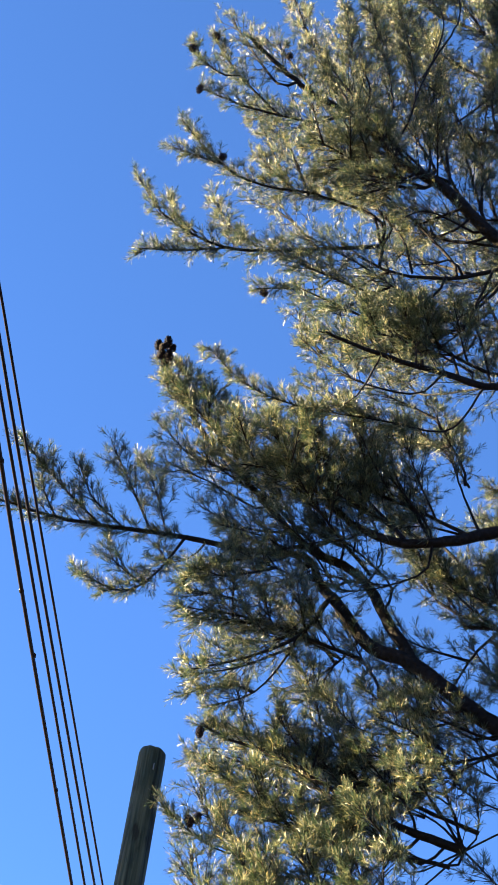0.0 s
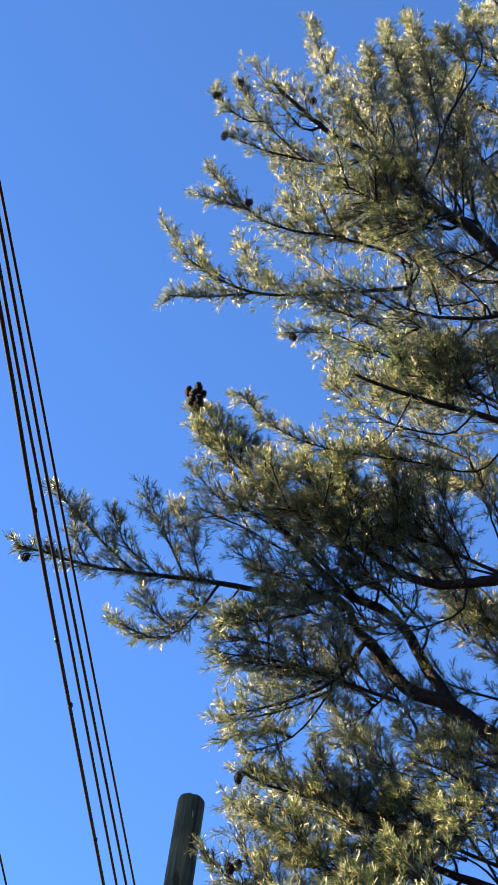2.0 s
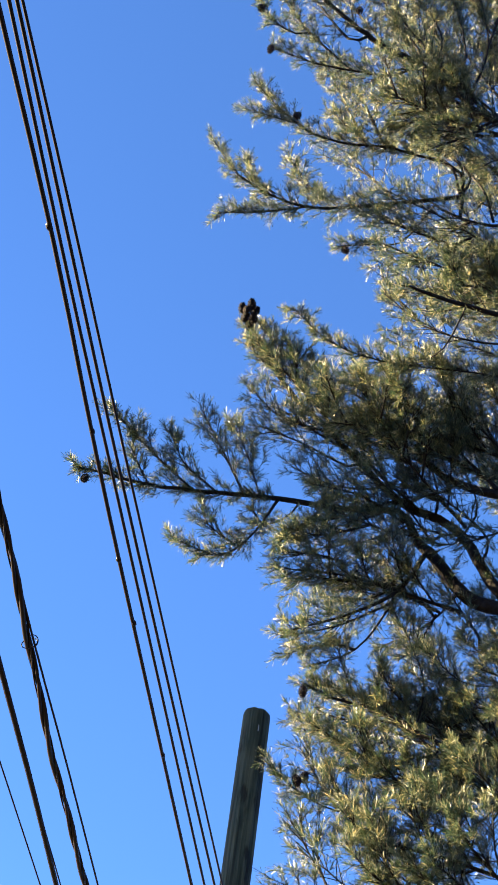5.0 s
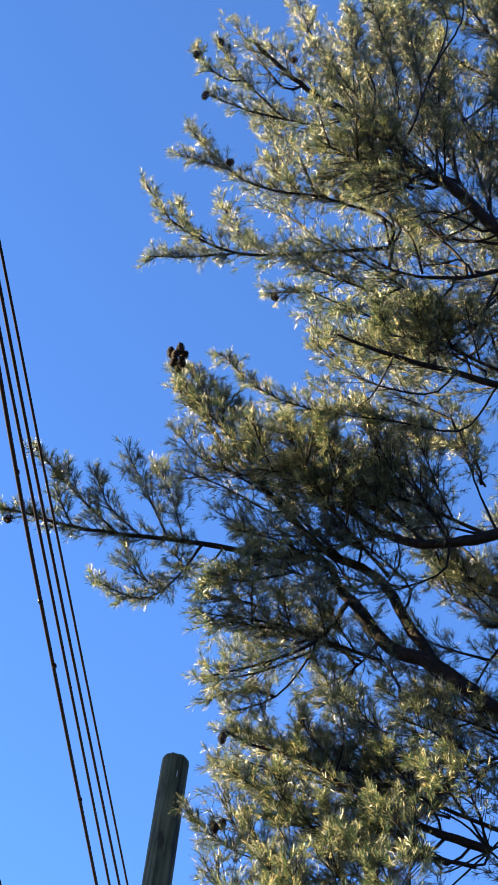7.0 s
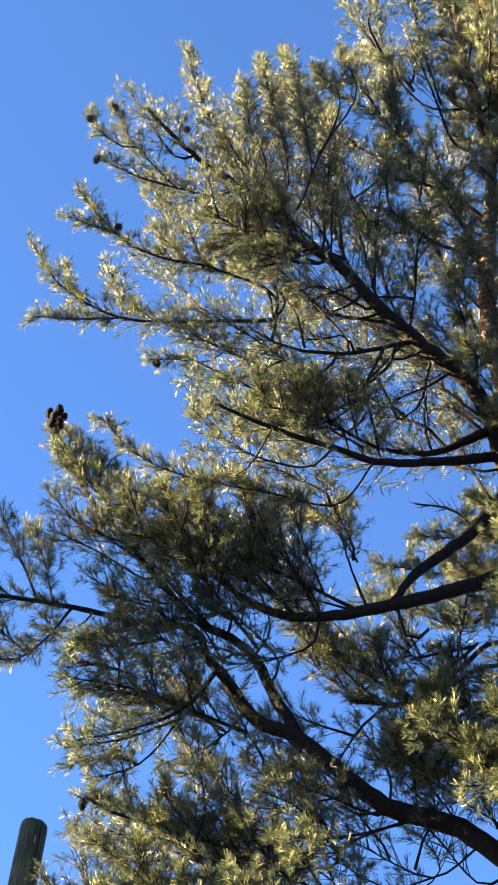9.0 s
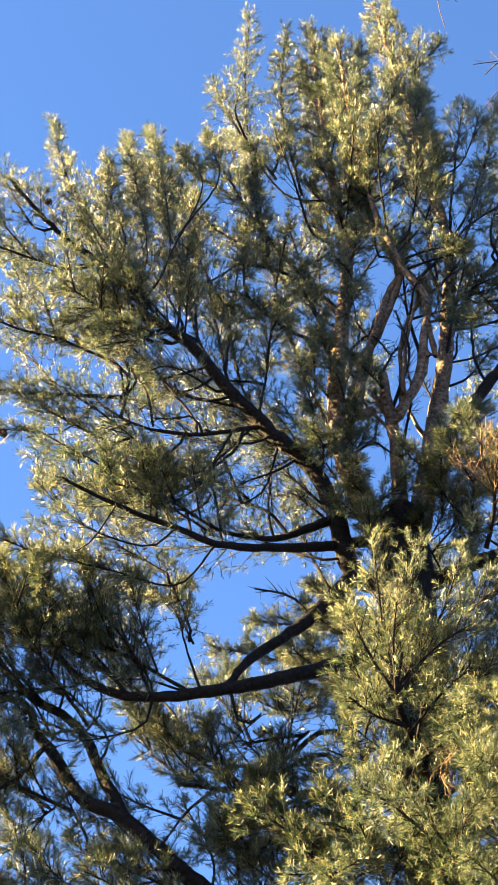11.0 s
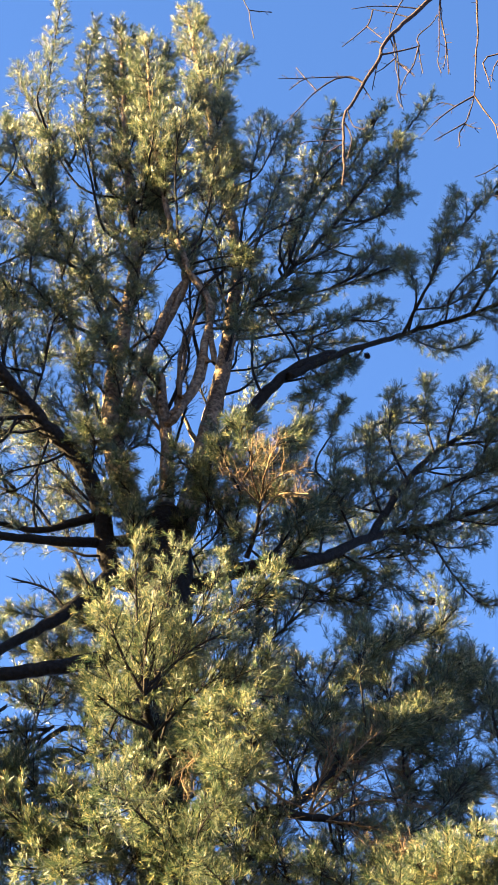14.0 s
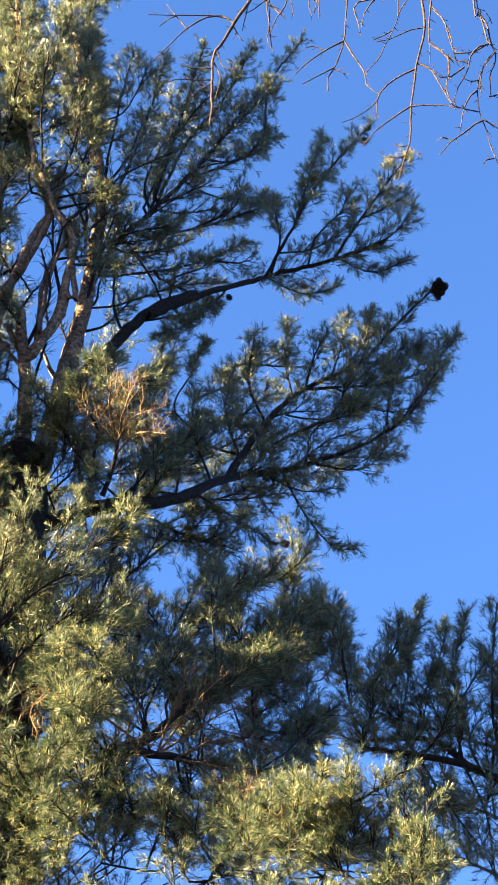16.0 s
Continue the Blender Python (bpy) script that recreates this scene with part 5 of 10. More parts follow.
grow(pine, "branch", [(-2.39, 9.70, 9.70), (-2.63, 9.44, 9.42), (-2.80, 9.22, 9.31)], 0.015, 0.005, 0.21, 0.10, 0.9)
grow(pine, "branch", [(-2.67, 9.50, 9.71), (-2.77, 9.38, 9.47), (-2.86, 9.24, 9.23)], 0.013, 0.005, 0.18, 0.10, 0.9)
grow(pine, "bough", [(0.16, 9.79, 12.94), (0.30, 9.67, 13.55), (0.18, 9.59, 14.02)], 0.018, 0.007, 0.20, 0.20, 0.0)
grow(pine, "bough", [(0.58, 10.07, 13.71), (0.67, 9.96, 14.41), (0.77, 9.86, 15.08)], 0.021, 0.007, 0.24, 0.20, 0.0)
grow(pine, "bough", [(-0.06, 9.86, 13.64), (0.05, 9.97, 14.49), (0.37, 10.05, 14.97)], 0.018, 0.007, 0.22, 0.20, 0.0)
grow(pine, "bough", [(0.39, 9.72, 13.62), (0.28, 9.82, 14.33), (0.23, 9.93, 15.19)], 0.018, 0.007, 0.24, 0.20, 0.0)
grow(pine, "bough", [(-0.26, 9.92, 13.73), (-0.03, 9.77, 13.91), (0.16, 9.62, 13.47)], 0.016, 0.007, 0.21, 0.20, 0.0)
grow(pine, "bough", [(0.22, 9.87, 12.59), (0.26, 9.87, 12.67), (0.33, 9.98, 13.36), (0.30, 10.07, 13.89)], 0.015, 0.007, 0.18, 0.25, 0.0)
grow(pine, "bough", [(-0.25, 9.90, 14.36), (-0.12, 10.01, 15.00), (0.05, 10.11, 15.58)], 0.019, 0.008, 0.25, 0.20, 0.0)
grow(pine, "bough", [(0.64, 10.11, 14.75), (0.46, 10.01, 15.25), (0.49, 9.92, 15.81)], 0.020, 0.008, 0.25, 0.20, 0.0)
grow(pine, "bough", [(-0.16, 9.96, 12.61), (0.04, 9.84, 12.68), (0.18, 9.76, 12.48)], 0.015, 0.006, 0.17, 0.20, 0.0)
grow(pine, "bough", [(-0.35, 10.34, 10.17), (-0.61, 10.33, 10.10), (-0.79, 10.31, 10.02)], 0.016, 0.006, 0.16, 0.20, 0.0)
grow(pine, "bough", [(-0.35, 9.92, 10.88), (-0.51, 9.91, 11.08), (-0.76, 9.90, 11.12)], 0.014, 0.006, 0.16, 0.20, 0.0)
grow(pine, "bough", [(-0.85, 9.74, 10.04), (-0.76, 9.81, 9.79), (-0.64, 9.86, 9.93)], 0.013, 0.006, 0.15, 0.20, 0.0)
grow(pine, "branch", [(0.22, 8.40, 8.90), (0.12, 8.25, 9.35), (0.05, 8.10, 9.84)], 0.016, 0.007, 0.32, 0.12, 1.0)
grow(pine, "branch", [(0.22, 8.40, 8.90), (0.28, 8.29, 9.45), (0.32, 8.19, 9.94)], 0.016, 0.007, 0.32, 0.12, 1.0)
grow(pine, "branch", [(0.22, 8.40, 8.90), (0.46, 8.39, 9.47), (0.61, 8.38, 10.05)], 0.016, 0.007, 0.30, 0.12, 1.0)
grow(pine, "branch", [(0.22, 8.40, 8.90), (0.03, 8.24, 9.11), (-0.10, 8.10, 9.34)], 0.016, 0.007, 0.26, 0.12, 1.0)
grow(pine, "branch", [(0.22, 8.40, 8.90), (0.43, 8.28, 9.15), (0.66, 8.17, 9.27)], 0.016, 0.007, 0.28, 0.15, 1.0)
grow(pine, "branch", [(0.29, 8.75, 8.95), (0.05, 8.50, 8.99), (-0.05, 8.30, 9.09)], 0.017, 0.007, 0.26, 0.15, 1.0)
grow(pine, "branch", [(0.31, 8.84, 8.97), (0.52, 8.63, 9.16), (0.72, 8.47, 9.24)], 0.017, 0.007, 0.29, 0.15, 1.0)
grow(pine, "branch", [(0.29, 8.75, 8.95), (0.10, 8.56, 8.87), (-0.04, 8.40, 8.85)], 0.015, 0.007, 0.23, 0.15, 0.9)
grow(pine, "branch", [(0.22, 8.40, 8.90), (0.19, 8.14, 9.03), (0.20, 7.90, 9.16)], 0.015, 0.006, 0.26, 0.15, 1.0)
grow(pine, "branch", [(0.37, 9.19, 9.04), (0.55, 8.87, 9.01), (0.65, 8.58, 9.04)], 0.016, 0.007, 0.27, 0.15, 1.0)
grow(pine, "branch", [(-2.51, 9.66, 9.25), (-2.57, 9.65, 9.38), (-2.78, 9.52, 9.34), (-2.90, 9.42, 9.28)], 0.014, 0.005, 0.27, 0.29, 0.9)
grow(pine, "branch", [(-1.35, 9.67, 9.87), (-1.50, 9.67, 10.17), (-1.61, 9.67, 10.37)], 0.015, 0.006, 0.28, 0.08, 0.9)
grow(pine, "branch", [(-2.04, 9.90, 8.18), (-2.00, 9.90, 8.54), (-2.11, 9.84, 8.85), (-2.22, 9.80, 9.05)], 0.010, 0.005, 0.23, 0.46, 0.9)
grow(pine, "branch", [(-1.80, 9.65, 9.98), (-1.91, 9.66, 9.91), (-2.22, 9.75, 9.95), (-2.43, 9.81, 9.94)], 0.015, 0.006, 0.30, 0.28, 0.9)
grow(pine, "branch", [(-2.44, 9.77, 8.73), (-2.49, 9.77, 8.77), (-2.73, 9.78, 8.78), (-2.88, 9.77, 8.72)], 0.014, 0.005, 0.21, 0.21, 0.9)
grow(pine, "branch", [(-1.35, 9.67, 9.87), (-1.39, 9.68, 9.63), (-1.69, 9.67, 9.49), (-1.92, 9.67, 9.46)], 0.015, 0.005, 0.23, 0.37, 0.9)
grow(pine, "branch", [(-1.99, 10.03, 9.16), (-2.06, 10.03, 9.26), (-2.37, 10.20, 9.74), (-2.63, 10.29, 9.97)], 0.015, 0.006, 0.28, 0.19, 0.9)
grow(pine, "branch", [(-2.24, 9.89, 10.05), (-2.29, 9.89, 9.99), (-2.59, 9.85, 9.84), (-2.82, 9.81, 9.79)], 0.015, 0.006, 0.29, 0.17, 0.9)
grow(pine, "branch", [(-1.55, 9.65, 9.89), (-1.60, 9.67, 9.99), (-1.87, 9.67, 10.19), (-2.05, 9.66, 10.28)], 0.015, 0.006, 0.26, 0.24, 0.9)
grow(pine, "branch", [(-1.83, 9.25, 12.41), (-1.83, 9.25, 12.74), (-2.13, 9.47, 13.36), (-2.31, 9.60, 13.83)], 0.017, 0.007, 0.31, 0.29, 0.6)
grow(pine, "branch", [(-0.25, 9.91, 14.27), (-0.66, 10.40, 15.52), (-0.96, 10.72, 16.33)], 0.019, 0.008, 0.39, 0.08, 0.6)
grow(pine, "branch", [(-2.48, 8.59, 13.61), (-2.62, 8.55, 13.55), (-2.92, 8.59, 14.13), (-3.12, 8.62, 14.55)], 0.017, 0.007, 0.38, 0.19, 0.6)
grow(pine, "branch", [(-1.41, 9.70, 15.27), (-2.04, 10.45, 16.79), (-2.40, 10.93, 18.05)], 0.020, 0.009, 0.44, 0.08, 0.6, 1.8)
grow(pine, "branch", [(-0.51, 9.59, 12.20), (-0.96, 9.77, 12.67), (-1.19, 9.92, 13.20)], 0.017, 0.007, 0.29, 0.08, 0.6)
grow(pine, "branch", [(-1.01, 9.38, 13.87), (-1.48, 9.74, 14.49), (-1.83, 10.00, 14.85)], 0.018, 0.007, 0.34, 0.66, 0.6)
grow(pine, "branch", [(-2.53, 9.02, 12.84), (-2.82, 9.24, 13.73), (-3.03, 9.36, 14.37)], 0.017, 0.007, 0.32, 0.08, 0.6)
grow(pine, "branch", [(-1.16, 9.34, 12.16), (-1.62, 9.62, 12.67), (-1.95, 9.82, 13.10)], 0.017, 0.007, 0.33, 0.61, 0.6)
grow(pine, "branch", [(-1.95, 8.87, 13.33), (-1.95, 8.87, 13.44), (-2.24, 9.17, 14.29), (-2.47, 9.36, 14.85)], 0.017, 0.007, 0.36, 0.15, 0.6)
grow(pine, "branch", [(-1.75, 9.26, 12.14), (-2.19, 9.60, 12.25), (-2.42, 9.80, 12.22)], 0.016, 0.006, 0.38, 0.08, 0.7)
grow(pine, "branch", [(-0.10, 9.95, 11.53), (-0.30, 9.94, 11.49), (-0.70, 10.20, 11.87), (-0.95, 10.36, 12.28)], 0.017, 0.007, 0.40, 0.22, 0.7)
grow(pine, "branch", [(-0.71, 9.48, 12.32), (-0.86, 9.46, 12.19), (-1.26, 9.55, 12.31), (-1.54, 9.64, 12.49)], 0.017, 0.006, 0.32, 0.29, 0.7)
grow(pine, "branch", [(-0.98, 9.39, 11.04), (-1.49, 9.79, 11.38), (-1.78, 10.07, 11.87)], 0.012, 0.006, 0.36, 0.58, 0.7)
grow(pine, "branch", [(-1.73, 9.19, 10.57), (-2.09, 9.27, 10.86), (-2.32, 9.31, 11.06)], 0.015, 0.006, 0.35, 0.08, 0.7)
grow(pine, "branch", [(-0.25, 9.77, 11.90), (-0.32, 9.77, 11.90), (-0.63, 9.85, 12.34), (-0.82, 9.90, 12.68)], 0.017, 0.007, 0.39, 0.14, 0.7)
grow(pine, "branch", [(-0.98, 9.39, 11.04), (-1.06, 9.43, 11.50), (-1.16, 9.48, 11.83)], 0.016, 0.006, 0.34, 0.08, 0.7)
grow(pine, "branch", [(-1.19, 9.24, 11.00), (-1.28, 9.24, 11.27), (-1.63, 9.37, 11.62), (-1.88, 9.46, 11.86)], 0.016, 0.006, 0.27, 0.32, 0.7)
grow(pine, "branch", [(-2.62, 9.83, 10.48), (-2.90, 9.72, 10.64), (-3.06, 9.64, 10.73)], 0.015, 0.006, 0.28, 0.08, 0.9)
grow(pine, "branch", [(-1.67, 9.77, 10.69), (-1.76, 9.78, 10.72), (-1.96, 9.86, 11.20), (-2.08, 9.91, 11.56)], 0.016, 0.006, 0.38, 0.16, 0.9)
grow(pine, "branch", [(-1.68, 9.89, 9.46), (-1.63, 9.89, 9.68), (-1.93, 9.76, 9.95), (-2.16, 9.66, 10.08)], 0.015, 0.006, 0.24, 0.31, 0.9)
grow(pine, "branch", [(-1.18, 9.89, 10.58), (-1.19, 9.90, 10.72), (-1.35, 9.92, 11.11), (-1.45, 9.93, 11.38)], 0.016, 0.006, 0.28, 0.25, 0.9)
grow(pine, "branch", [(-1.98, 9.64, 10.10), (-2.32, 9.80, 10.61), (-2.59, 9.90, 10.82)], 0.015, 0.006, 0.25, 0.08, 0.9)
grow(pine, "branch", [(-1.35, 9.67, 9.87), (-1.38, 9.67, 10.00), (-1.60, 9.59, 10.31), (-1.77, 9.53, 10.50)], 0.015, 0.006, 0.32, 0.23, 0.9)
grow(pine, "branch", [(-2.39, 9.90, 9.98), (-2.69, 9.82, 10.10), (-2.84, 9.75, 10.23)], 0.015, 0.006, 0.26, 0.08, 0.9)
grow(pine, "branch", [(-1.09, 9.70, 9.94), (-1.42, 9.79, 10.12), (-1.64, 9.86, 10.17)], 0.015, 0.006, 0.31, 0.65, 0.9)
grow(pine, "branch", [(-2.09, 9.52, 10.55), (-2.44, 9.40, 10.66), (-2.67, 9.30, 10.70)], 0.015, 0.006, 0.29, 0.08, 0.9)
grow(pine, "branch", [(-2.02, 9.92, 9.61), (-2.01, 9.93, 9.69), (-2.23, 9.66, 9.92), (-2.43, 9.47, 9.97)], 0.015, 0.005, 0.30, 0.17, 0.9)
grow(pine, "branch", [(-1.86, 10.06, 7.71), (-2.11, 10.10, 8.00), (-2.29, 10.12, 8.17)], 0.014, 0.005, 0.31, 0.08, 0.9)
grow(pine, "branch", [(-0.05, 10.00, 8.17), (-0.29, 10.00, 8.05), (-0.56, 9.98, 8.38), (-0.76, 9.96, 8.59)], 0.011, 0.005, 0.38, 0.33, 0.9)
grow(pine, "branch", [(-1.11, 10.11, 8.23), (-1.36, 9.75, 8.38), (-1.58, 9.52, 8.36)], 0.014, 0.005, 0.27, 0.08, 0.9)
grow(pine, "branch", [(-1.07, 9.95, 7.70), (-0.99, 9.94, 7.82), (-1.01, 9.95, 8.10)], 0.010, 0.005, 0.27, 0.41, 0.9)
grow(pine, "branch", [(-2.17, 9.90, 8.26), (-2.52, 10.02, 8.37), (-2.75, 10.09, 8.51)], 0.014, 0.005, 0.37, 0.08, 0.9)
grow(pine, "branch", [(-1.33, 9.82, 7.50), (-1.52, 9.62, 7.61), (-1.64, 9.48, 7.69)], 0.014, 0.005, 0.31, 0.08, 0.9)
grow(pine, "branch", [(-1.69, 9.91, 7.98), (-1.93, 10.08, 8.53), (-2.14, 10.19, 8.84)], 0.014, 0.005, 0.35, 0.08, 0.9)
grow(pine, "branch", [(-0.05, 10.00, 8.17), (-0.60, 10.14, 7.91), (-0.70, 10.25, 8.16)], 0.011, 0.005, 0.37, 0.71, 0.9)
grow(pine, "branch", [(-2.34, 9.91, 7.48), (-2.50, 9.96, 7.80), (-2.63, 9.99, 8.00)], 0.013, 0.005, 0.27, 0.08, 0.9)
grow(pine, "branch", [(-0.63, 9.95, 8.49), (-0.98, 9.73, 8.19), (-1.18, 9.61, 7.94)], 0.014, 0.005, 0.37, 0.62, 0.9)
grow(pine, "branch", [(-1.07, 9.95, 7.70), (-1.27, 9.74, 7.94), (-1.45, 9.61, 8.05)], 0.014, 0.005, 0.32, 0.62, 0.9)
grow(pine, "branch", [(-1.35, 10.17, 8.07), (-1.80, 10.63, 8.50), (-2.06, 10.93, 8.92)], 0.014, 0.006, 0.27, 0.08, 0.9)
grow(pine, "branch", [(-0.74, 10.12, 9.49), (-0.80, 10.11, 9.60), (-1.08, 10.53, 10.20), (-1.32, 10.81, 10.55)], 0.015, 0.006, 0.30, 0.16, 0.8)
grow(pine, "branch", [(-1.40, 10.49, 10.23), (-1.63, 10.67, 10.65), (-1.82, 10.79, 10.91)], 0.016, 0.006, 0.28, 0.08, 0.8)
grow(pine, "branch", [(-0.67, 10.29, 9.14), (-0.61, 10.29, 9.32), (-0.58, 10.64, 10.03), (-0.64, 10.87, 10.53)], 0.015, 0.006, 0.26, 0.19, 0.8)
grow(pine, "branch", [(-0.71, 10.32, 10.05), (-0.94, 10.59, 10.74), (-1.18, 10.77, 11.06)], 0.016, 0.006, 0.29, 0.08, 0.8)
grow(pine, "branch", [(-0.16, 9.61, 16.19), (0.05, 9.61, 16.54), (0.06, 9.64, 17.22), (0.16, 9.67, 17.64)], 0.021, 0.008, 0.29, 0.33, 0.9)
grow(pine, "branch", [(-1.01, 9.38, 13.87), (-1.05, 9.37, 14.02), (-1.12, 9.59, 14.80), (-1.12, 9.74, 15.36)], 0.018, 0.007, 0.25, 0.17, 0.9)
grow(pine, "branch", [(0.53, 9.77, 14.58), (0.48, 9.64, 15.00), (0.33, 9.57, 15.18)], 0.019, 0.007, 0.31, 0.08, 0.9)
grow(pine, "branch", [(-1.21, 9.68, 16.58), (-1.32, 9.31, 16.48), (-1.27, 9.06, 16.39)], 0.021, 0.008, 0.31, 0.66, 0.9)
grow(pine, "branch", [(-0.31, 9.87, 15.58), (-0.37, 9.77, 16.16), (-0.57, 9.70, 16.26)], 0.020, 0.008, 0.29, 0.74, 0.9)
grow(pine, "branch", [(-0.52, 9.82, 17.06), (-0.67, 9.87, 17.69), (-0.79, 9.89, 18.08)], 0.022, 0.008, 0.28, 0.64, 0.9)
grow(pine, "branch", [(0.59, 10.16, 16.10), (0.43, 10.02, 16.61), (0.35, 9.93, 16.91)], 0.021, 0.008, 0.27, 0.08, 0.9)
grow(pine, "branch", [(-1.06, 9.79, 15.53), (-1.03, 9.79, 15.65), (-1.09, 9.66, 15.90), (-1.14, 9.57, 16.08)], 0.020, 0.008, 0.31, 0.29, 0.9)
grow(pine, "branch", [(-0.69, 9.72, 14.61), (-0.64, 9.72, 14.71), (-0.41, 9.66, 14.85), (-0.30, 9.61, 15.03)], 0.019, 0.007, 0.28, 0.24, 0.9)
grow(pine, "branch", [(0.13, 9.72, 14.92), (-0.04, 9.84, 15.67), (-0.12, 9.92, 16.21)], 0.019, 0.008, 0.24, 0.08, 0.9)
grow(pine, "branch", [(-0.35, 9.86, 15.85), (-0.19, 9.86, 16.06), (-0.08, 9.67, 16.41), (0.02, 9.55, 16.63)], 0.020, 0.008, 0.32, 0.34, 0.9)
grow(pine, "branch", [(-0.97, 9.78, 16.23), (-0.94, 9.78, 16.35), (-0.93, 9.83, 16.88), (-0.89, 9.86, 17.23)], 0.021, 0.008, 0.27, 0.20, 0.9)
grow(pine, "branch", [(0.25, 10.24, 18.17), (0.29, 10.24, 18.31), (0.33, 10.11, 18.79), (0.35, 10.02, 19.12)], 0.023, 0.009, 0.35, 0.22, 0.9)
grow(pine, "branch", [(-1.49, 9.07, 12.95), (-1.49, 9.07, 13.26), (-1.67, 9.33, 14.07), (-1.81, 9.52, 14.62)], 0.017, 0.007, 0.28, 0.25, 0.6)
grow(pine, "branch", [(-0.15, 9.96, 12.53), (-0.36, 10.31, 13.41), (-0.57, 10.53, 13.90)], 0.017, 0.007, 0.24, 0.08, 0.6)
grow(pine, "branch", [(-0.25, 9.91, 14.18), (-0.40, 9.90, 14.24), (-0.63, 10.08, 14.86), (-0.82, 10.20, 15.24)], 0.019, 0.008, 0.25, 0.20, 0.6)
grow(pine, "branch", [(-0.82, 9.51, 12.93), (-0.91, 9.50, 12.94), (-1.20, 9.52, 12.99), (-1.40, 9.55, 13.13)], 0.017, 0.007, 0.25, 0.22, 0.6)
grow(pine, "branch", [(-0.98, 9.61, 14.57), (-1.20, 9.76, 15.04), (-1.33, 9.87, 15.44)], 0.019, 0.007, 0.32, 0.08, 0.6)
grow(pine, "branch", [(-0.26, 9.92, 13.64), (-0.42, 9.92, 13.67), (-0.71, 10.20, 14.01), (-0.92, 10.38, 14.22)], 0.018, 0.007, 0.26, 0.22, 0.6)
grow(pine, "branch", [(-1.58, 9.04, 13.01), (-1.66, 9.04, 12.93), (-2.02, 9.54, 13.64), (-2.26, 9.86, 14.08)], 0.017, 0.007, 0.26, 0.16, 0.6)
grow(pine, "branch", [(-1.89, 8.90, 13.27), (-1.90, 8.91, 13.62), (-2.21, 9.16, 14.25), (-2.34, 9.33, 14.79)], 0.017, 0.007, 0.31, 0.29, 0.6)
grow(pine, "branch", [(-0.72, 9.61, 13.77), (-0.83, 9.60, 13.73), (-1.13, 9.83, 14.30), (-1.36, 9.99, 14.66)], 0.018, 0.007, 0.28, 0.17, 0.6)
grow(pine, "branch", [(-0.86, 9.72, 11.86), (-0.92, 9.71, 11.91), (-1.19, 9.67, 12.02), (-1.38, 9.65, 12.01)], 0.017, 0.006, 0.36, 0.20, 0.6)
grow(pine, "branch", [(-1.58, 9.28, 12.13), (-1.67, 9.29, 12.51), (-1.95, 9.60, 13.25), (-2.15, 9.79, 13.76)], 0.016, 0.007, 0.30, 0.29, 0.6)
grow(pine, "branch", [(-0.19, 9.84, 11.77), (-0.43, 10.21, 12.39), (-0.64, 10.44, 12.66)], 0.017, 0.007, 0.28, 0.08, 0.6)
grow(pine, "branch", [(-0.83, 9.43, 12.34), (-1.28, 10.05, 13.37), (-1.60, 10.48, 14.17)], 0.017, 0.007, 0.31, 0.08, 0.6, 1.8)
grow(pine, "branch", [(-1.46, 9.08, 10.96), (-1.51, 9.08, 11.36), (-1.75, 9.35, 11.97), (-1.94, 9.52, 12.38)], 0.011, 0.006, 0.30, 0.32, 0.6)
grow(pine, "branch", [(-0.18, 9.95, 12.76), (-0.39, 9.95, 12.72), (-0.87, 10.42, 13.26), (-1.21, 10.75, 13.61)], 0.018, 0.007, 0.28, 0.20, 0.6)
grow(pine, "branch", [(-1.18, 10.02, 12.21), (-1.25, 10.02, 12.06), (-1.69, 10.34, 12.16), (-2.01, 10.56, 12.51)], 0.017, 0.007, 0.31, 0.23, 0.6)
grow(pine, "branch", [(-0.25, 9.89, 14.91), (-0.17, 9.43, 14.71), (-0.17, 9.13, 14.56)], 0.020, 0.007, 0.24, 0.08, 0.9)
grow(pine, "branch", [(-0.36, 9.69, 12.06), (-0.33, 9.69, 12.16), (-0.33, 9.22, 11.96), (-0.41, 8.92, 11.77)], 0.017, 0.006, 0.18, 0.18, 0.9)
grow(pine, "branch", [(-0.81, 9.55, 13.16), (-0.78, 9.32, 13.40), (-0.66, 9.18, 13.47)], 0.018, 0.007, 0.24, 0.08, 0.9)
grow(pine, "branch", [(0.11, 9.73, 13.20), (-0.05, 9.33, 12.95), (-0.14, 9.06, 12.78)], 0.018, 0.006, 0.18, 0.08, 0.9)
grow(pine, "branch", [(-0.25, 9.91, 14.18), (-0.17, 9.43, 13.88), (-0.11, 9.12, 13.67)], 0.019, 0.007, 0.26, 0.08, 0.9)
grow(pine, "branch", [(-0.51, 9.59, 12.20), (-0.42, 9.60, 12.63), (-0.47, 9.11, 12.45), (-0.52, 8.78, 12.32)], 0.013, 0.006, 0.17, 0.38, 0.9)
grow(pine, "branch", [(-0.45, 9.82, 14.48), (-0.57, 9.38, 14.12), (-0.64, 9.08, 13.89)], 0.019, 0.007, 0.26, 0.08, 0.9)
grow(pine, "branch", [(-0.17, 9.96, 12.68), (-0.13, 9.96, 12.78), (-0.12, 9.62, 12.70), (-0.10, 9.39, 12.64)], 0.018, 0.006, 0.18, 0.22, 0.9)
grow(pine, "branch", [(-0.26, 9.92, 13.64), (-0.36, 9.27, 13.12), (-0.41, 8.84, 12.79)], 0.018, 0.006, 0.20, 0.08, 0.9)
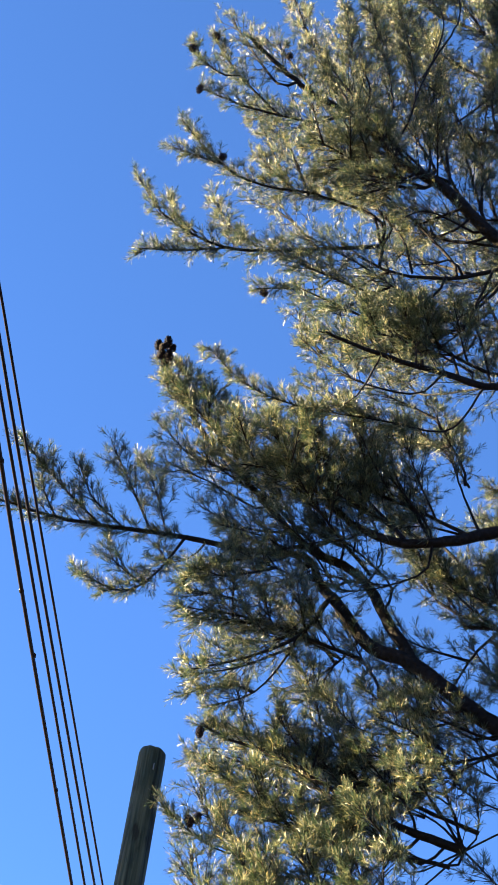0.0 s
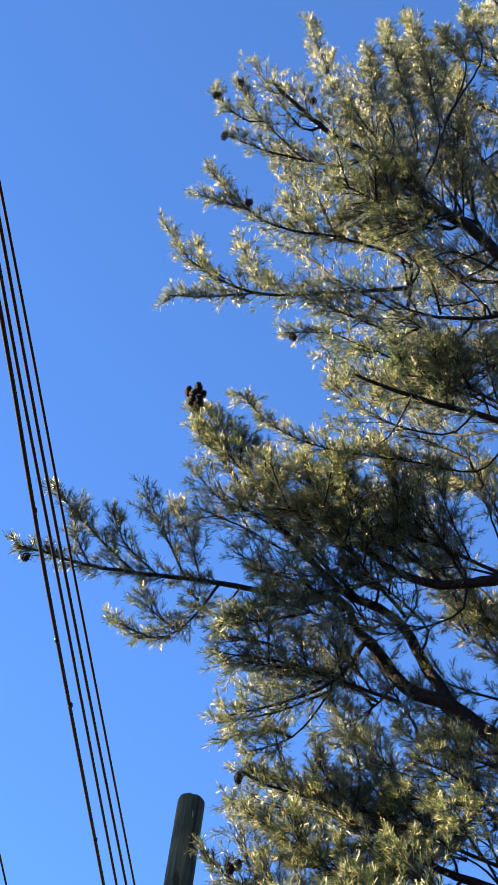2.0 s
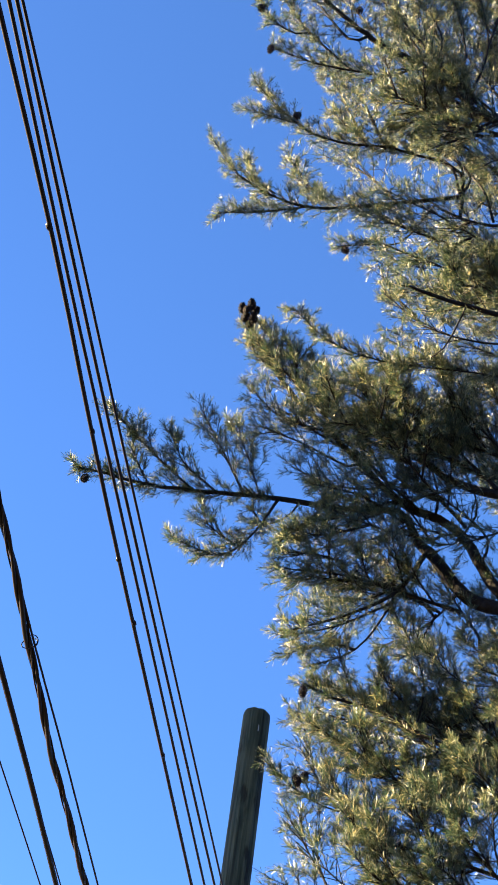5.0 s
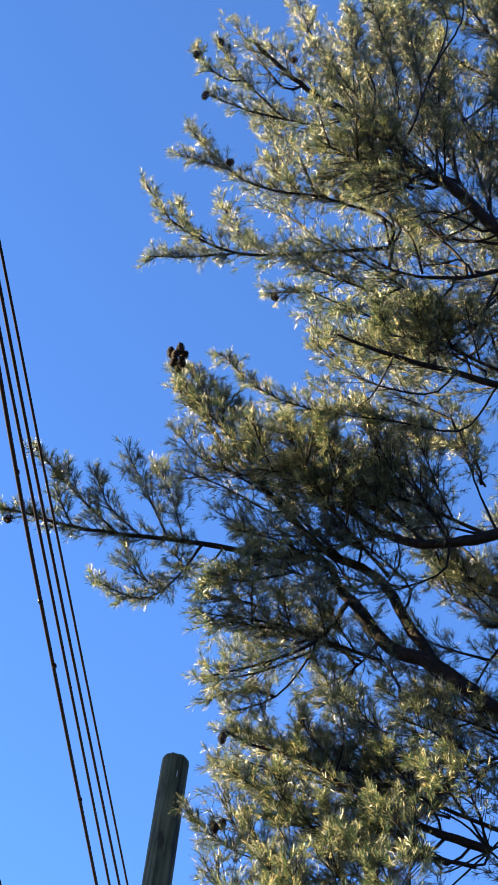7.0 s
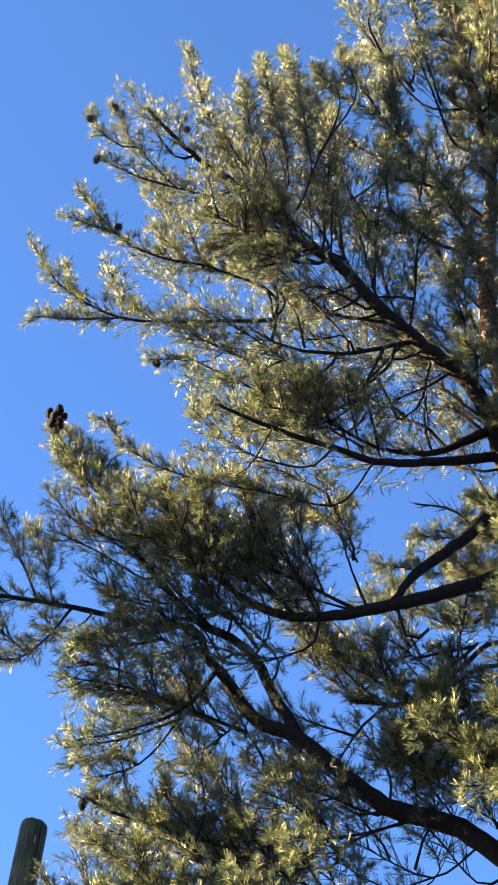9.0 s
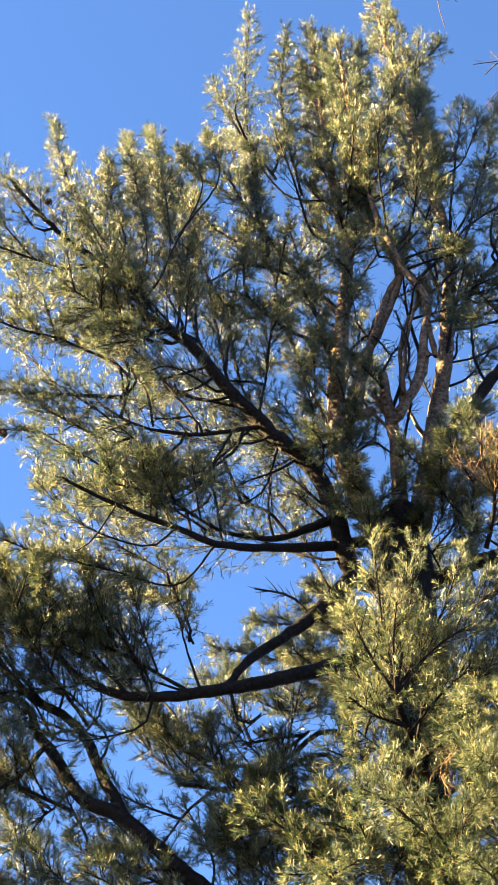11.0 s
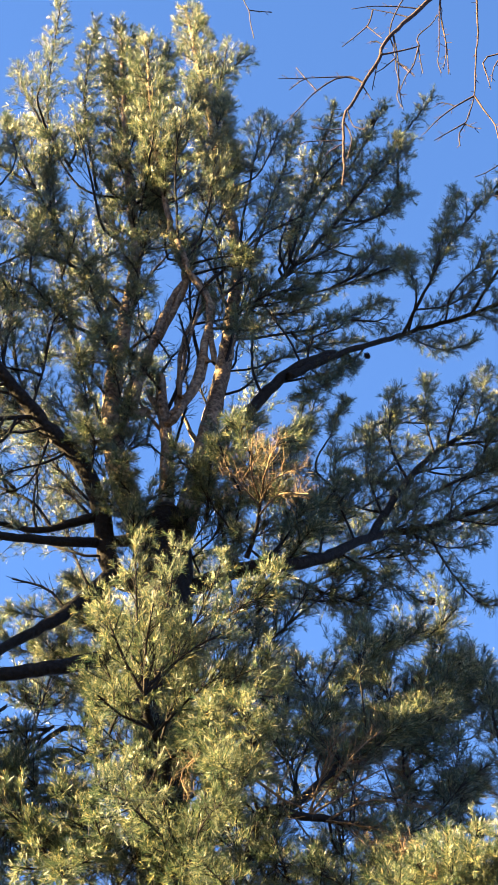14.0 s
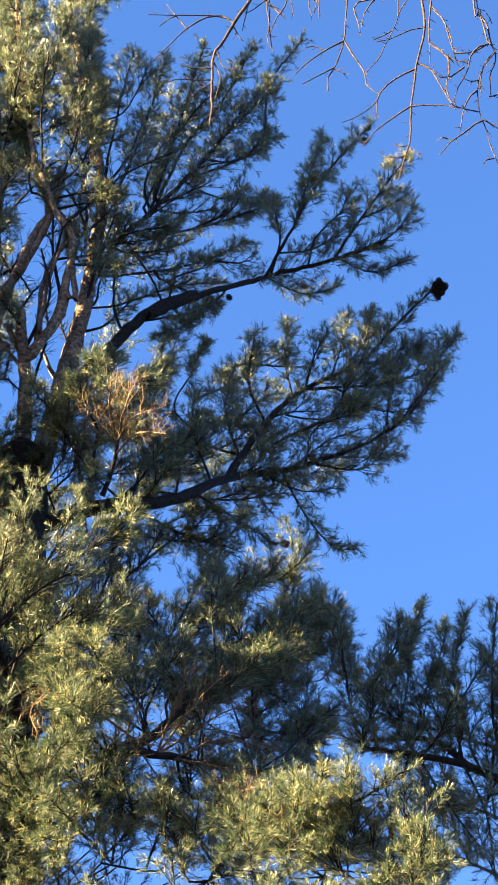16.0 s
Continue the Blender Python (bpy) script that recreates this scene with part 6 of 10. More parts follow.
grow(pine, "branch", [(-0.15, 9.93, 12.99), (-0.23, 9.76, 13.25), (-0.32, 9.65, 13.38)], 0.018, 0.007, 0.24, 0.08, 0.9)
grow(pine, "branch", [(-0.34, 9.86, 13.88), (-0.48, 9.45, 13.80), (-0.55, 9.18, 13.70)], 0.019, 0.007, 0.25, 0.08, 0.9)
grow(pine, "branch", [(-0.25, 9.90, 14.52), (-0.16, 9.90, 14.62), (-0.22, 9.66, 14.64), (-0.32, 9.50, 14.58)], 0.019, 0.007, 0.21, 0.29, 0.9)
grow(pine, "branch", [(1.63, 10.26, 15.14), (1.88, 10.15, 15.02), (2.01, 10.09, 15.03)], 0.020, 0.007, 0.28, 0.08, 0.7)
grow(pine, "branch", [(0.20, 9.63, 14.76), (0.35, 9.62, 14.85), (0.57, 9.47, 14.76), (0.71, 9.37, 14.64)], 0.019, 0.007, 0.19, 0.33, 0.7)
grow(pine, "branch", [(1.58, 10.25, 16.67), (1.84, 10.25, 16.70), (2.15, 10.36, 17.18), (2.33, 10.43, 17.59)], 0.021, 0.008, 0.24, 0.28, 0.7)
grow(pine, "branch", [(0.57, 10.07, 13.63), (0.77, 10.05, 13.73), (0.94, 10.16, 14.15), (1.05, 10.25, 14.46)], 0.018, 0.007, 0.21, 0.29, 0.7)
grow(pine, "branch", [(1.17, 10.18, 15.73), (1.41, 10.16, 15.94), (1.56, 10.14, 16.14)], 0.021, 0.008, 0.22, 0.08, 0.7)
grow(pine, "branch", [(0.80, 10.13, 14.91), (0.88, 10.13, 14.87), (1.12, 9.96, 14.73), (1.28, 9.86, 14.72)], 0.020, 0.007, 0.20, 0.21, 0.7)
grow(pine, "branch", [(1.82, 10.31, 15.85), (2.10, 10.22, 16.00), (2.27, 10.16, 16.06)], 0.021, 0.008, 0.22, 0.08, 0.7)
grow(pine, "branch", [(0.30, 9.78, 14.15), (0.38, 9.77, 14.18), (0.59, 9.59, 14.06), (0.72, 9.46, 13.98)], 0.019, 0.007, 0.26, 0.21, 0.7)
grow(pine, "branch", [(1.17, 10.16, 14.73), (1.21, 10.17, 14.65), (1.47, 10.22, 14.61), (1.63, 10.28, 14.63)], 0.020, 0.007, 0.21, 0.25, 0.7)
grow(pine, "branch", [(0.98, 9.01, 8.63), (0.91, 8.99, 8.86), (0.85, 8.43, 8.71), (0.74, 8.03, 8.57)], 0.013, 0.005, 0.27, 0.26, 0.9)
grow(pine, "branch", [(0.11, 10.00, 11.36), (0.05, 9.60, 11.33), (0.03, 9.33, 11.34)], 0.016, 0.006, 0.27, 0.08, 0.9)
grow(pine, "branch", [(0.02, 10.04, 9.44), (-0.00, 10.04, 9.65), (-0.10, 9.70, 9.66), (-0.11, 9.47, 9.68)], 0.015, 0.005, 0.31, 0.33, 0.9)
grow(pine, "branch", [(0.69, 9.01, 10.14), (0.90, 8.83, 10.27), (1.03, 8.76, 10.42)], 0.015, 0.005, 0.25, 0.08, 0.9)
grow(pine, "branch", [(0.46, 9.10, 9.48), (0.36, 8.99, 9.74), (0.33, 8.92, 9.94)], 0.014, 0.005, 0.29, 0.08, 0.9)
grow(pine, "branch", [(-0.11, 9.70, 8.42), (0.18, 9.48, 8.51), (0.38, 9.32, 8.57)], 0.014, 0.005, 0.31, 0.08, 0.9)
grow(pine, "branch", [(1.54, 9.11, 8.71), (1.57, 9.14, 9.04), (1.69, 9.35, 9.57), (1.81, 9.50, 9.95)], 0.010, 0.005, 0.26, 0.33, 0.9)
grow(pine, "branch", [(1.04, 9.39, 8.14), (1.24, 9.49, 8.48), (1.38, 9.58, 8.77)], 0.013, 0.005, 0.24, 0.08, 0.9)
grow(pine, "branch", [(0.80, 9.06, 8.78), (0.68, 8.50, 8.69), (0.56, 8.13, 8.60)], 0.014, 0.005, 0.26, 0.08, 0.9)
grow(pine, "branch", [(-0.14, 10.06, 9.45), (-0.07, 9.97, 9.77), (-0.05, 9.90, 10.05)], 0.015, 0.006, 0.36, 0.58, 0.9)
grow(pine, "branch", [(1.50, 8.72, 7.92), (1.59, 8.79, 8.05), (1.71, 9.22, 8.72), (1.73, 9.45, 9.16)], 0.012, 0.005, 0.26, 0.15, 0.9)
grow(pine, "branch", [(0.60, 9.14, 8.14), (0.61, 8.57, 8.13), (0.70, 8.18, 8.05)], 0.013, 0.005, 0.27, 0.08, 0.9)
grow(pine, "branch", [(1.24, 9.02, 8.66), (1.19, 9.04, 8.92), (1.17, 9.08, 9.18)], 0.013, 0.005, 0.26, 0.55, 0.9)
grow(pine, "branch", [(0.53, 8.84, 8.19), (0.30, 8.51, 8.28), (0.19, 8.28, 8.34)], 0.013, 0.005, 0.30, 0.08, 0.9)
grow(pine, "branch", [(-0.27, 10.14, 8.74), (-0.23, 10.14, 8.84), (-0.12, 9.82, 8.99), (-0.12, 9.60, 9.10)], 0.015, 0.005, 0.36, 0.22, 0.9)
grow(pine, "branch", [(0.35, 9.87, 8.37), (0.53, 9.29, 8.26), (0.64, 8.90, 8.17)], 0.014, 0.005, 0.34, 0.08, 0.9)
grow(pine, "branch", [(0.91, 9.34, 8.34), (1.05, 9.17, 8.61), (1.14, 9.07, 8.82)], 0.014, 0.005, 0.33, 0.08, 0.9)
grow(pine, "branch", [(1.10, 9.36, 8.10), (0.79, 8.75, 7.91), (0.60, 8.37, 7.80)], 0.013, 0.005, 0.22, 0.08, 0.9)
grow(pine, "branch", [(1.64, 8.75, 7.68), (1.60, 8.72, 7.71), (1.50, 9.03, 8.19), (1.45, 9.25, 8.57)], 0.012, 0.005, 0.25, 0.13, 0.9)
grow(pine, "branch", [(0.34, 9.99, 9.40), (0.34, 9.99, 9.52), (0.37, 9.77, 9.72), (0.41, 9.62, 9.85)], 0.015, 0.006, 0.32, 0.26, 0.9)
grow(pine, "branch", [(1.57, 9.12, 8.71), (1.54, 9.10, 9.05), (1.34, 9.09, 9.35), (1.24, 9.11, 9.59)], 0.010, 0.005, 0.28, 0.35, 0.9)
grow(pine, "branch", [(-0.84, 10.02, 8.23), (-0.86, 10.01, 8.29), (-1.09, 9.94, 8.58), (-1.13, 9.90, 8.84)], 0.014, 0.005, 0.27, 0.17, 0.8)
grow(pine, "branch", [(-1.40, 10.34, 9.96), (-1.49, 10.05, 10.10), (-1.55, 9.85, 10.17)], 0.016, 0.006, 0.28, 0.08, 0.8)
grow(pine, "branch", [(-0.16, 9.60, 8.44), (-0.15, 9.52, 8.80), (-0.21, 9.46, 8.99)], 0.014, 0.005, 0.29, 0.08, 0.8)
grow(pine, "branch", [(-0.46, 10.09, 9.47), (-0.54, 10.09, 9.65), (-0.76, 10.10, 9.90), (-0.92, 10.10, 10.04)], 0.015, 0.006, 0.31, 0.32, 0.8)
grow(pine, "branch", [(-1.12, 10.17, 9.27), (-1.41, 10.00, 9.26), (-1.57, 9.90, 9.29)], 0.015, 0.006, 0.29, 0.08, 0.8)
grow(pine, "branch", [(-0.71, 10.25, 9.07), (-0.82, 10.13, 9.31), (-0.94, 10.05, 9.43)], 0.015, 0.006, 0.32, 0.08, 0.8)
grow(pine, "branch", [(-0.09, 10.00, 8.20), (-0.13, 10.00, 8.43), (-0.44, 9.93, 8.63), (-0.66, 9.89, 8.77)], 0.014, 0.005, 0.32, 0.33, 0.8)
grow(pine, "branch", [(-0.95, 10.13, 9.51), (-1.20, 10.12, 9.76), (-1.32, 10.13, 9.97)], 0.015, 0.006, 0.34, 0.08, 0.8)
grow(pine, "branch", [(-0.85, 9.93, 8.55), (-1.04, 9.92, 8.48), (-1.35, 10.09, 8.84), (-1.54, 10.22, 9.12)], 0.014, 0.006, 0.28, 0.27, 0.8)
grow(pine, "branch", [(-0.79, 10.31, 10.14), (-0.98, 10.31, 10.46), (-1.16, 10.32, 10.57)], 0.016, 0.006, 0.30, 0.08, 0.8)
grow(pine, "branch", [(-0.23, 9.44, 8.49), (-0.45, 9.24, 8.58), (-0.62, 9.11, 8.52)], 0.014, 0.005, 0.32, 0.08, 0.8)
grow(pine, "branch", [(-0.67, 9.95, 8.50), (-0.72, 10.18, 8.96), (-0.79, 10.33, 9.31)], 0.014, 0.006, 0.32, 0.08, 0.8)
grow(pine, "branch", [(0.21, 9.63, 8.41), (0.11, 9.63, 8.41), (-0.15, 9.87, 8.77), (-0.36, 10.03, 8.92)], 0.014, 0.005, 0.26, 0.18, 0.8)
grow(pine, "branch", [(1.53, 9.18, 9.28), (1.88, 9.64, 9.97), (2.12, 9.95, 10.40)], 0.014, 0.005, 0.28, 0.64, 0.8)
grow(pine, "branch", [(0.27, 9.93, 10.70), (0.28, 9.93, 10.85), (0.51, 10.30, 11.65), (0.61, 10.54, 12.26)], 0.016, 0.007, 0.26, 0.16, 0.8)
grow(pine, "branch", [(0.44, 9.53, 9.14), (0.52, 9.53, 9.22), (0.56, 8.96, 9.11), (0.61, 8.57, 9.00)], 0.014, 0.005, 0.21, 0.17, 0.8)
grow(pine, "branch", [(1.23, 10.05, 11.16), (1.53, 10.22, 11.71), (1.67, 10.31, 12.10)], 0.016, 0.006, 0.27, 0.63, 0.8)
grow(pine, "branch", [(2.47, 10.81, 11.48), (2.42, 10.79, 11.54), (2.60, 11.08, 12.41), (2.60, 11.21, 12.94)], 0.016, 0.006, 0.35, 0.14, 0.8)
grow(pine, "branch", [(1.91, 9.22, 8.78), (2.15, 9.36, 9.10), (2.35, 9.38, 9.40), (2.50, 9.37, 9.54)], 0.010, 0.005, 0.26, 0.44, 0.8)
grow(pine, "branch", [(1.16, 9.82, 9.98), (1.31, 10.23, 10.73), (1.36, 10.48, 11.24)], 0.015, 0.006, 0.23, 0.08, 0.8)
grow(pine, "branch", [(2.45, 10.64, 10.79), (2.65, 11.06, 11.65), (2.88, 11.36, 12.19)], 0.015, 0.006, 0.29, 0.08, 0.8)
grow(pine, "branch", [(0.39, 9.99, 10.14), (0.49, 9.99, 10.24), (0.57, 10.36, 10.98), (0.64, 10.60, 11.50)], 0.015, 0.006, 0.26, 0.16, 0.8)
grow(pine, "branch", [(0.36, 9.99, 10.62), (0.72, 9.97, 10.77), (1.03, 10.17, 11.27), (1.21, 10.36, 11.74)], 0.012, 0.006, 0.32, 0.33, 0.8)
grow(pine, "branch", [(1.67, 9.25, 9.49), (1.63, 9.21, 9.83), (1.64, 9.39, 10.38), (1.71, 9.55, 10.81)], 0.010, 0.006, 0.26, 0.32, 0.8)
grow(pine, "branch", [(0.62, 8.77, 8.81), (0.71, 8.76, 8.87), (0.98, 9.06, 9.26), (1.18, 9.32, 9.59)], 0.013, 0.005, 0.26, 0.18, 0.8)
grow(pine, "branch", [(1.35, 9.11, 8.99), (1.33, 9.09, 9.12), (1.49, 9.51, 9.74), (1.59, 9.78, 10.18)], 0.013, 0.006, 0.23, 0.18, 0.8)
grow(pine, "branch", [(0.93, 9.82, 9.72), (0.86, 9.82, 9.93), (0.87, 10.06, 10.50), (0.87, 10.23, 10.90)], 0.015, 0.006, 0.22, 0.24, 0.8)
grow(pine, "branch", [(1.98, 9.54, 9.48), (2.20, 9.79, 9.89), (2.37, 9.97, 10.20)], 0.013, 0.005, 0.27, 0.08, 0.8)
grow(pine, "branch", [(1.01, 10.22, 11.36), (1.22, 10.23, 11.86), (1.34, 10.27, 12.26)], 0.017, 0.006, 0.33, 0.08, 0.8)
grow(pine, "branch", [(0.93, 9.10, 8.36), (0.81, 9.09, 8.56), (0.72, 8.52, 8.46), (0.62, 8.15, 8.36)], 0.010, 0.005, 0.26, 0.26, 0.9)
grow(pine, "branch", [(2.09, 8.19, 7.43), (2.29, 8.02, 7.32), (2.31, 7.32, 6.90), (2.39, 7.13, 6.82)], 0.008, 0.004, 0.26, 0.35, 0.9)
grow(pine, "branch", [(1.56, 8.71, 7.62), (1.59, 8.80, 7.73), (1.65, 8.89, 8.01)], 0.009, 0.005, 0.29, 0.39, 0.9)
grow(pine, "branch", [(2.18, 9.54, 9.10), (2.18, 9.54, 9.17), (2.35, 9.73, 9.79), (2.43, 9.84, 10.23)], 0.013, 0.005, 0.30, 0.15, 0.9)
grow(pine, "branch", [(0.56, 9.98, 8.03), (0.45, 9.55, 8.08), (0.60, 9.25, 8.03)], 0.010, 0.005, 0.32, 0.60, 0.9)
grow(pine, "branch", [(1.49, 9.06, 8.46), (1.51, 9.21, 8.87), (1.47, 9.27, 9.13)], 0.013, 0.005, 0.30, 0.08, 0.9)
grow(pine, "branch", [(1.59, 7.79, 7.28), (1.65, 7.79, 7.32), (1.88, 7.59, 7.29), (2.02, 7.42, 7.27)], 0.011, 0.004, 0.28, 0.20, 0.9)
grow(pine, "branch", [(0.56, 9.98, 8.03), (1.07, 9.59, 8.45), (1.04, 9.30, 8.56)], 0.010, 0.005, 0.28, 0.75, 0.9)
grow(pine, "branch", [(0.51, 9.99, 8.53), (0.51, 9.99, 8.62), (0.56, 9.41, 8.52), (0.60, 9.03, 8.43)], 0.014, 0.005, 0.26, 0.16, 0.9)
grow(pine, "branch", [(2.29, 7.31, 6.77), (2.02, 7.46, 6.87), (1.94, 7.52, 7.05)], 0.008, 0.004, 0.27, 0.65, 0.9)
grow(pine, "branch", [(1.81, 8.81, 7.79), (1.84, 9.25, 8.58), (1.88, 9.56, 9.14)], 0.012, 0.005, 0.25, 0.08, 0.9)
grow(pine, "branch", [(0.45, 9.99, 9.29), (0.37, 9.60, 9.47), (0.29, 9.35, 9.55)], 0.015, 0.005, 0.36, 0.08, 0.9)
grow(pine, "branch", [(1.56, 8.71, 7.62), (1.41, 8.61, 7.55), (1.37, 8.95, 8.15), (1.33, 9.17, 8.57)], 0.012, 0.005, 0.23, 0.16, 0.9)
grow(pine, "branch", [(1.17, 8.98, 8.16), (1.07, 8.99, 8.48), (1.02, 9.00, 8.72)], 0.013, 0.005, 0.31, 0.08, 0.9)
grow(pine, "branch", [(1.64, 8.75, 7.68), (1.77, 8.10, 7.35), (1.73, 7.36, 6.96)], 0.009, 0.004, 0.28, 0.66, 0.9)
grow(pine, "branch", [(1.91, 9.22, 8.78), (1.81, 9.37, 9.36), (1.72, 9.44, 9.74)], 0.013, 0.005, 0.32, 0.63, 0.9)
grow(pine, "branch", [(-1.68, 9.87, 7.27), (-2.02, 10.12, 7.67), (-2.24, 10.29, 7.90)], 0.013, 0.005, 0.39, 0.08, 0.9)
grow(pine, "branch", [(-1.17, 10.13, 8.27), (-1.28, 10.14, 8.23), (-1.69, 10.60, 8.71), (-1.95, 10.93, 9.14)], 0.014, 0.006, 0.31, 0.16, 0.9)
grow(pine, "branch", [(-2.16, 9.86, 7.90), (-2.21, 9.86, 7.89), (-2.65, 10.12, 8.32), (-2.94, 10.28, 8.62)], 0.014, 0.005, 0.29, 0.13, 0.9)
grow(pine, "branch", [(-2.35, 9.76, 6.76), (-2.52, 9.79, 7.16), (-2.63, 9.80, 7.45)], 0.013, 0.005, 0.32, 0.60, 0.9)
grow(pine, "branch", [(-1.07, 9.95, 7.70), (-1.50, 10.21, 7.47), (-1.82, 10.39, 7.58)], 0.010, 0.005, 0.29, 0.65, 0.9)
grow(pine, "branch", [(-1.66, 9.91, 7.96), (-2.07, 9.96, 8.16), (-2.32, 9.98, 8.32)], 0.014, 0.005, 0.33, 0.08, 0.9)
grow(pine, "branch", [(-1.18, 9.94, 7.73), (-1.33, 9.95, 7.61), (-1.66, 10.20, 7.94), (-1.89, 10.37, 8.19)], 0.014, 0.005, 0.39, 0.26, 0.9)
grow(pine, "branch", [(-2.30, 10.19, 7.47), (-2.48, 10.07, 7.79), (-2.62, 9.99, 7.98)], 0.014, 0.005, 0.31, 0.08, 0.9)
grow(pine, "branch", [(0.39, 9.99, 10.26), (0.55, 9.98, 10.35), (0.93, 10.90, 11.61), (1.26, 11.54, 12.50)], 0.016, 0.007, 0.52, 0.14, 0.4, 1.8)
grow(pine, "branch", [(-0.02, 9.79, 8.45), (-0.25, 10.80, 9.56), (-0.32, 11.46, 10.38)], 0.014, 0.006, 0.51, 0.62, 0.4, 1.8)
grow(pine, "branch", [(-0.19, 9.96, 11.17), (-0.29, 9.96, 11.33), (-0.55, 10.97, 12.92), (-0.68, 11.64, 14.10)], 0.016, 0.008, 0.45, 0.13, 0.4, 1.8)
grow(pine, "branch", [(0.96, 9.21, 8.17), (1.17, 10.33, 9.43), (1.42, 11.15, 10.34)], 0.013, 0.006, 0.37, 0.08, 0.4, 1.8)
grow(pine, "branch", [(-0.46, 10.09, 9.47), (-0.47, 10.09, 9.71), (-0.43, 11.03, 11.25), (-0.37, 11.66, 12.39)], 0.015, 0.007, 0.52, 0.15, 0.4, 1.8)
grow(pine, "branch", [(1.01, 10.27, 11.70), (1.07, 10.28, 11.76), (1.12, 10.97, 13.30), (1.34, 11.42, 14.41)], 0.017, 0.008, 0.45, 0.10, 0.4, 1.8)
grow(pine, "branch", [(0.11, 10.03, 9.43), (0.55, 11.07, 10.48), (0.84, 11.77, 11.27)], 0.015, 0.007, 0.40, 0.08, 0.4, 1.8)
grow(pine, "branch", [(0.27, 9.93, 10.70), (0.37, 10.99, 12.45), (0.39, 11.69, 13.75)], 0.016, 0.007, 0.40, 0.08, 0.4, 1.8)
grow(pine, "branch", [(0.72, 9.90, 9.52), (0.81, 9.90, 9.51), (1.28, 11.09, 10.74), (1.58, 11.96, 11.78)], 0.015, 0.007, 0.55, 0.11, 0.4, 1.8)
grow(pine, "branch", [(0.05, 10.04, 9.43), (0.09, 10.04, 9.83), (0.30, 11.02, 11.23), (0.40, 11.67, 12.24)], 0.011, 0.007, 0.53, 0.19, 0.4, 1.8)
grow(pine, "branch", [(-0.38, 9.83, 13.87), (-0.51, 10.71, 15.84), (-0.58, 11.30, 17.37)], 0.019, 0.009, 0.42, 0.60, 0.4, 1.8)
grow(pine, "branch", [(0.91, 9.72, 12.04), (0.91, 10.45, 13.64), (0.95, 10.94, 14.81)], 0.017, 0.008, 0.48, 0.62, 0.4, 1.8)
grow(pine, "branch", [(1.17, 10.18, 15.73), (1.13, 10.19, 15.95), (1.32, 10.80, 17.82), (1.32, 11.20, 19.16)], 0.021, 0.009, 0.56, 0.14, 0.4, 1.8)
grow(pine, "branch", [(-0.65, 9.80, 11.54), (-0.71, 9.80, 11.81), (-0.80, 10.63, 13.41), (-0.91, 11.19, 14.56)], 0.016, 0.008, 0.39, 0.16, 0.4, 1.8)
grow(pine, "branch", [(-0.95, 9.71, 15.21), (-1.35, 10.36, 17.10), (-1.57, 10.81, 18.43)], 0.020, 0.009, 0.49, 0.08, 0.4, 1.8)
grow(pine, "branch", [(0.95, 9.98, 13.59), (0.84, 9.97, 13.94), (0.85, 10.68, 15.77), (0.67, 11.15, 17.00)], 0.018, 0.008, 0.52, 0.17, 0.4, 1.8)
grow(pine, "branch", [(-0.29, 9.87, 15.49), (-0.16, 10.68, 17.68), (-0.00, 11.21, 19.19)], 0.020, 0.009, 0.45, 0.08, 0.4, 1.8)
grow(pine, "branch", [(-0.18, 9.95, 12.76), (-0.07, 10.96, 14.58), (0.09, 11.63, 15.81)], 0.018, 0.008, 0.48, 0.08, 0.4, 1.8)
grow(pine, "branch", [(0.26, 9.04, 9.33), (0.31, 8.57, 9.31), (0.38, 8.25, 9.25)], 0.014, 0.005, 0.26, 0.08, 1.0)
grow(pine, "branch", [(0.49, 9.99, 8.78), (0.55, 9.98, 8.84), (0.73, 9.40, 8.71), (0.82, 9.01, 8.64)], 0.014, 0.005, 0.26, 0.15, 1.0)
grow(pine, "branch", [(-0.04, 10.05, 9.45), (0.17, 10.07, 9.65), (0.25, 10.09, 9.84)], 0.015, 0.006, 0.22, 0.08, 1.0)
grow(pine, "branch", [(0.45, 9.99, 9.29), (0.60, 9.98, 9.44), (0.65, 9.40, 9.38), (0.64, 9.03, 9.34)], 0.015, 0.005, 0.22, 0.25, 1.0)
grow(pine, "branch", [(0.23, 9.50, 8.37), (0.34, 9.17, 8.51), (0.30, 8.96, 8.59)], 0.014, 0.005, 0.22, 0.08, 1.0)
grow(pine, "branch", [(0.05, 8.90, 8.99), (0.10, 8.70, 9.08), (0.12, 8.57, 9.15)], 0.014, 0.005, 0.20, 0.08, 1.0)
grow(pine, "branch", [(0.38, 9.99, 10.38), (0.50, 9.99, 10.51), (0.66, 9.72, 10.70), (0.79, 9.54, 10.78)], 0.016, 0.006, 0.29, 0.29, 1.0)
grow(pine, "branch", [(0.46, 9.99, 9.16), (0.48, 9.79, 9.30), (0.49, 9.66, 9.40)], 0.015, 0.005, 0.23, 0.08, 1.0)
grow(pine, "branch", [(2.29, 7.31, 6.77), (2.18, 7.30, 6.46), (2.20, 7.27, 6.62)], 0.008, 0.004, 0.26, 0.69, 0.9)
grow(pine, "branch", [(0.55, 9.99, 8.16), (0.55, 9.67, 8.32), (0.51, 9.46, 8.43)], 0.014, 0.005, 0.28, 0.63, 0.9)
grow(pine, "branch", [(1.56, 8.71, 7.62), (1.46, 8.71, 7.13), (1.40, 8.71, 7.32)], 0.009, 0.004, 0.22, 0.67, 0.9)
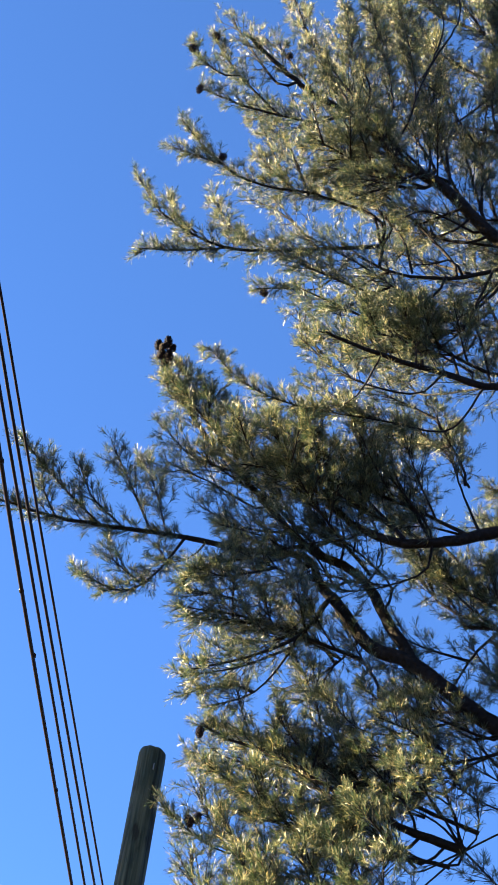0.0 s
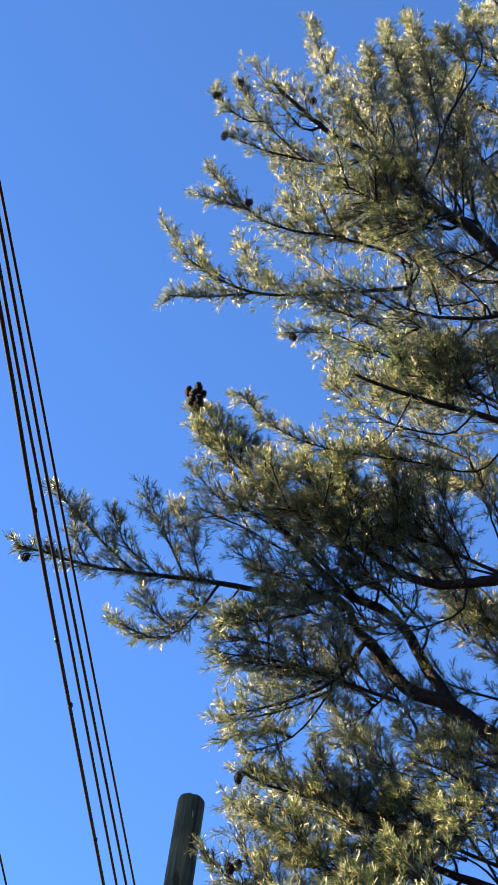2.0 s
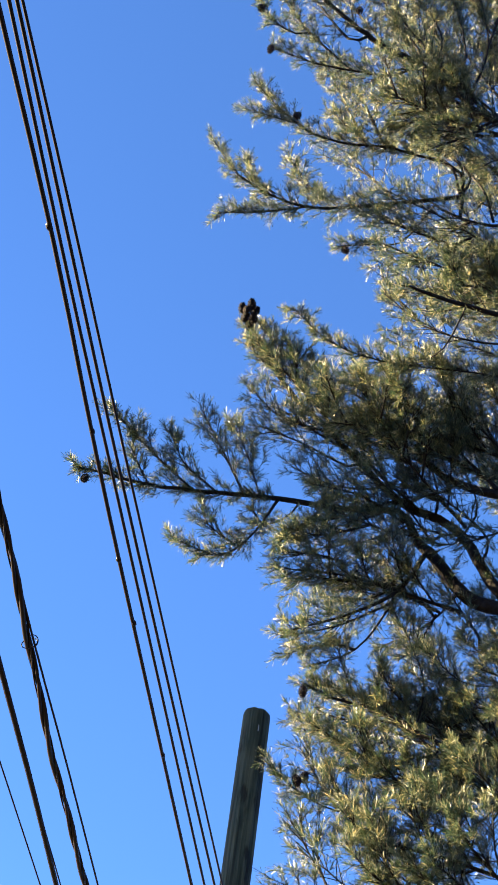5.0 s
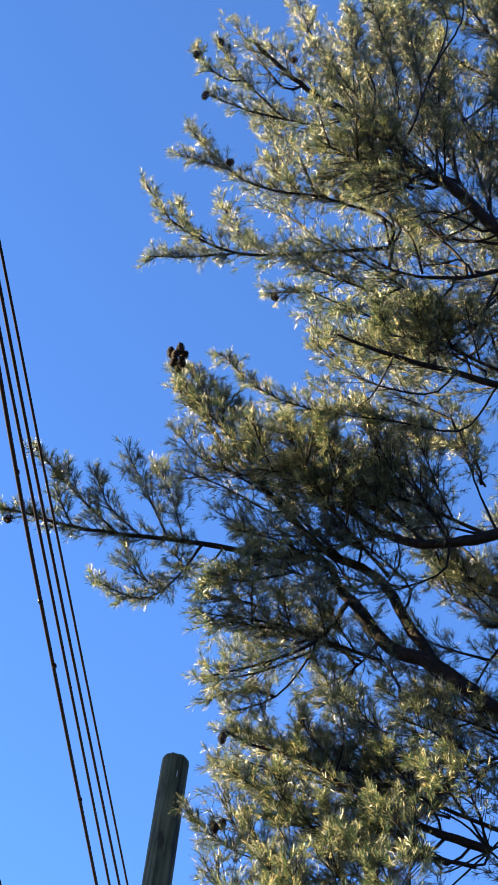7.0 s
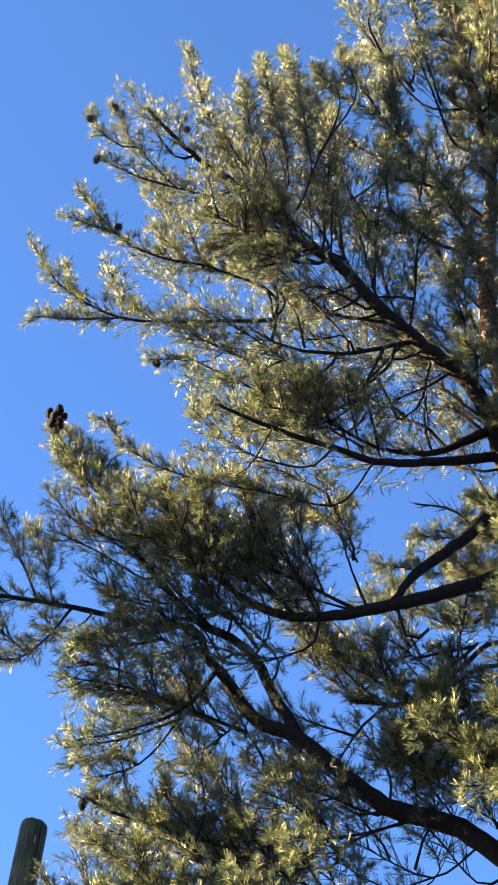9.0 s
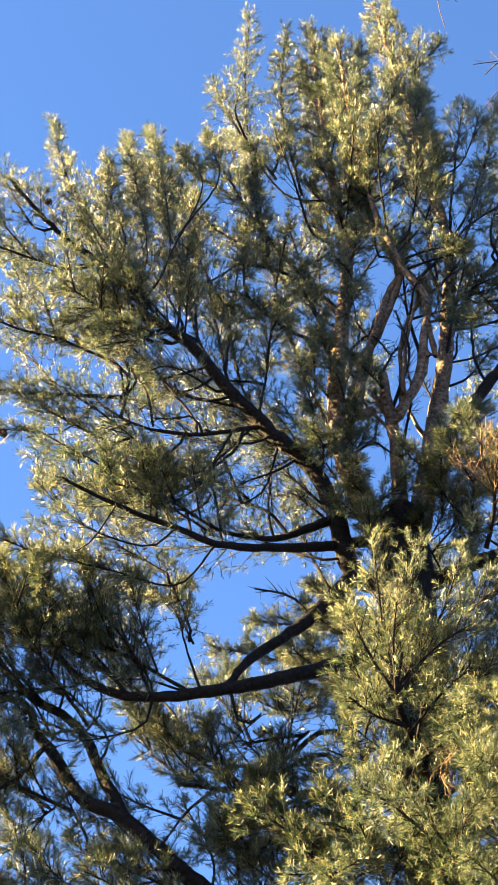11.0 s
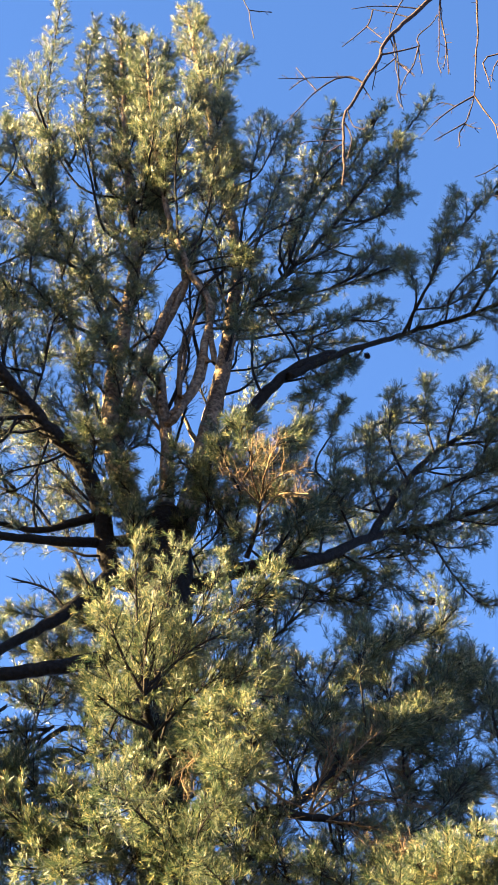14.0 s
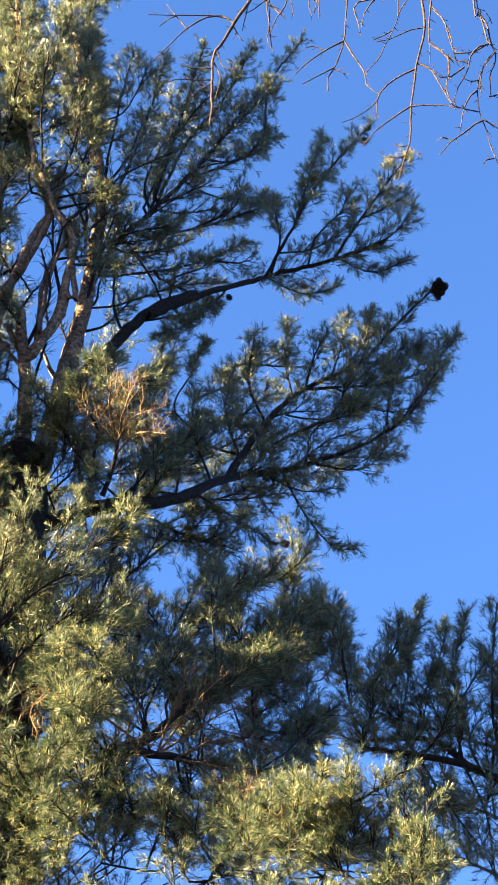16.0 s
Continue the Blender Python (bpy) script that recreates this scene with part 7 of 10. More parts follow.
grow(pine, "branch", [(2.10, 8.31, 7.46), (1.77, 7.82, 7.23), (1.59, 7.56, 7.22)], 0.011, 0.004, 0.22, 0.60, 0.9)
grow(pine, "branch", [(0.57, 9.98, 7.30), (0.93, 9.70, 7.66), (0.74, 9.52, 7.71)], 0.010, 0.005, 0.27, 0.72, 0.9)
grow(pine, "branch", [(2.10, 8.31, 7.46), (1.88, 7.82, 6.65), (1.81, 7.53, 6.72)], 0.008, 0.004, 0.21, 0.76, 0.9)
grow(pine, "branch", [(2.29, 7.31, 6.77), (2.31, 7.25, 6.96), (2.35, 7.20, 7.19)], 0.011, 0.004, 0.29, 0.51, 0.9)
grow(pine, "branch", [(1.56, 8.71, 7.62), (1.55, 8.67, 7.57), (1.67, 8.72, 7.86)], 0.009, 0.004, 0.29, 0.29, 0.9)
grow(pine, "branch", [(2.29, 7.31, 6.77), (2.02, 7.46, 6.84), (1.93, 7.52, 7.03)], 0.008, 0.004, 0.25, 0.64, 0.9)
grow(pine, "branch", [(0.56, 9.98, 8.03), (0.95, 9.73, 8.14), (0.83, 9.57, 8.25)], 0.010, 0.005, 0.36, 0.71, 0.9)
grow(pine, "branch", [(0.57, 9.98, 7.30), (0.53, 9.99, 7.68), (0.59, 9.59, 7.81), (0.58, 9.33, 7.90)], 0.010, 0.005, 0.24, 0.40, 0.9)
grow(pine, "branch", [(1.56, 8.71, 7.62), (1.12, 8.49, 7.09), (0.92, 8.44, 7.21)], 0.009, 0.004, 0.27, 0.67, 0.9)
grow(pine, "branch", [(2.10, 8.31, 7.46), (2.01, 7.70, 6.71), (2.02, 7.38, 6.67)], 0.008, 0.004, 0.29, 0.76, 0.9)
grow(pine, "branch", [(-1.41, 9.85, 7.01), (-1.46, 9.54, 7.12), (-1.45, 9.32, 7.25)], 0.013, 0.005, 0.26, 0.61, 0.9)
grow(pine, "branch", [(-2.48, 9.84, 7.62), (-2.73, 10.03, 8.07), (-2.81, 10.17, 8.41)], 0.013, 0.005, 0.32, 0.08, 0.9)
grow(pine, "branch", [(-1.07, 9.95, 7.70), (-0.55, 10.07, 8.14), (-0.66, 10.12, 8.48)], 0.010, 0.005, 0.35, 0.68, 0.9)
grow(pine, "branch", [(-1.78, 10.03, 7.71), (-1.99, 10.29, 8.25), (-2.09, 10.45, 8.62)], 0.014, 0.006, 0.30, 0.08, 0.9)
grow(pine, "branch", [(-1.87, 9.99, 6.95), (-2.08, 10.00, 6.96), (-2.24, 9.90, 7.35), (-2.28, 9.82, 7.62)], 0.010, 0.005, 0.28, 0.29, 0.9)
grow(pine, "branch", [(-1.07, 9.95, 7.70), (-0.82, 9.98, 7.44), (-0.97, 9.98, 7.60)], 0.010, 0.005, 0.28, 0.65, 0.9)
grow(pine, "branch", [(-1.07, 9.95, 7.70), (-1.15, 9.75, 7.91), (-1.22, 9.63, 8.06)], 0.014, 0.005, 0.37, 0.08, 0.9)
grow(pine, "branch", [(-2.46, 9.74, 6.83), (-2.45, 9.74, 7.01), (-2.66, 9.82, 7.39), (-2.70, 9.89, 7.68)], 0.013, 0.005, 0.36, 0.25, 0.9)
grow(pine, "branch", [(-1.60, 9.90, 6.96), (-1.67, 9.91, 7.15), (-1.85, 9.85, 7.53), (-1.98, 9.81, 7.78)], 0.013, 0.005, 0.29, 0.28, 0.9)
grow(pine, "branch", [(2.27, 7.44, 6.92), (2.07, 7.57, 6.93), (1.94, 7.50, 7.04), (1.88, 7.43, 7.12)], 0.008, 0.004, 0.18, 0.47, 1.0)
grow(pine, "branch", [(1.56, 8.71, 7.62), (1.70, 8.14, 7.00), (1.59, 7.41, 6.67)], 0.009, 0.004, 0.17, 0.73, 1.0)
grow(pine, "branch", [(2.10, 8.31, 7.46), (2.36, 7.60, 6.76), (2.41, 7.35, 6.69)], 0.008, 0.004, 0.16, 0.81, 1.0)
grow(pine, "branch", [(1.99, 7.46, 7.29), (2.04, 7.42, 7.28), (2.17, 7.35, 7.37), (2.26, 7.31, 7.43)], 0.011, 0.004, 0.15, 0.21, 1.0)
grow(pine, "branch", [(2.06, 8.70, 7.76), (1.77, 7.90, 7.41), (1.59, 7.46, 7.24)], 0.012, 0.004, 0.17, 0.62, 1.0)
grow(pine, "branch", [(2.10, 8.31, 7.46), (1.89, 7.56, 6.70), (1.79, 7.28, 6.63)], 0.008, 0.004, 0.18, 0.75, 1.0)
grow(pine, "branch", [(2.28, 7.32, 6.79), (2.26, 7.34, 7.00), (2.28, 7.34, 7.14)], 0.011, 0.004, 0.15, 0.08, 1.0)
grow(pine, "branch", [(1.95, 8.14, 7.61), (1.91, 7.64, 7.49), (1.88, 7.40, 7.44)], 0.011, 0.004, 0.18, 0.08, 1.0)
grow(pine, "branch", [(2.10, 8.31, 7.46), (2.12, 7.46, 6.80), (2.14, 7.21, 6.77)], 0.008, 0.004, 0.16, 0.71, 1.0)
grow(pine, "branch", [(2.10, 8.31, 7.46), (1.83, 7.94, 7.17), (1.77, 7.67, 7.12)], 0.008, 0.004, 0.16, 0.70, 1.0)
grow(pine, "branch", [(2.26, 7.80, 7.25), (2.25, 7.80, 7.31), (2.05, 7.55, 7.27), (2.00, 7.38, 7.30)], 0.011, 0.004, 0.20, 0.21, 1.0)
grow(pine, "branch", [(2.09, 8.19, 7.43), (2.07, 8.21, 7.50), (1.86, 7.63, 7.25), (1.72, 7.36, 7.15)], 0.011, 0.004, 0.20, 0.19, 1.0)
grow(pine, "branch", [(2.29, 7.31, 6.77), (2.14, 7.46, 7.02), (2.16, 7.50, 7.22)], 0.008, 0.004, 0.20, 0.64, 1.0)
grow(pine, "branch", [(2.10, 8.31, 7.46), (2.36, 8.12, 7.16), (2.35, 7.50, 6.93), (2.39, 7.27, 6.89)], 0.008, 0.004, 0.17, 0.50, 1.0)
grow(pine, "branch", [(1.24, 9.07, 8.83), (1.05, 8.97, 8.86), (0.79, 8.34, 8.35), (0.66, 7.97, 8.10)], 0.010, 0.005, 0.22, 0.22, 1.0)
grow(pine, "branch", [(0.39, 9.99, 10.26), (0.26, 9.91, 10.48), (0.22, 9.85, 10.62)], 0.016, 0.006, 0.27, 0.08, 1.0)
grow(pine, "branch", [(0.51, 9.99, 8.53), (0.39, 9.83, 8.69), (0.41, 9.73, 8.80)], 0.014, 0.005, 0.24, 0.08, 1.0)
grow(pine, "branch", [(0.91, 8.85, 9.40), (0.92, 8.80, 9.57), (0.97, 8.78, 9.71)], 0.014, 0.005, 0.18, 0.08, 1.0)
grow(pine, "branch", [(1.10, 9.36, 8.10), (1.11, 9.37, 8.25), (1.12, 9.18, 8.42), (1.08, 9.03, 8.50)], 0.013, 0.005, 0.21, 0.32, 1.0)
grow(pine, "branch", [(0.35, 9.99, 9.40), (0.35, 9.99, 9.49), (0.35, 9.95, 9.71), (0.36, 9.92, 9.86)], 0.015, 0.006, 0.18, 0.26, 1.0)
grow(pine, "branch", [(0.49, 9.99, 8.78), (0.64, 9.98, 8.97), (0.67, 9.41, 8.80), (0.69, 9.02, 8.67)], 0.014, 0.005, 0.17, 0.26, 1.0)
grow(pine, "branch", [(0.41, 9.99, 9.89), (0.52, 9.99, 10.05), (0.52, 9.66, 10.10), (0.48, 9.46, 10.12)], 0.015, 0.006, 0.27, 0.32, 1.0)
grow(pine, "branch", [(0.05, 10.04, 9.43), (-0.16, 9.77, 9.33), (-0.29, 9.59, 9.26)], 0.015, 0.005, 0.26, 0.08, 1.0)
grow(pine, "branch", [(0.96, 9.06, 8.49), (0.88, 9.05, 8.55), (0.72, 8.49, 8.35), (0.62, 8.11, 8.21)], 0.013, 0.005, 0.18, 0.18, 1.0)
grow(pine, "branch", [(0.23, 10.01, 9.41), (0.33, 9.80, 9.54), (0.39, 9.66, 9.64)], 0.015, 0.006, 0.18, 0.08, 1.0)
grow(pine, "branch", [(0.11, 10.03, 9.43), (0.07, 10.03, 9.66), (-0.03, 9.91, 9.87), (-0.08, 9.84, 10.02)], 0.015, 0.006, 0.21, 0.40, 1.0)
grow(pine, "branch", [(0.86, 9.84, 9.65), (0.74, 9.28, 9.52), (0.70, 8.90, 9.42)], 0.015, 0.005, 0.22, 0.08, 1.0)
grow(pine, "branch", [(0.31, 9.15, 9.29), (0.19, 9.15, 9.32), (0.13, 9.02, 9.49), (0.10, 8.94, 9.61)], 0.014, 0.005, 0.23, 0.30, 1.0)
grow(pine, "branch", [(0.72, 9.90, 9.52), (0.57, 9.66, 9.51), (0.54, 9.49, 9.55)], 0.015, 0.005, 0.22, 0.08, 1.0)
grow(pine, "branch", [(0.17, 10.02, 9.42), (0.08, 9.68, 9.32), (0.05, 9.46, 9.32)], 0.015, 0.005, 0.25, 0.65, 1.0)
grow(pine, "branch", [(1.96, 9.54, 9.61), (2.38, 10.25, 10.61), (2.75, 10.71, 11.18)], 0.014, 0.006, 0.20, 0.08, 1.0)
grow(pine, "branch", [(1.04, 9.80, 9.87), (1.13, 10.20, 10.69), (1.27, 10.51, 11.28)], 0.015, 0.006, 0.24, 0.08, 1.0)
grow(pine, "branch", [(1.49, 9.06, 8.46), (1.47, 9.29, 8.99), (1.46, 9.45, 9.34)], 0.013, 0.005, 0.26, 0.08, 1.0)
grow(pine, "branch", [(1.56, 10.06, 10.43), (1.59, 10.09, 10.53), (1.89, 10.58, 11.22), (2.14, 10.94, 11.70)], 0.015, 0.006, 0.24, 0.15, 1.0)
grow(pine, "branch", [(1.91, 9.22, 8.78), (1.95, 9.25, 8.86), (2.04, 9.87, 9.64), (2.10, 10.28, 10.20)], 0.013, 0.005, 0.22, 0.11, 1.0)
grow(pine, "branch", [(1.24, 9.07, 8.83), (1.20, 9.04, 8.98), (1.34, 9.22, 9.52), (1.51, 9.41, 9.90)], 0.013, 0.005, 0.28, 0.25, 1.0)
grow(pine, "branch", [(1.91, 9.22, 8.78), (2.16, 9.36, 9.03), (2.45, 9.81, 9.62), (2.61, 10.08, 10.03)], 0.010, 0.005, 0.25, 0.25, 1.0)
grow(pine, "branch", [(1.41, 9.13, 9.10), (1.53, 9.21, 9.14), (1.84, 9.69, 9.92), (2.09, 10.04, 10.46)], 0.013, 0.005, 0.27, 0.16, 1.0)
grow(pine, "branch", [(2.06, 9.58, 9.96), (2.37, 10.05, 10.81), (2.60, 10.33, 11.39)], 0.014, 0.006, 0.31, 0.08, 1.0)
grow(pine, "branch", [(-1.83, 9.25, 12.41), (-1.92, 9.25, 12.78), (-2.33, 9.60, 13.50), (-2.63, 9.81, 13.93)], 0.017, 0.007, 0.29, 0.28, 0.9)
grow(pine, "branch", [(-1.45, 9.33, 14.28), (-1.62, 9.59, 15.41), (-1.89, 9.79, 16.07)], 0.018, 0.008, 0.35, 0.08, 0.9)
grow(pine, "branch", [(-2.36, 8.66, 13.55), (-2.67, 8.82, 14.27), (-2.90, 8.89, 14.66)], 0.017, 0.007, 0.38, 0.08, 0.9)
grow(pine, "branch", [(-1.02, 9.29, 12.53), (-1.22, 9.30, 12.46), (-1.57, 9.50, 12.82), (-1.81, 9.65, 13.06)], 0.017, 0.007, 0.34, 0.29, 0.9)
grow(pine, "branch", [(-1.14, 9.56, 14.55), (-1.38, 9.58, 14.29), (-1.77, 9.73, 14.26), (-1.99, 9.82, 14.16)], 0.014, 0.007, 0.35, 0.42, 0.9)
grow(pine, "branch", [(-1.75, 9.20, 13.90), (-1.84, 9.21, 13.90), (-2.30, 9.42, 14.39), (-2.62, 9.53, 14.57)], 0.018, 0.007, 0.31, 0.16, 0.9)
grow(pine, "branch", [(-2.09, 9.91, 12.64), (-2.33, 9.78, 12.83), (-2.51, 9.67, 12.88)], 0.017, 0.006, 0.38, 0.08, 0.9)
grow(pine, "branch", [(-2.39, 9.09, 12.86), (-2.68, 9.26, 13.77), (-2.90, 9.35, 14.29)], 0.017, 0.007, 0.32, 0.08, 0.9)
grow(pine, "branch", [(-2.27, 9.12, 12.27), (-2.60, 9.18, 12.76), (-2.85, 9.18, 12.94)], 0.016, 0.006, 0.37, 0.08, 0.9)
grow(pine, "branch", [(-1.34, 9.17, 11.25), (-1.73, 9.62, 12.05), (-2.00, 9.92, 12.37)], 0.016, 0.006, 0.35, 0.08, 0.9)
grow(pine, "branch", [(-2.10, 8.91, 11.71), (-2.40, 8.98, 12.03), (-2.61, 9.00, 12.19)], 0.016, 0.006, 0.27, 0.08, 0.9)
grow(pine, "branch", [(-1.68, 8.95, 10.95), (-1.82, 8.96, 10.57), (-2.11, 9.28, 10.74), (-2.33, 9.49, 10.93)], 0.011, 0.006, 0.26, 0.43, 0.9)
grow(pine, "branch", [(-1.16, 9.21, 12.66), (-1.30, 9.23, 12.52), (-1.63, 9.55, 12.76), (-1.81, 9.76, 12.82)], 0.017, 0.006, 0.33, 0.30, 0.9)
grow(pine, "branch", [(-1.30, 9.35, 10.61), (-1.32, 9.35, 10.69), (-1.57, 9.36, 10.87), (-1.75, 9.37, 11.00)], 0.015, 0.006, 0.32, 0.21, 0.9)
grow(pine, "branch", [(-2.06, 9.10, 11.03), (-2.29, 9.21, 11.45), (-2.40, 9.28, 11.78)], 0.015, 0.006, 0.32, 0.60, 0.9)
grow(pine, "branch", [(-1.95, 10.00, 9.17), (-2.22, 10.06, 9.37), (-2.42, 10.09, 9.42)], 0.015, 0.006, 0.30, 0.08, 0.9)
grow(pine, "branch", [(-1.10, 9.94, 7.71), (-1.17, 9.95, 8.02), (-1.55, 10.09, 8.26), (-1.81, 10.20, 8.48)], 0.010, 0.005, 0.33, 0.36, 0.9)
grow(pine, "branch", [(-1.86, 9.91, 8.08), (-1.98, 9.92, 8.00), (-2.39, 10.18, 8.34), (-2.63, 10.35, 8.66)], 0.014, 0.005, 0.33, 0.21, 0.9)
grow(pine, "branch", [(-1.10, 9.90, 8.73), (-1.18, 9.90, 8.71), (-1.52, 10.10, 9.15), (-1.77, 10.23, 9.48)], 0.014, 0.006, 0.27, 0.17, 0.9)
grow(pine, "branch", [(-1.66, 9.89, 8.26), (-1.97, 10.26, 8.87), (-2.15, 10.51, 9.30)], 0.014, 0.006, 0.34, 0.08, 0.9)
grow(pine, "branch", [(-1.64, 9.79, 8.71), (-1.64, 9.80, 8.79), (-1.86, 10.00, 9.27), (-2.01, 10.15, 9.63)], 0.014, 0.006, 0.25, 0.16, 0.9)
grow(pine, "branch", [(0.57, 9.79, 11.86), (0.54, 9.45, 11.89), (0.53, 9.23, 11.90)], 0.017, 0.006, 0.21, 0.08, 0.9)
grow(pine, "branch", [(1.18, 9.85, 11.58), (1.28, 9.68, 11.68), (1.35, 9.58, 11.73)], 0.016, 0.006, 0.17, 0.08, 0.9)
grow(pine, "branch", [(1.04, 9.71, 12.24), (1.02, 9.71, 12.46), (1.17, 9.70, 12.75), (1.31, 9.73, 12.97)], 0.017, 0.006, 0.19, 0.38, 0.9)
grow(pine, "branch", [(0.80, 9.89, 11.46), (0.77, 9.44, 11.26), (0.77, 9.14, 11.14)], 0.016, 0.006, 0.16, 0.08, 0.9)
grow(pine, "branch", [(0.52, 10.04, 13.06), (0.72, 9.59, 12.69), (0.81, 9.28, 12.45)], 0.018, 0.006, 0.21, 0.08, 0.9)
grow(pine, "branch", [(0.70, 9.63, 11.82), (0.79, 9.63, 11.88), (0.93, 9.06, 11.42), (1.03, 8.74, 11.13)], 0.017, 0.006, 0.16, 0.15, 0.9)
grow(pine, "branch", [(0.05, 9.83, 12.66), (0.07, 9.99, 13.08), (0.10, 10.09, 13.34)], 0.017, 0.007, 0.16, 0.08, 0.0)
grow(pine, "branch", [(0.78, 10.13, 15.76), (0.60, 10.11, 15.99), (0.46, 10.09, 16.02)], 0.021, 0.008, 0.19, 0.08, 0.0)
grow(pine, "branch", [(0.01, 9.83, 13.89), (-0.13, 9.83, 14.15), (-0.17, 9.75, 14.34), (-0.21, 9.69, 14.47)], 0.019, 0.007, 0.17, 0.50, 0.0)
grow(pine, "branch", [(0.60, 10.08, 13.96), (0.70, 10.07, 14.05), (0.71, 10.11, 14.35), (0.75, 10.14, 14.55)], 0.019, 0.007, 0.13, 0.28, 0.0)
grow(pine, "branch", [(0.76, 10.11, 13.08), (0.74, 10.31, 13.51), (0.69, 10.45, 13.82)], 0.018, 0.007, 0.14, 0.08, 0.0)
grow(pine, "branch", [(0.13, 9.72, 14.92), (0.02, 9.72, 14.95), (-0.03, 9.44, 14.92), (-0.14, 9.25, 14.82)], 0.019, 0.007, 0.18, 0.25, 0.0)
grow(pine, "branch", [(0.09, 9.70, 13.34), (0.17, 9.83, 13.76), (0.24, 9.91, 13.97)], 0.018, 0.007, 0.16, 0.08, 0.0)
grow(pine, "branch", [(0.31, 9.78, 14.20), (0.32, 9.48, 14.15), (0.37, 9.28, 14.08)], 0.019, 0.007, 0.15, 0.08, 0.0)
grow(pine, "branch", [(0.77, 10.12, 14.77), (0.88, 10.19, 15.26), (0.94, 10.24, 15.57)], 0.020, 0.008, 0.16, 0.08, 0.0)
grow(pine, "branch", [(0.55, 10.06, 13.38), (0.46, 10.27, 13.88), (0.44, 10.40, 14.19)], 0.018, 0.007, 0.18, 0.08, 0.0)
grow(pine, "branch", [(0.19, 9.74, 14.73), (0.23, 9.66, 14.93), (0.28, 9.60, 15.03)], 0.019, 0.007, 0.14, 0.08, 0.0)
grow(pine, "branch", [(-0.10, 9.89, 13.37), (-0.18, 9.80, 13.60), (-0.15, 9.75, 13.73)], 0.018, 0.007, 0.18, 0.08, 0.0)
grow(pine, "branch", [(-0.21, 9.82, 11.81), (-0.11, 9.82, 12.01), (-0.10, 9.44, 11.85), (-0.07, 9.19, 11.73)], 0.017, 0.006, 0.20, 0.30, 1.0)
grow(pine, "branch", [(0.59, 9.97, 11.39), (0.48, 9.98, 11.72), (0.40, 9.82, 11.79), (0.41, 9.72, 11.85)], 0.012, 0.006, 0.16, 0.57, 1.0)
grow(pine, "branch", [(0.59, 9.70, 12.13), (0.35, 9.29, 11.87), (0.24, 9.01, 11.72)], 0.017, 0.006, 0.18, 0.08, 1.0)
grow(pine, "branch", [(0.04, 10.00, 11.38), (0.07, 10.00, 11.62), (0.07, 9.84, 11.77), (0.08, 9.73, 11.86)], 0.016, 0.006, 0.15, 0.44, 1.0)
grow(pine, "branch", [(0.03, 9.98, 12.05), (0.21, 9.75, 12.06), (0.29, 9.60, 12.08)], 0.017, 0.006, 0.18, 0.08, 1.0)
grow(pine, "branch", [(0.09, 9.99, 11.80), (-0.11, 9.60, 11.67), (-0.24, 9.34, 11.51)], 0.017, 0.006, 0.20, 0.08, 1.0)
grow(pine, "branch", [(-1.22, 9.34, 12.15), (-1.30, 9.34, 12.32), (-1.46, 9.26, 12.19), (-1.58, 9.21, 12.14)], 0.017, 0.006, 0.18, 0.35, 0.0)
grow(pine, "branch", [(-0.27, 9.82, 11.76), (-0.35, 9.82, 11.86), (-0.56, 10.17, 12.41), (-0.73, 10.40, 12.62)], 0.017, 0.007, 0.17, 0.17, 0.0)
grow(pine, "branch", [(-0.61, 9.53, 12.26), (-0.69, 9.53, 12.24), (-0.87, 9.54, 12.44), (-0.98, 9.56, 12.60)], 0.017, 0.006, 0.17, 0.23, 0.0)
grow(pine, "branch", [(-1.83, 9.25, 12.41), (-1.76, 9.25, 12.60), (-1.91, 9.36, 12.98), (-2.04, 9.43, 13.17)], 0.017, 0.006, 0.15, 0.34, 0.0)
grow(pine, "branch", [(-1.05, 9.89, 12.36), (-1.18, 9.63, 11.93), (-1.26, 9.45, 11.69)], 0.017, 0.006, 0.17, 0.08, 0.0)
grow(pine, "branch", [(-1.64, 9.70, 12.36), (-1.92, 9.93, 12.60), (-2.09, 10.07, 12.72)], 0.017, 0.007, 0.17, 0.08, 0.0)
grow(pine, "branch", [(-0.21, 9.95, 12.91), (-0.43, 9.94, 12.76), (-0.60, 9.96, 12.58), (-0.72, 9.96, 12.48)], 0.018, 0.007, 0.17, 0.45, 0.0)
grow(pine, "branch", [(-0.51, 9.59, 12.20), (-0.66, 9.58, 12.03), (-0.85, 9.51, 11.84), (-0.97, 9.48, 11.69)], 0.017, 0.006, 0.17, 0.37, 0.0)
grow(pine, "branch", [(0.57, 9.98, 7.30), (0.77, 10.16, 8.16), (0.78, 10.28, 8.62)], 0.010, 0.006, 0.34, 0.68, 1.0)
grow(pine, "branch", [(1.56, 8.71, 7.62), (1.87, 9.20, 8.14), (1.90, 9.41, 8.67)], 0.009, 0.005, 0.30, 0.53, 1.0)
grow(pine, "branch", [(0.57, 9.98, 7.30), (1.40, 10.14, 7.68), (1.77, 10.56, 8.30), (1.87, 10.76, 8.76)], 0.010, 0.005, 0.33, 0.51, 1.0)
grow(pine, "branch", [(0.56, 9.98, 8.03), (1.29, 10.28, 8.82), (1.32, 10.44, 9.23)], 0.010, 0.006, 0.30, 0.73, 1.0)
grow(pine, "branch", [(0.56, 9.98, 8.03), (0.49, 10.17, 8.60), (0.41, 10.30, 8.96)], 0.014, 0.006, 0.36, 0.64, 1.0)
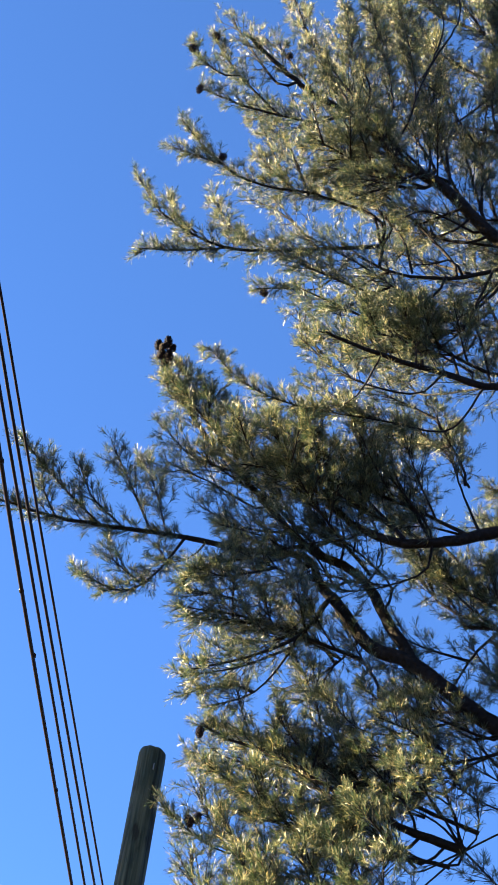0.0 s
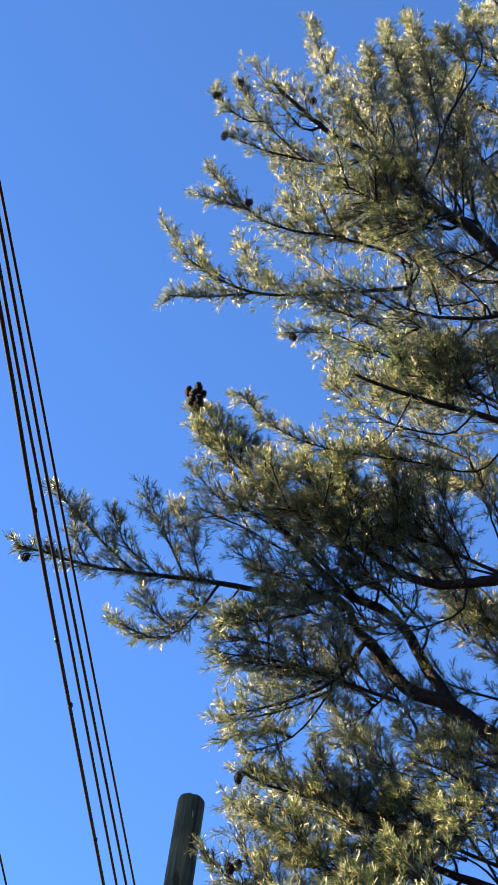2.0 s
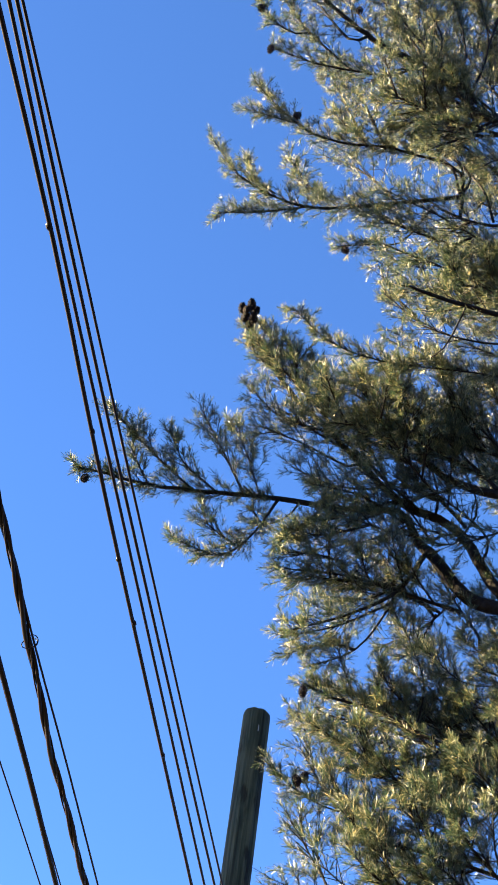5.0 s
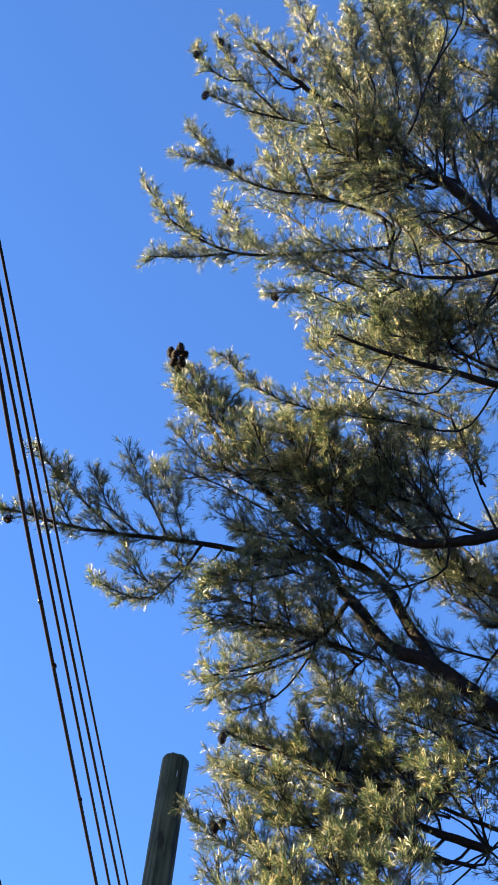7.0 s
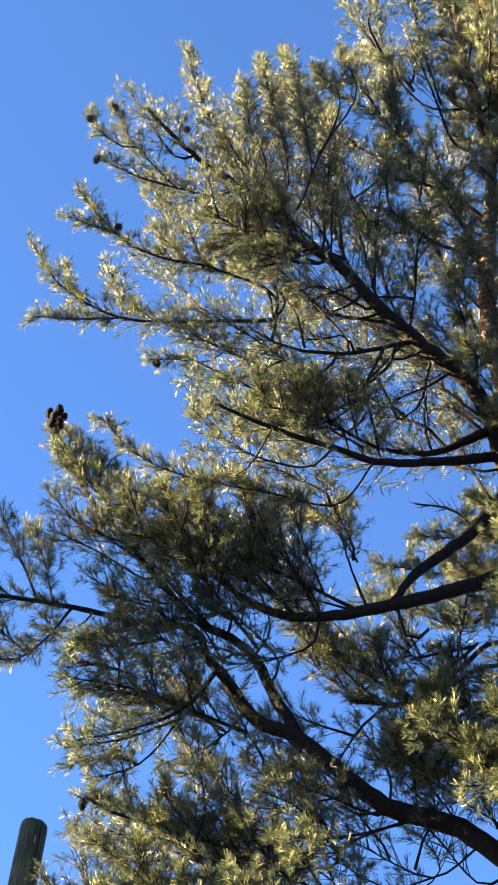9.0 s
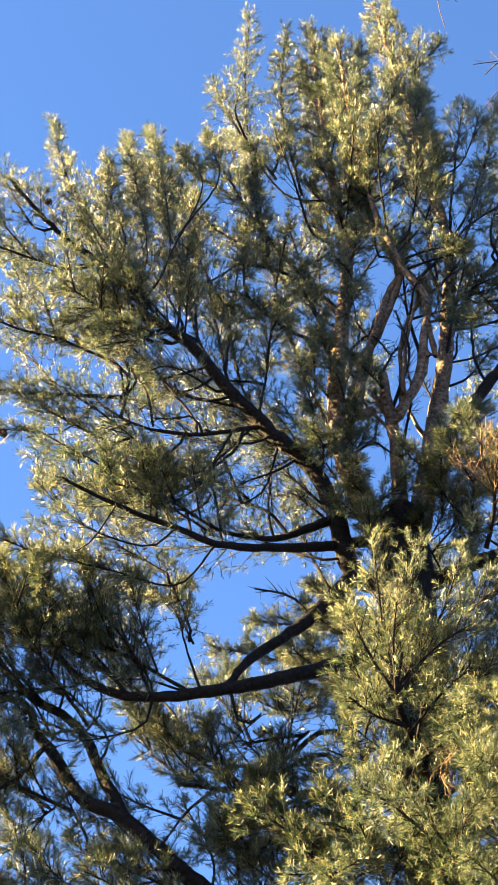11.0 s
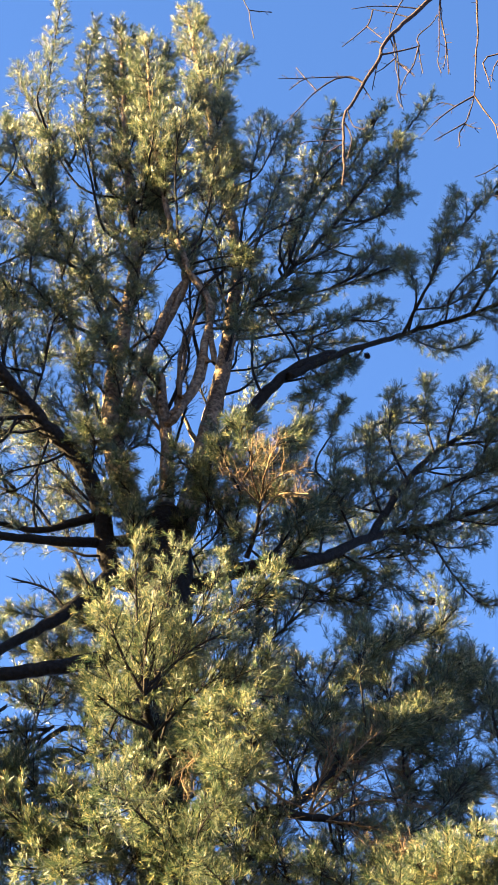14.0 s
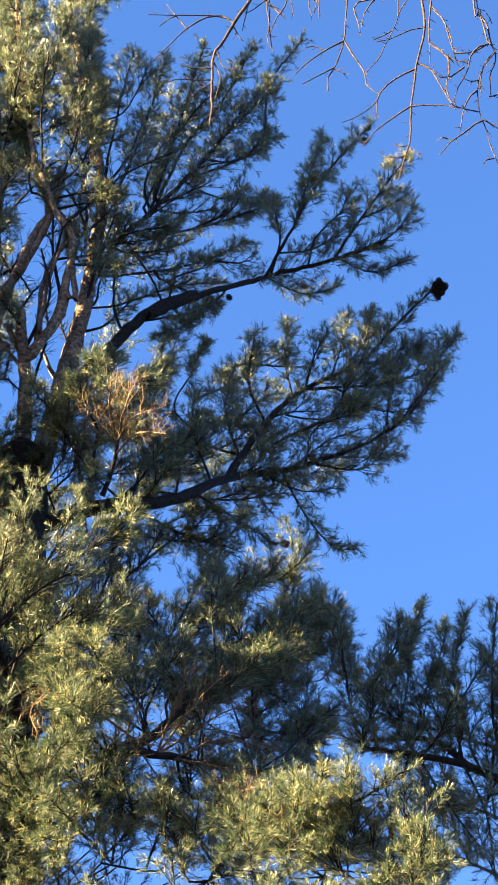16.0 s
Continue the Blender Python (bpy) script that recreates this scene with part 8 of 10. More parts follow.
grow(pine, "branch", [(2.10, 8.31, 7.46), (1.72, 8.77, 7.32), (1.63, 8.91, 7.56)], 0.008, 0.004, 0.28, 0.63, 1.0)
grow(pine, "branch", [(0.57, 9.98, 7.30), (1.29, 10.32, 8.37), (1.11, 10.41, 8.71)], 0.010, 0.006, 0.36, 0.74, 1.0)
grow(pine, "branch", [(0.56, 9.98, 8.03), (0.84, 9.39, 8.13), (0.71, 9.02, 8.08)], 0.010, 0.005, 0.33, 0.65, 1.0)
grow(pine, "branch", [(0.56, 9.98, 8.03), (1.58, 10.32, 8.67), (1.78, 10.51, 9.14)], 0.010, 0.005, 0.42, 0.75, 1.0)
grow(pine, "branch", [(2.27, 7.35, 6.83), (2.03, 7.44, 6.98), (1.97, 7.44, 7.10)], 0.008, 0.004, 0.16, 0.72, 1.0)
grow(pine, "branch", [(2.10, 8.31, 7.46), (1.67, 7.77, 6.78), (1.63, 7.44, 6.70)], 0.008, 0.004, 0.13, 0.79, 1.0)
grow(pine, "branch", [(2.29, 7.31, 6.77), (2.25, 7.22, 6.51), (2.31, 7.14, 6.59)], 0.008, 0.004, 0.17, 0.71, 1.0)
grow(pine, "branch", [(2.29, 7.23, 6.89), (2.26, 7.24, 6.93), (2.25, 7.30, 7.20), (2.29, 7.34, 7.38)], 0.011, 0.004, 0.16, 0.17, 1.0)
grow(pine, "branch", [(2.29, 7.31, 6.77), (1.99, 7.38, 6.54), (1.93, 7.36, 6.62)], 0.008, 0.004, 0.16, 0.81, 1.0)
grow(pine, "branch", [(1.82, 8.83, 7.91), (1.93, 8.90, 8.02), (1.90, 7.96, 7.54), (1.83, 7.30, 7.18)], 0.012, 0.004, 0.13, 0.17, 1.0)
grow(pine, "branch", [(2.29, 7.31, 6.77), (2.27, 7.35, 6.90), (2.34, 7.35, 7.05)], 0.011, 0.004, 0.17, 0.49, 1.0)
grow(pine, "branch", [(1.76, 8.80, 7.75), (1.91, 8.16, 7.36), (1.83, 7.45, 6.98)], 0.009, 0.004, 0.13, 0.69, 1.0)
grow(pine, "branch", [(2.10, 8.31, 7.46), (1.99, 9.03, 7.71), (2.11, 9.36, 8.17)], 0.008, 0.005, 0.28, 0.55, 1.0)
grow(pine, "branch", [(2.29, 7.31, 6.77), (2.72, 8.55, 7.83), (2.88, 9.22, 8.54)], 0.008, 0.005, 0.25, 0.59, 1.0)
grow(pine, "branch", [(2.29, 7.31, 6.77), (2.59, 8.76, 7.49), (2.66, 9.32, 8.11)], 0.008, 0.005, 0.23, 0.52, 1.0)
grow(pine, "branch", [(2.10, 8.31, 7.46), (2.46, 9.35, 8.41), (2.54, 9.77, 8.96)], 0.008, 0.005, 0.29, 0.60, 1.0)
grow(pine, "branch", [(1.56, 8.71, 7.62), (1.92, 9.30, 8.21), (2.16, 9.67, 8.68)], 0.012, 0.005, 0.23, 0.08, 1.0)
grow(pine, "branch", [(2.10, 8.31, 7.46), (1.70, 8.79, 7.35), (1.71, 9.01, 7.76)], 0.008, 0.005, 0.21, 0.59, 1.0)
grow(pine, "branch", [(2.29, 7.31, 6.77), (2.61, 8.35, 7.39), (2.97, 9.01, 8.12)], 0.008, 0.004, 0.28, 0.51, 1.0)
grow(pine, "branch", [(2.29, 7.31, 6.77), (2.50, 8.29, 7.55), (2.55, 9.08, 8.27)], 0.008, 0.004, 0.25, 0.56, 1.0)
grow(pine, "branch", [(1.56, 8.71, 7.62), (1.36, 8.64, 7.47), (1.35, 8.68, 7.72)], 0.009, 0.005, 0.29, 0.47, 1.0)
grow(pine, "branch", [(0.53, 9.99, 8.28), (0.46, 9.99, 8.36), (0.54, 9.60, 8.55), (0.56, 9.34, 8.68)], 0.014, 0.005, 0.37, 0.20, 1.0)
grow(pine, "branch", [(0.57, 9.98, 7.30), (0.96, 9.96, 7.72), (0.82, 9.46, 7.88), (0.77, 9.13, 7.98)], 0.010, 0.005, 0.37, 0.44, 1.0)
grow(pine, "branch", [(1.34, 9.03, 7.98), (1.41, 9.08, 8.07), (1.68, 8.66, 8.01), (1.72, 7.78, 7.49)], 0.013, 0.004, 0.29, 0.13, 1.0)
grow(pine, "branch", [(1.56, 8.71, 7.62), (1.67, 8.17, 7.20), (1.53, 7.47, 6.98)], 0.009, 0.004, 0.28, 0.70, 1.0)
grow(pine, "branch", [(1.28, 9.21, 7.99), (1.40, 9.24, 8.46), (1.52, 9.30, 8.78)], 0.013, 0.005, 0.32, 0.08, 1.0)
grow(pine, "branch", [(0.56, 9.98, 8.03), (0.86, 9.39, 8.24), (0.73, 9.02, 8.27)], 0.010, 0.005, 0.36, 0.67, 1.0)
grow(pine, "branch", [(-0.05, 10.00, 8.17), (0.25, 10.00, 8.04), (0.56, 9.43, 7.95), (0.75, 9.04, 7.89)], 0.011, 0.005, 0.31, 0.30, 1.0)
grow(pine, "branch", [(0.56, 9.98, 8.03), (1.16, 9.62, 8.25), (1.08, 9.31, 8.37)], 0.010, 0.005, 0.31, 0.73, 1.0)
grow(pine, "branch", [(1.69, 8.77, 7.71), (1.54, 8.75, 7.87), (1.34, 8.67, 8.05)], 0.009, 0.005, 0.30, 0.51, 1.0)
grow(pine, "branch", [(1.90, 10.15, 12.31), (2.16, 10.20, 12.56), (2.24, 10.16, 12.74)], 0.016, 0.006, 0.26, 0.08, 0.9)
grow(pine, "branch", [(3.51, 10.19, 13.73), (3.73, 10.31, 14.47), (3.94, 10.35, 14.82)], 0.017, 0.007, 0.27, 0.08, 0.9)
grow(pine, "branch", [(2.57, 10.45, 13.85), (2.59, 10.17, 13.99), (2.66, 9.98, 14.06)], 0.017, 0.006, 0.25, 0.08, 0.9)
grow(pine, "branch", [(2.75, 10.37, 12.97), (3.19, 10.59, 13.30), (3.47, 10.72, 13.57)], 0.016, 0.006, 0.24, 0.08, 0.9)
grow(pine, "branch", [(1.57, 10.12, 13.10), (2.00, 10.55, 13.94), (2.21, 10.78, 14.53)], 0.017, 0.007, 0.28, 0.08, 0.9)
grow(pine, "branch", [(3.18, 10.13, 13.16), (3.18, 10.13, 13.32), (3.24, 10.09, 13.67), (3.21, 10.07, 13.92)], 0.016, 0.006, 0.21, 0.27, 0.9)
grow(pine, "branch", [(2.22, 10.30, 12.59), (2.29, 10.33, 12.55), (2.72, 10.73, 13.15), (3.02, 10.91, 13.41)], 0.016, 0.006, 0.25, 0.18, 0.9)
grow(pine, "branch", [(2.26, 10.34, 13.31), (2.49, 10.34, 13.43), (2.66, 10.30, 13.42)], 0.017, 0.006, 0.29, 0.08, 0.9)
grow(pine, "branch", [(2.54, 10.37, 12.84), (2.63, 10.40, 13.31), (2.84, 10.11, 13.22), (2.95, 9.85, 13.10)], 0.012, 0.006, 0.23, 0.41, 0.9)
grow(pine, "branch", [(1.56, 10.06, 12.79), (1.89, 10.32, 13.10), (2.13, 10.50, 13.37)], 0.017, 0.006, 0.20, 0.08, 0.9)
grow(pine, "branch", [(1.91, 10.34, 13.71), (1.98, 10.39, 13.95), (2.35, 10.48, 14.12), (2.58, 10.49, 14.19)], 0.018, 0.007, 0.30, 0.28, 0.9)
grow(pine, "branch", [(2.94, 10.46, 14.22), (3.18, 10.55, 14.80), (3.39, 10.58, 15.11)], 0.017, 0.007, 0.30, 0.08, 0.9)
grow(pine, "branch", [(3.26, 10.09, 13.19), (3.42, 9.88, 13.40), (3.52, 9.75, 13.54)], 0.016, 0.006, 0.27, 0.63, 0.9)
grow(pine, "branch", [(1.88, 10.20, 12.95), (2.22, 10.62, 13.80), (2.45, 10.89, 14.31)], 0.017, 0.007, 0.30, 0.08, 0.9)
grow(pine, "branch", [(0.55, 9.77, 14.61), (0.73, 10.05, 15.33), (0.82, 10.24, 15.87)], 0.019, 0.008, 0.28, 0.08, 0.8)
grow(pine, "branch", [(2.17, 10.29, 17.34), (2.16, 10.22, 17.77), (2.18, 10.17, 18.06)], 0.022, 0.008, 0.25, 0.08, 0.8)
grow(pine, "branch", [(0.48, 10.18, 16.75), (0.78, 10.17, 17.10), (0.88, 9.98, 17.29), (0.93, 9.86, 17.45)], 0.016, 0.008, 0.30, 0.52, 0.8)
grow(pine, "branch", [(1.53, 10.24, 15.56), (1.85, 10.11, 15.78), (1.88, 10.03, 16.05)], 0.020, 0.008, 0.29, 0.08, 0.8)
grow(pine, "branch", [(1.10, 10.18, 15.58), (1.03, 10.17, 15.96), (1.14, 10.32, 16.72), (1.25, 10.41, 17.22)], 0.020, 0.008, 0.33, 0.30, 0.8)
grow(pine, "branch", [(0.17, 9.62, 14.84), (0.39, 9.61, 15.26), (0.47, 9.46, 15.44), (0.54, 9.35, 15.54)], 0.014, 0.007, 0.25, 0.57, 0.8)
grow(pine, "branch", [(1.29, 10.30, 17.02), (1.50, 10.11, 17.37), (1.68, 9.98, 17.49)], 0.022, 0.008, 0.24, 0.08, 0.8)
grow(pine, "branch", [(1.16, 10.25, 15.06), (1.28, 10.21, 15.41), (1.38, 10.18, 15.64)], 0.020, 0.008, 0.21, 0.08, 0.8)
grow(pine, "branch", [(1.50, 10.23, 16.47), (2.08, 10.37, 17.07), (2.14, 10.45, 17.54)], 0.016, 0.008, 0.25, 0.64, 0.8)
grow(pine, "branch", [(0.53, 10.17, 16.49), (0.46, 10.18, 16.56), (0.46, 10.03, 17.01), (0.47, 9.94, 17.31)], 0.021, 0.008, 0.24, 0.18, 0.8)
grow(pine, "branch", [(1.35, 10.22, 16.14), (1.60, 10.43, 16.95), (1.76, 10.57, 17.45)], 0.021, 0.008, 0.33, 0.08, 0.8)
grow(pine, "branch", [(1.26, 10.02, 14.11), (1.11, 9.96, 14.41), (0.91, 10.05, 14.92), (0.82, 10.13, 15.35)], 0.014, 0.008, 0.30, 0.35, 0.8)
grow(pine, "branch", [(1.38, 10.22, 16.22), (1.68, 10.22, 16.05), (2.00, 10.39, 16.35), (2.22, 10.51, 16.62)], 0.016, 0.008, 0.20, 0.38, 0.6)
grow(pine, "branch", [(0.42, 9.69, 14.00), (0.50, 9.68, 14.02), (0.69, 9.34, 13.61), (0.81, 9.11, 13.35)], 0.019, 0.007, 0.21, 0.16, 0.6)
grow(pine, "branch", [(1.07, 10.16, 15.51), (1.04, 10.17, 15.63), (1.14, 10.35, 16.28), (1.18, 10.47, 16.73)], 0.020, 0.008, 0.22, 0.17, 0.6)
grow(pine, "branch", [(1.30, 10.03, 14.15), (1.34, 10.00, 14.48), (1.51, 9.99, 14.60), (1.61, 9.96, 14.70)], 0.019, 0.007, 0.21, 0.59, 0.6)
grow(pine, "branch", [(0.86, 10.14, 15.04), (0.97, 10.13, 15.01), (1.10, 10.01, 15.11), (1.21, 9.93, 15.05)], 0.020, 0.007, 0.23, 0.31, 0.6)
grow(pine, "branch", [(0.24, 9.64, 14.64), (0.44, 9.63, 14.77), (0.63, 9.51, 14.70), (0.75, 9.43, 14.66)], 0.019, 0.007, 0.23, 0.43, 0.6)
grow(pine, "branch", [(1.13, 10.18, 15.64), (1.22, 10.18, 15.63), (1.51, 10.19, 15.72), (1.69, 10.19, 15.84)], 0.020, 0.008, 0.23, 0.23, 0.6)
# fuller leafy boughs and the dense crown
bough(pine, [(-0.28, 9.95, 12.86), (-0.64, 9.79, 13.79), (-0.92, 9.73, 14.92), (-1.17, 9.69, 16.06)], 5, 0.55, 0.26, 31, 0.35)
bough(pine, [(-1.09, 9.70, 9.94), (-1.65, 9.65, 10.25), (-2.22, 9.58, 10.42), (-2.67, 9.40, 10.38)], 11, 0.6, 0.28, 33, 0.3)
bough(pine, [(-1.78, 9.89, 9.78), (-2.05, 9.62, 10.01), (-2.32, 9.25, 10.29)], 7, 0.5, 0.26, 34, 0.3)
bough(pine, [(-0.76, 10.12, 9.53), (-1.10, 10.18, 9.81), (-1.41, 10.29, 10.12)], 6, 0.42, 0.24, 35, 0.3)
bough(pine, [(-1.51, 9.10, 12.88), (-1.95, 8.87, 12.90), (-2.31, 8.59, 12.92)], 7, 0.5, 0.26, 38, 0.3)
bough(pine, [(-1.01, 9.40, 11.19), (-1.44, 9.15, 11.25), (-1.86, 9.00, 11.23)], 7, 0.42, 0.24, 41, 0.2)
bough(pine, [(1.30, 9.90, 10.08), (1.84, 10.37, 11.18), (2.57, 10.96, 12.16)], 8, 0.45, 0.24, 42, 0.2)
bough(pine, [(1.74, 9.54, 9.67), (2.36, 10.48, 10.99), (3.02, 11.30, 12.18)], 7, 0.45, 0.24, 43, 0.2)
bough(pine, [(0.77, 9.9, 11.46), (0.77, 9.25, 11.71), (0.84, 8.71, 11.55)], 7, 0.42, 0.24, 44, 0.3)
bough(pine, [(0.98, 9.84, 11.49), (1.25, 9.90, 12.02), (1.52, 10.11, 12.54)], 5, 0.36, 0.22, 45, 0.3)
bough(pine, [(2.35, 10.24, 12.97), (3.07, 10.47, 13.84), (3.65, 10.41, 14.68)], 7, 0.36, 0.22, 47, 0.3)
bough(pine, [(-2.08, 9.89, 9.92), (-2.53, 9.79, 10.41), (-2.96, 9.64, 10.93), (-3.29, 9.43, 11.26)], 6, 0.42, 0.24, 48, 0.5)
bough(pine, [(-1.79, 9.94, 9.11), (-2.32, 9.79, 9.25), (-2.75, 9.52, 9.15)], 8, 0.42, 0.24, 50, 0.2)
bough(pine, [(-0.99, 9.94, 7.82), (-1.76, 10.00, 8.22), (-2.28, 10.01, 8.48), (-2.70, 9.97, 8.62)], 10, 0.42, 0.24, 51, 0.3)
bough(pine, [(-1.15, 9.95, 7.59), (-1.92, 9.91, 7.76), (-2.44, 9.84, 7.90)], 9, 0.42, 0.24, 52, 0.3)
bough(pine, [(-1.30, 9.91, 10.98), (-1.84, 10.75, 11.76), (-2.34, 10.69, 11.49)], 7, 0.4, 0.24, 53, 0.4)
bough(pine, [(-1.14, 9.71, 12.07), (-1.69, 9.48, 11.51), (-2.20, 9.13, 11.40)], 7, 0.4, 0.24, 54, 0.3)
bough(pine, [(-1.34, 9.35, 13.22), (-1.74, 9.11, 13.24), (-2.19, 8.86, 13.30)], 6, 0.4, 0.24, 55, 0.3)
bough(pine, [(-0.26, 10.07, 9.46), (-0.57, 10.01, 9.21), (-0.84, 9.90, 8.83)], 9, 0.42, 0.24, 71, 0.3)
bough(pine, [(-0.20, 9.51, 8.47), (-0.39, 9.58, 8.73), (-0.66, 9.65, 8.96)], 9, 0.42, 0.24, 72, 0.3)
bough(pine, [(-0.02, 9.95, 9.40), (-0.04, 9.50, 8.63), (-0.11, 9.07, 8.07)], 7, 0.4, 0.24, 73, 0.3)
bough(pine, [(-0.16, 9.77, 9.33), (-0.44, 9.91, 9.04), (-0.64, 10.01, 8.83)], 8, 0.4, 0.24, 74, 0.3)
bough(pine, [(1.35, 9.11, 8.99), (1.70, 9.29, 9.47), (2.06, 9.46, 9.87)], 8, 0.4, 0.22, 75, 0.2)
grow(pine, "dead", [(1.28, 9.03, 8.67), (1.51, 8.81, 9.00), (1.69, 8.87, 9.26)], 0.016, 0.004, 0.2, 0.15, 0.0)
grow(pine, "dead", [(1.28, 9.03, 8.67), (1.67, 8.95, 9.00), (1.89, 9.03, 9.16)], 0.016, 0.004, 0.2, 0.15, 0.0)
grow(pine, "dead", [(1.39, 9.06, 8.68), (1.60, 8.88, 8.53), (1.87, 9.02, 8.59)], 0.016, 0.004, 0.2, 0.15, 0.0)
grow(pine, "dead", [(1.39, 9.06, 8.68), (1.63, 8.92, 8.76), (1.99, 9.10, 8.90)], 0.016, 0.004, 0.2, 0.15, 0.0)
grow(pine, "dead", [(0.87, 8.54, 8.52), (1.14, 8.52, 8.33), (1.24, 8.50, 8.43)], 0.016, 0.004, 0.2, 0.15, 0.0)
grow(pine, "dead", [(1.28, 9.03, 8.67), (1.35, 8.68, 8.91), (1.43, 8.65, 9.07)], 0.016, 0.004, 0.2, 0.15, 0.0)
grow(pine, "dead", [(0.60, 8.75, 8.83), (0.47, 8.35, 8.32), (0.52, 8.25, 8.09)], 0.016, 0.004, 0.2, 0.15, 0.0)
bough(pine, [(0.38, 9.99, 10.40), (-0.18, 10.90, 11.68), (-0.51, 11.40, 12.17), (-0.88, 11.40, 12.22)], 14, 0.34, 0.2, 36, 0.4)
bough(pine, [(0.41, 9.99, 9.90), (-0.16, 10.80, 10.99), (-0.39, 11.40, 11.28), (-0.73, 11.40, 11.34), (-1.06, 11.40, 11.74)], 18, 0.3, 0.18, 37, 0.25)
bough(pine, [(0.37, 9.99, 10.60), (-0.25, 10.90, 12.03), (-0.44, 11.40, 12.62)], 6, 0.22, 0.18, 38, 0.4)
bough(pine, [(0.39, 9.99, 10.30), (-0.33, 10.90, 11.32), (-0.71, 11.40, 11.81), (-1.17, 11.40, 11.91)], 12, 0.3, 0.18, 39, 0.3)
bough(pine, [(1.07, 10.28, 11.76), (1.36, 10.30, 12.31), (1.77, 10.30, 12.68)], 8, 0.42, 0.24, 61, 0.3)
bough(pine, [(1.22, 10.23, 11.86), (1.57, 10.30, 11.76), (1.91, 10.30, 11.71)], 8, 0.42, 0.24, 62, 0.3)
bough(pine, [(0.91, 10.21, 13.11), (1.20, 10.40, 13.39), (1.39, 10.40, 13.84)], 6, 0.42, 0.24, 63, 0.3)
grow(pine, "bough", [(-0.06, 9.95, 9.86), (-0.24, 10.00, 9.92), (-0.46, 10.00, 9.67), (-0.71, 10.00, 9.60), (-0.90, 10.00, 9.60)], 0.022, 0.01, 0.00, 1.00, 0.0)
grow(pine, "bough", [(-0.09, 10.00, 9.66), (-0.26, 10.00, 9.74), (-0.48, 10.00, 9.55), (-0.60, 10.00, 9.40)], 0.02, 0.012, 0.00, 1.00, 0.0)
grow(pine, "bough", [(-0.47, 10.09, 9.71), (-0.36, 10.00, 9.88), (-0.55, 10.00, 9.84), (-0.72, 10.00, 9.80)], 0.009, 0.004, 0.00, 1.00, 0.0)
grow(pine, "bough", [(-0.53, 10.10, 9.48), (-0.60, 10.00, 9.40), (-0.70, 10.00, 9.62), (-0.82, 10.00, 9.80), (-0.86, 10.00, 9.92)], 0.01, 0.004, 0.00, 1.00, 0.0)
grow(pine, "bough", [(-0.76, 10.10, 9.90), (-0.82, 10.00, 9.80), (-0.73, 10.00, 9.93), (-0.65, 10.00, 10.03)], 0.006, 0.003, 0.00, 1.00, 0.0)
grow(pine, "bough", [(-0.69, 10.10, 9.82), (-0.70, 10.00, 9.81), (-0.61, 10.00, 9.87), (-0.55, 10.00, 9.94)], 0.005, 0.003, 0.00, 1.00, 0.0)
grow(pine, "bough", [(-0.38, 10.09, 9.47), (-0.36, 10.00, 9.43), (-0.40, 10.00, 9.56), (-0.43, 10.00, 9.65)], 0.01, 0.006, 0.00, 1.00, 0.0)
grow(pine, "stub", [(0.30, 9.77, 13.16), (0.26, 9.70, 13.16), (0.27, 9.70, 13.66), (0.32, 9.70, 14.10), (0.41, 9.70, 14.60)], 0.024, 0.012, 0.16, 0.75, 0.5)
grow(pine, "stub", [(0.40, 9.72, 13.70), (0.50, 9.70, 13.59), (0.41, 9.70, 14.32), (0.34, 9.70, 14.60), (0.17, 9.70, 14.86), (0.07, 9.70, 15.32)], 0.03, 0.014, 0.16, 0.75, 0.5)
grow(pine, "stub", [(0.17, 9.80, 12.89), (0.22, 9.75, 12.87), (0.42, 9.75, 13.44), (0.43, 9.75, 13.96), (0.46, 9.75, 14.58)], 0.034, 0.018, 0.16, 0.75, 0.5)
grow(pine, "stub", [(0.02, 9.83, 13.03), (-0.09, 9.75, 12.92), (-0.02, 9.75, 13.68), (0.12, 9.75, 14.46), (0.23, 9.75, 14.82), (0.24, 9.75, 15.36)], 0.046, 0.02, 0.16, 0.75, 0.5)
grow(pine, "stub", [(0.24, 9.90, 12.44), (0.22, 9.80, 12.32), (0.17, 9.80, 12.87), (0.03, 9.80, 13.20)], 0.04, 0.025, 0.16, 0.75, 0.5)
bough(pine, [(-1.31, 9.82, 7.04), (-1.82, 9.75, 7.22), (-2.36, 9.75, 7.36)], 9, 0.42, 0.24, 81, 0.3)
bough(pine, [(-1.31, 9.82, 7.04), (-1.80, 9.75, 6.97), (-2.24, 9.75, 7.08)], 9, 0.42, 0.24, 82, 0.3)
bough(pine, [(1.30, 10.26, 12.13), (1.94, 10.50, 12.42), (2.40, 10.50, 12.60)], 8, 0.34, 0.24, 83, 0.0)
bough(pine, [(1.59, 10.24, 12.75), (2.04, 10.50, 12.99), (2.35, 10.50, 13.32)], 7, 0.34, 0.24, 84, 0.3)
bough(pine, [(1.69, 10.16, 10.26), (2.02, 10.20, 10.53), (2.39, 10.20, 10.92)], 8, 0.4, 0.24, 85, 0.3)
whorls(pine, [(0.30, 10.00, 11.54), (0.19, 10.00, 11.65), (-0.15, 9.96, 12.53), (-0.27, 9.93, 13.36), (-0.25, 9.90, 14.36), (-0.25, 9.88, 15.22), (-0.41, 9.85, 16.20), (-0.57, 9.81, 17.38), (-0.74, 9.77, 18.78)], 0.55, 0.33, 0.36, 0.2, 11)
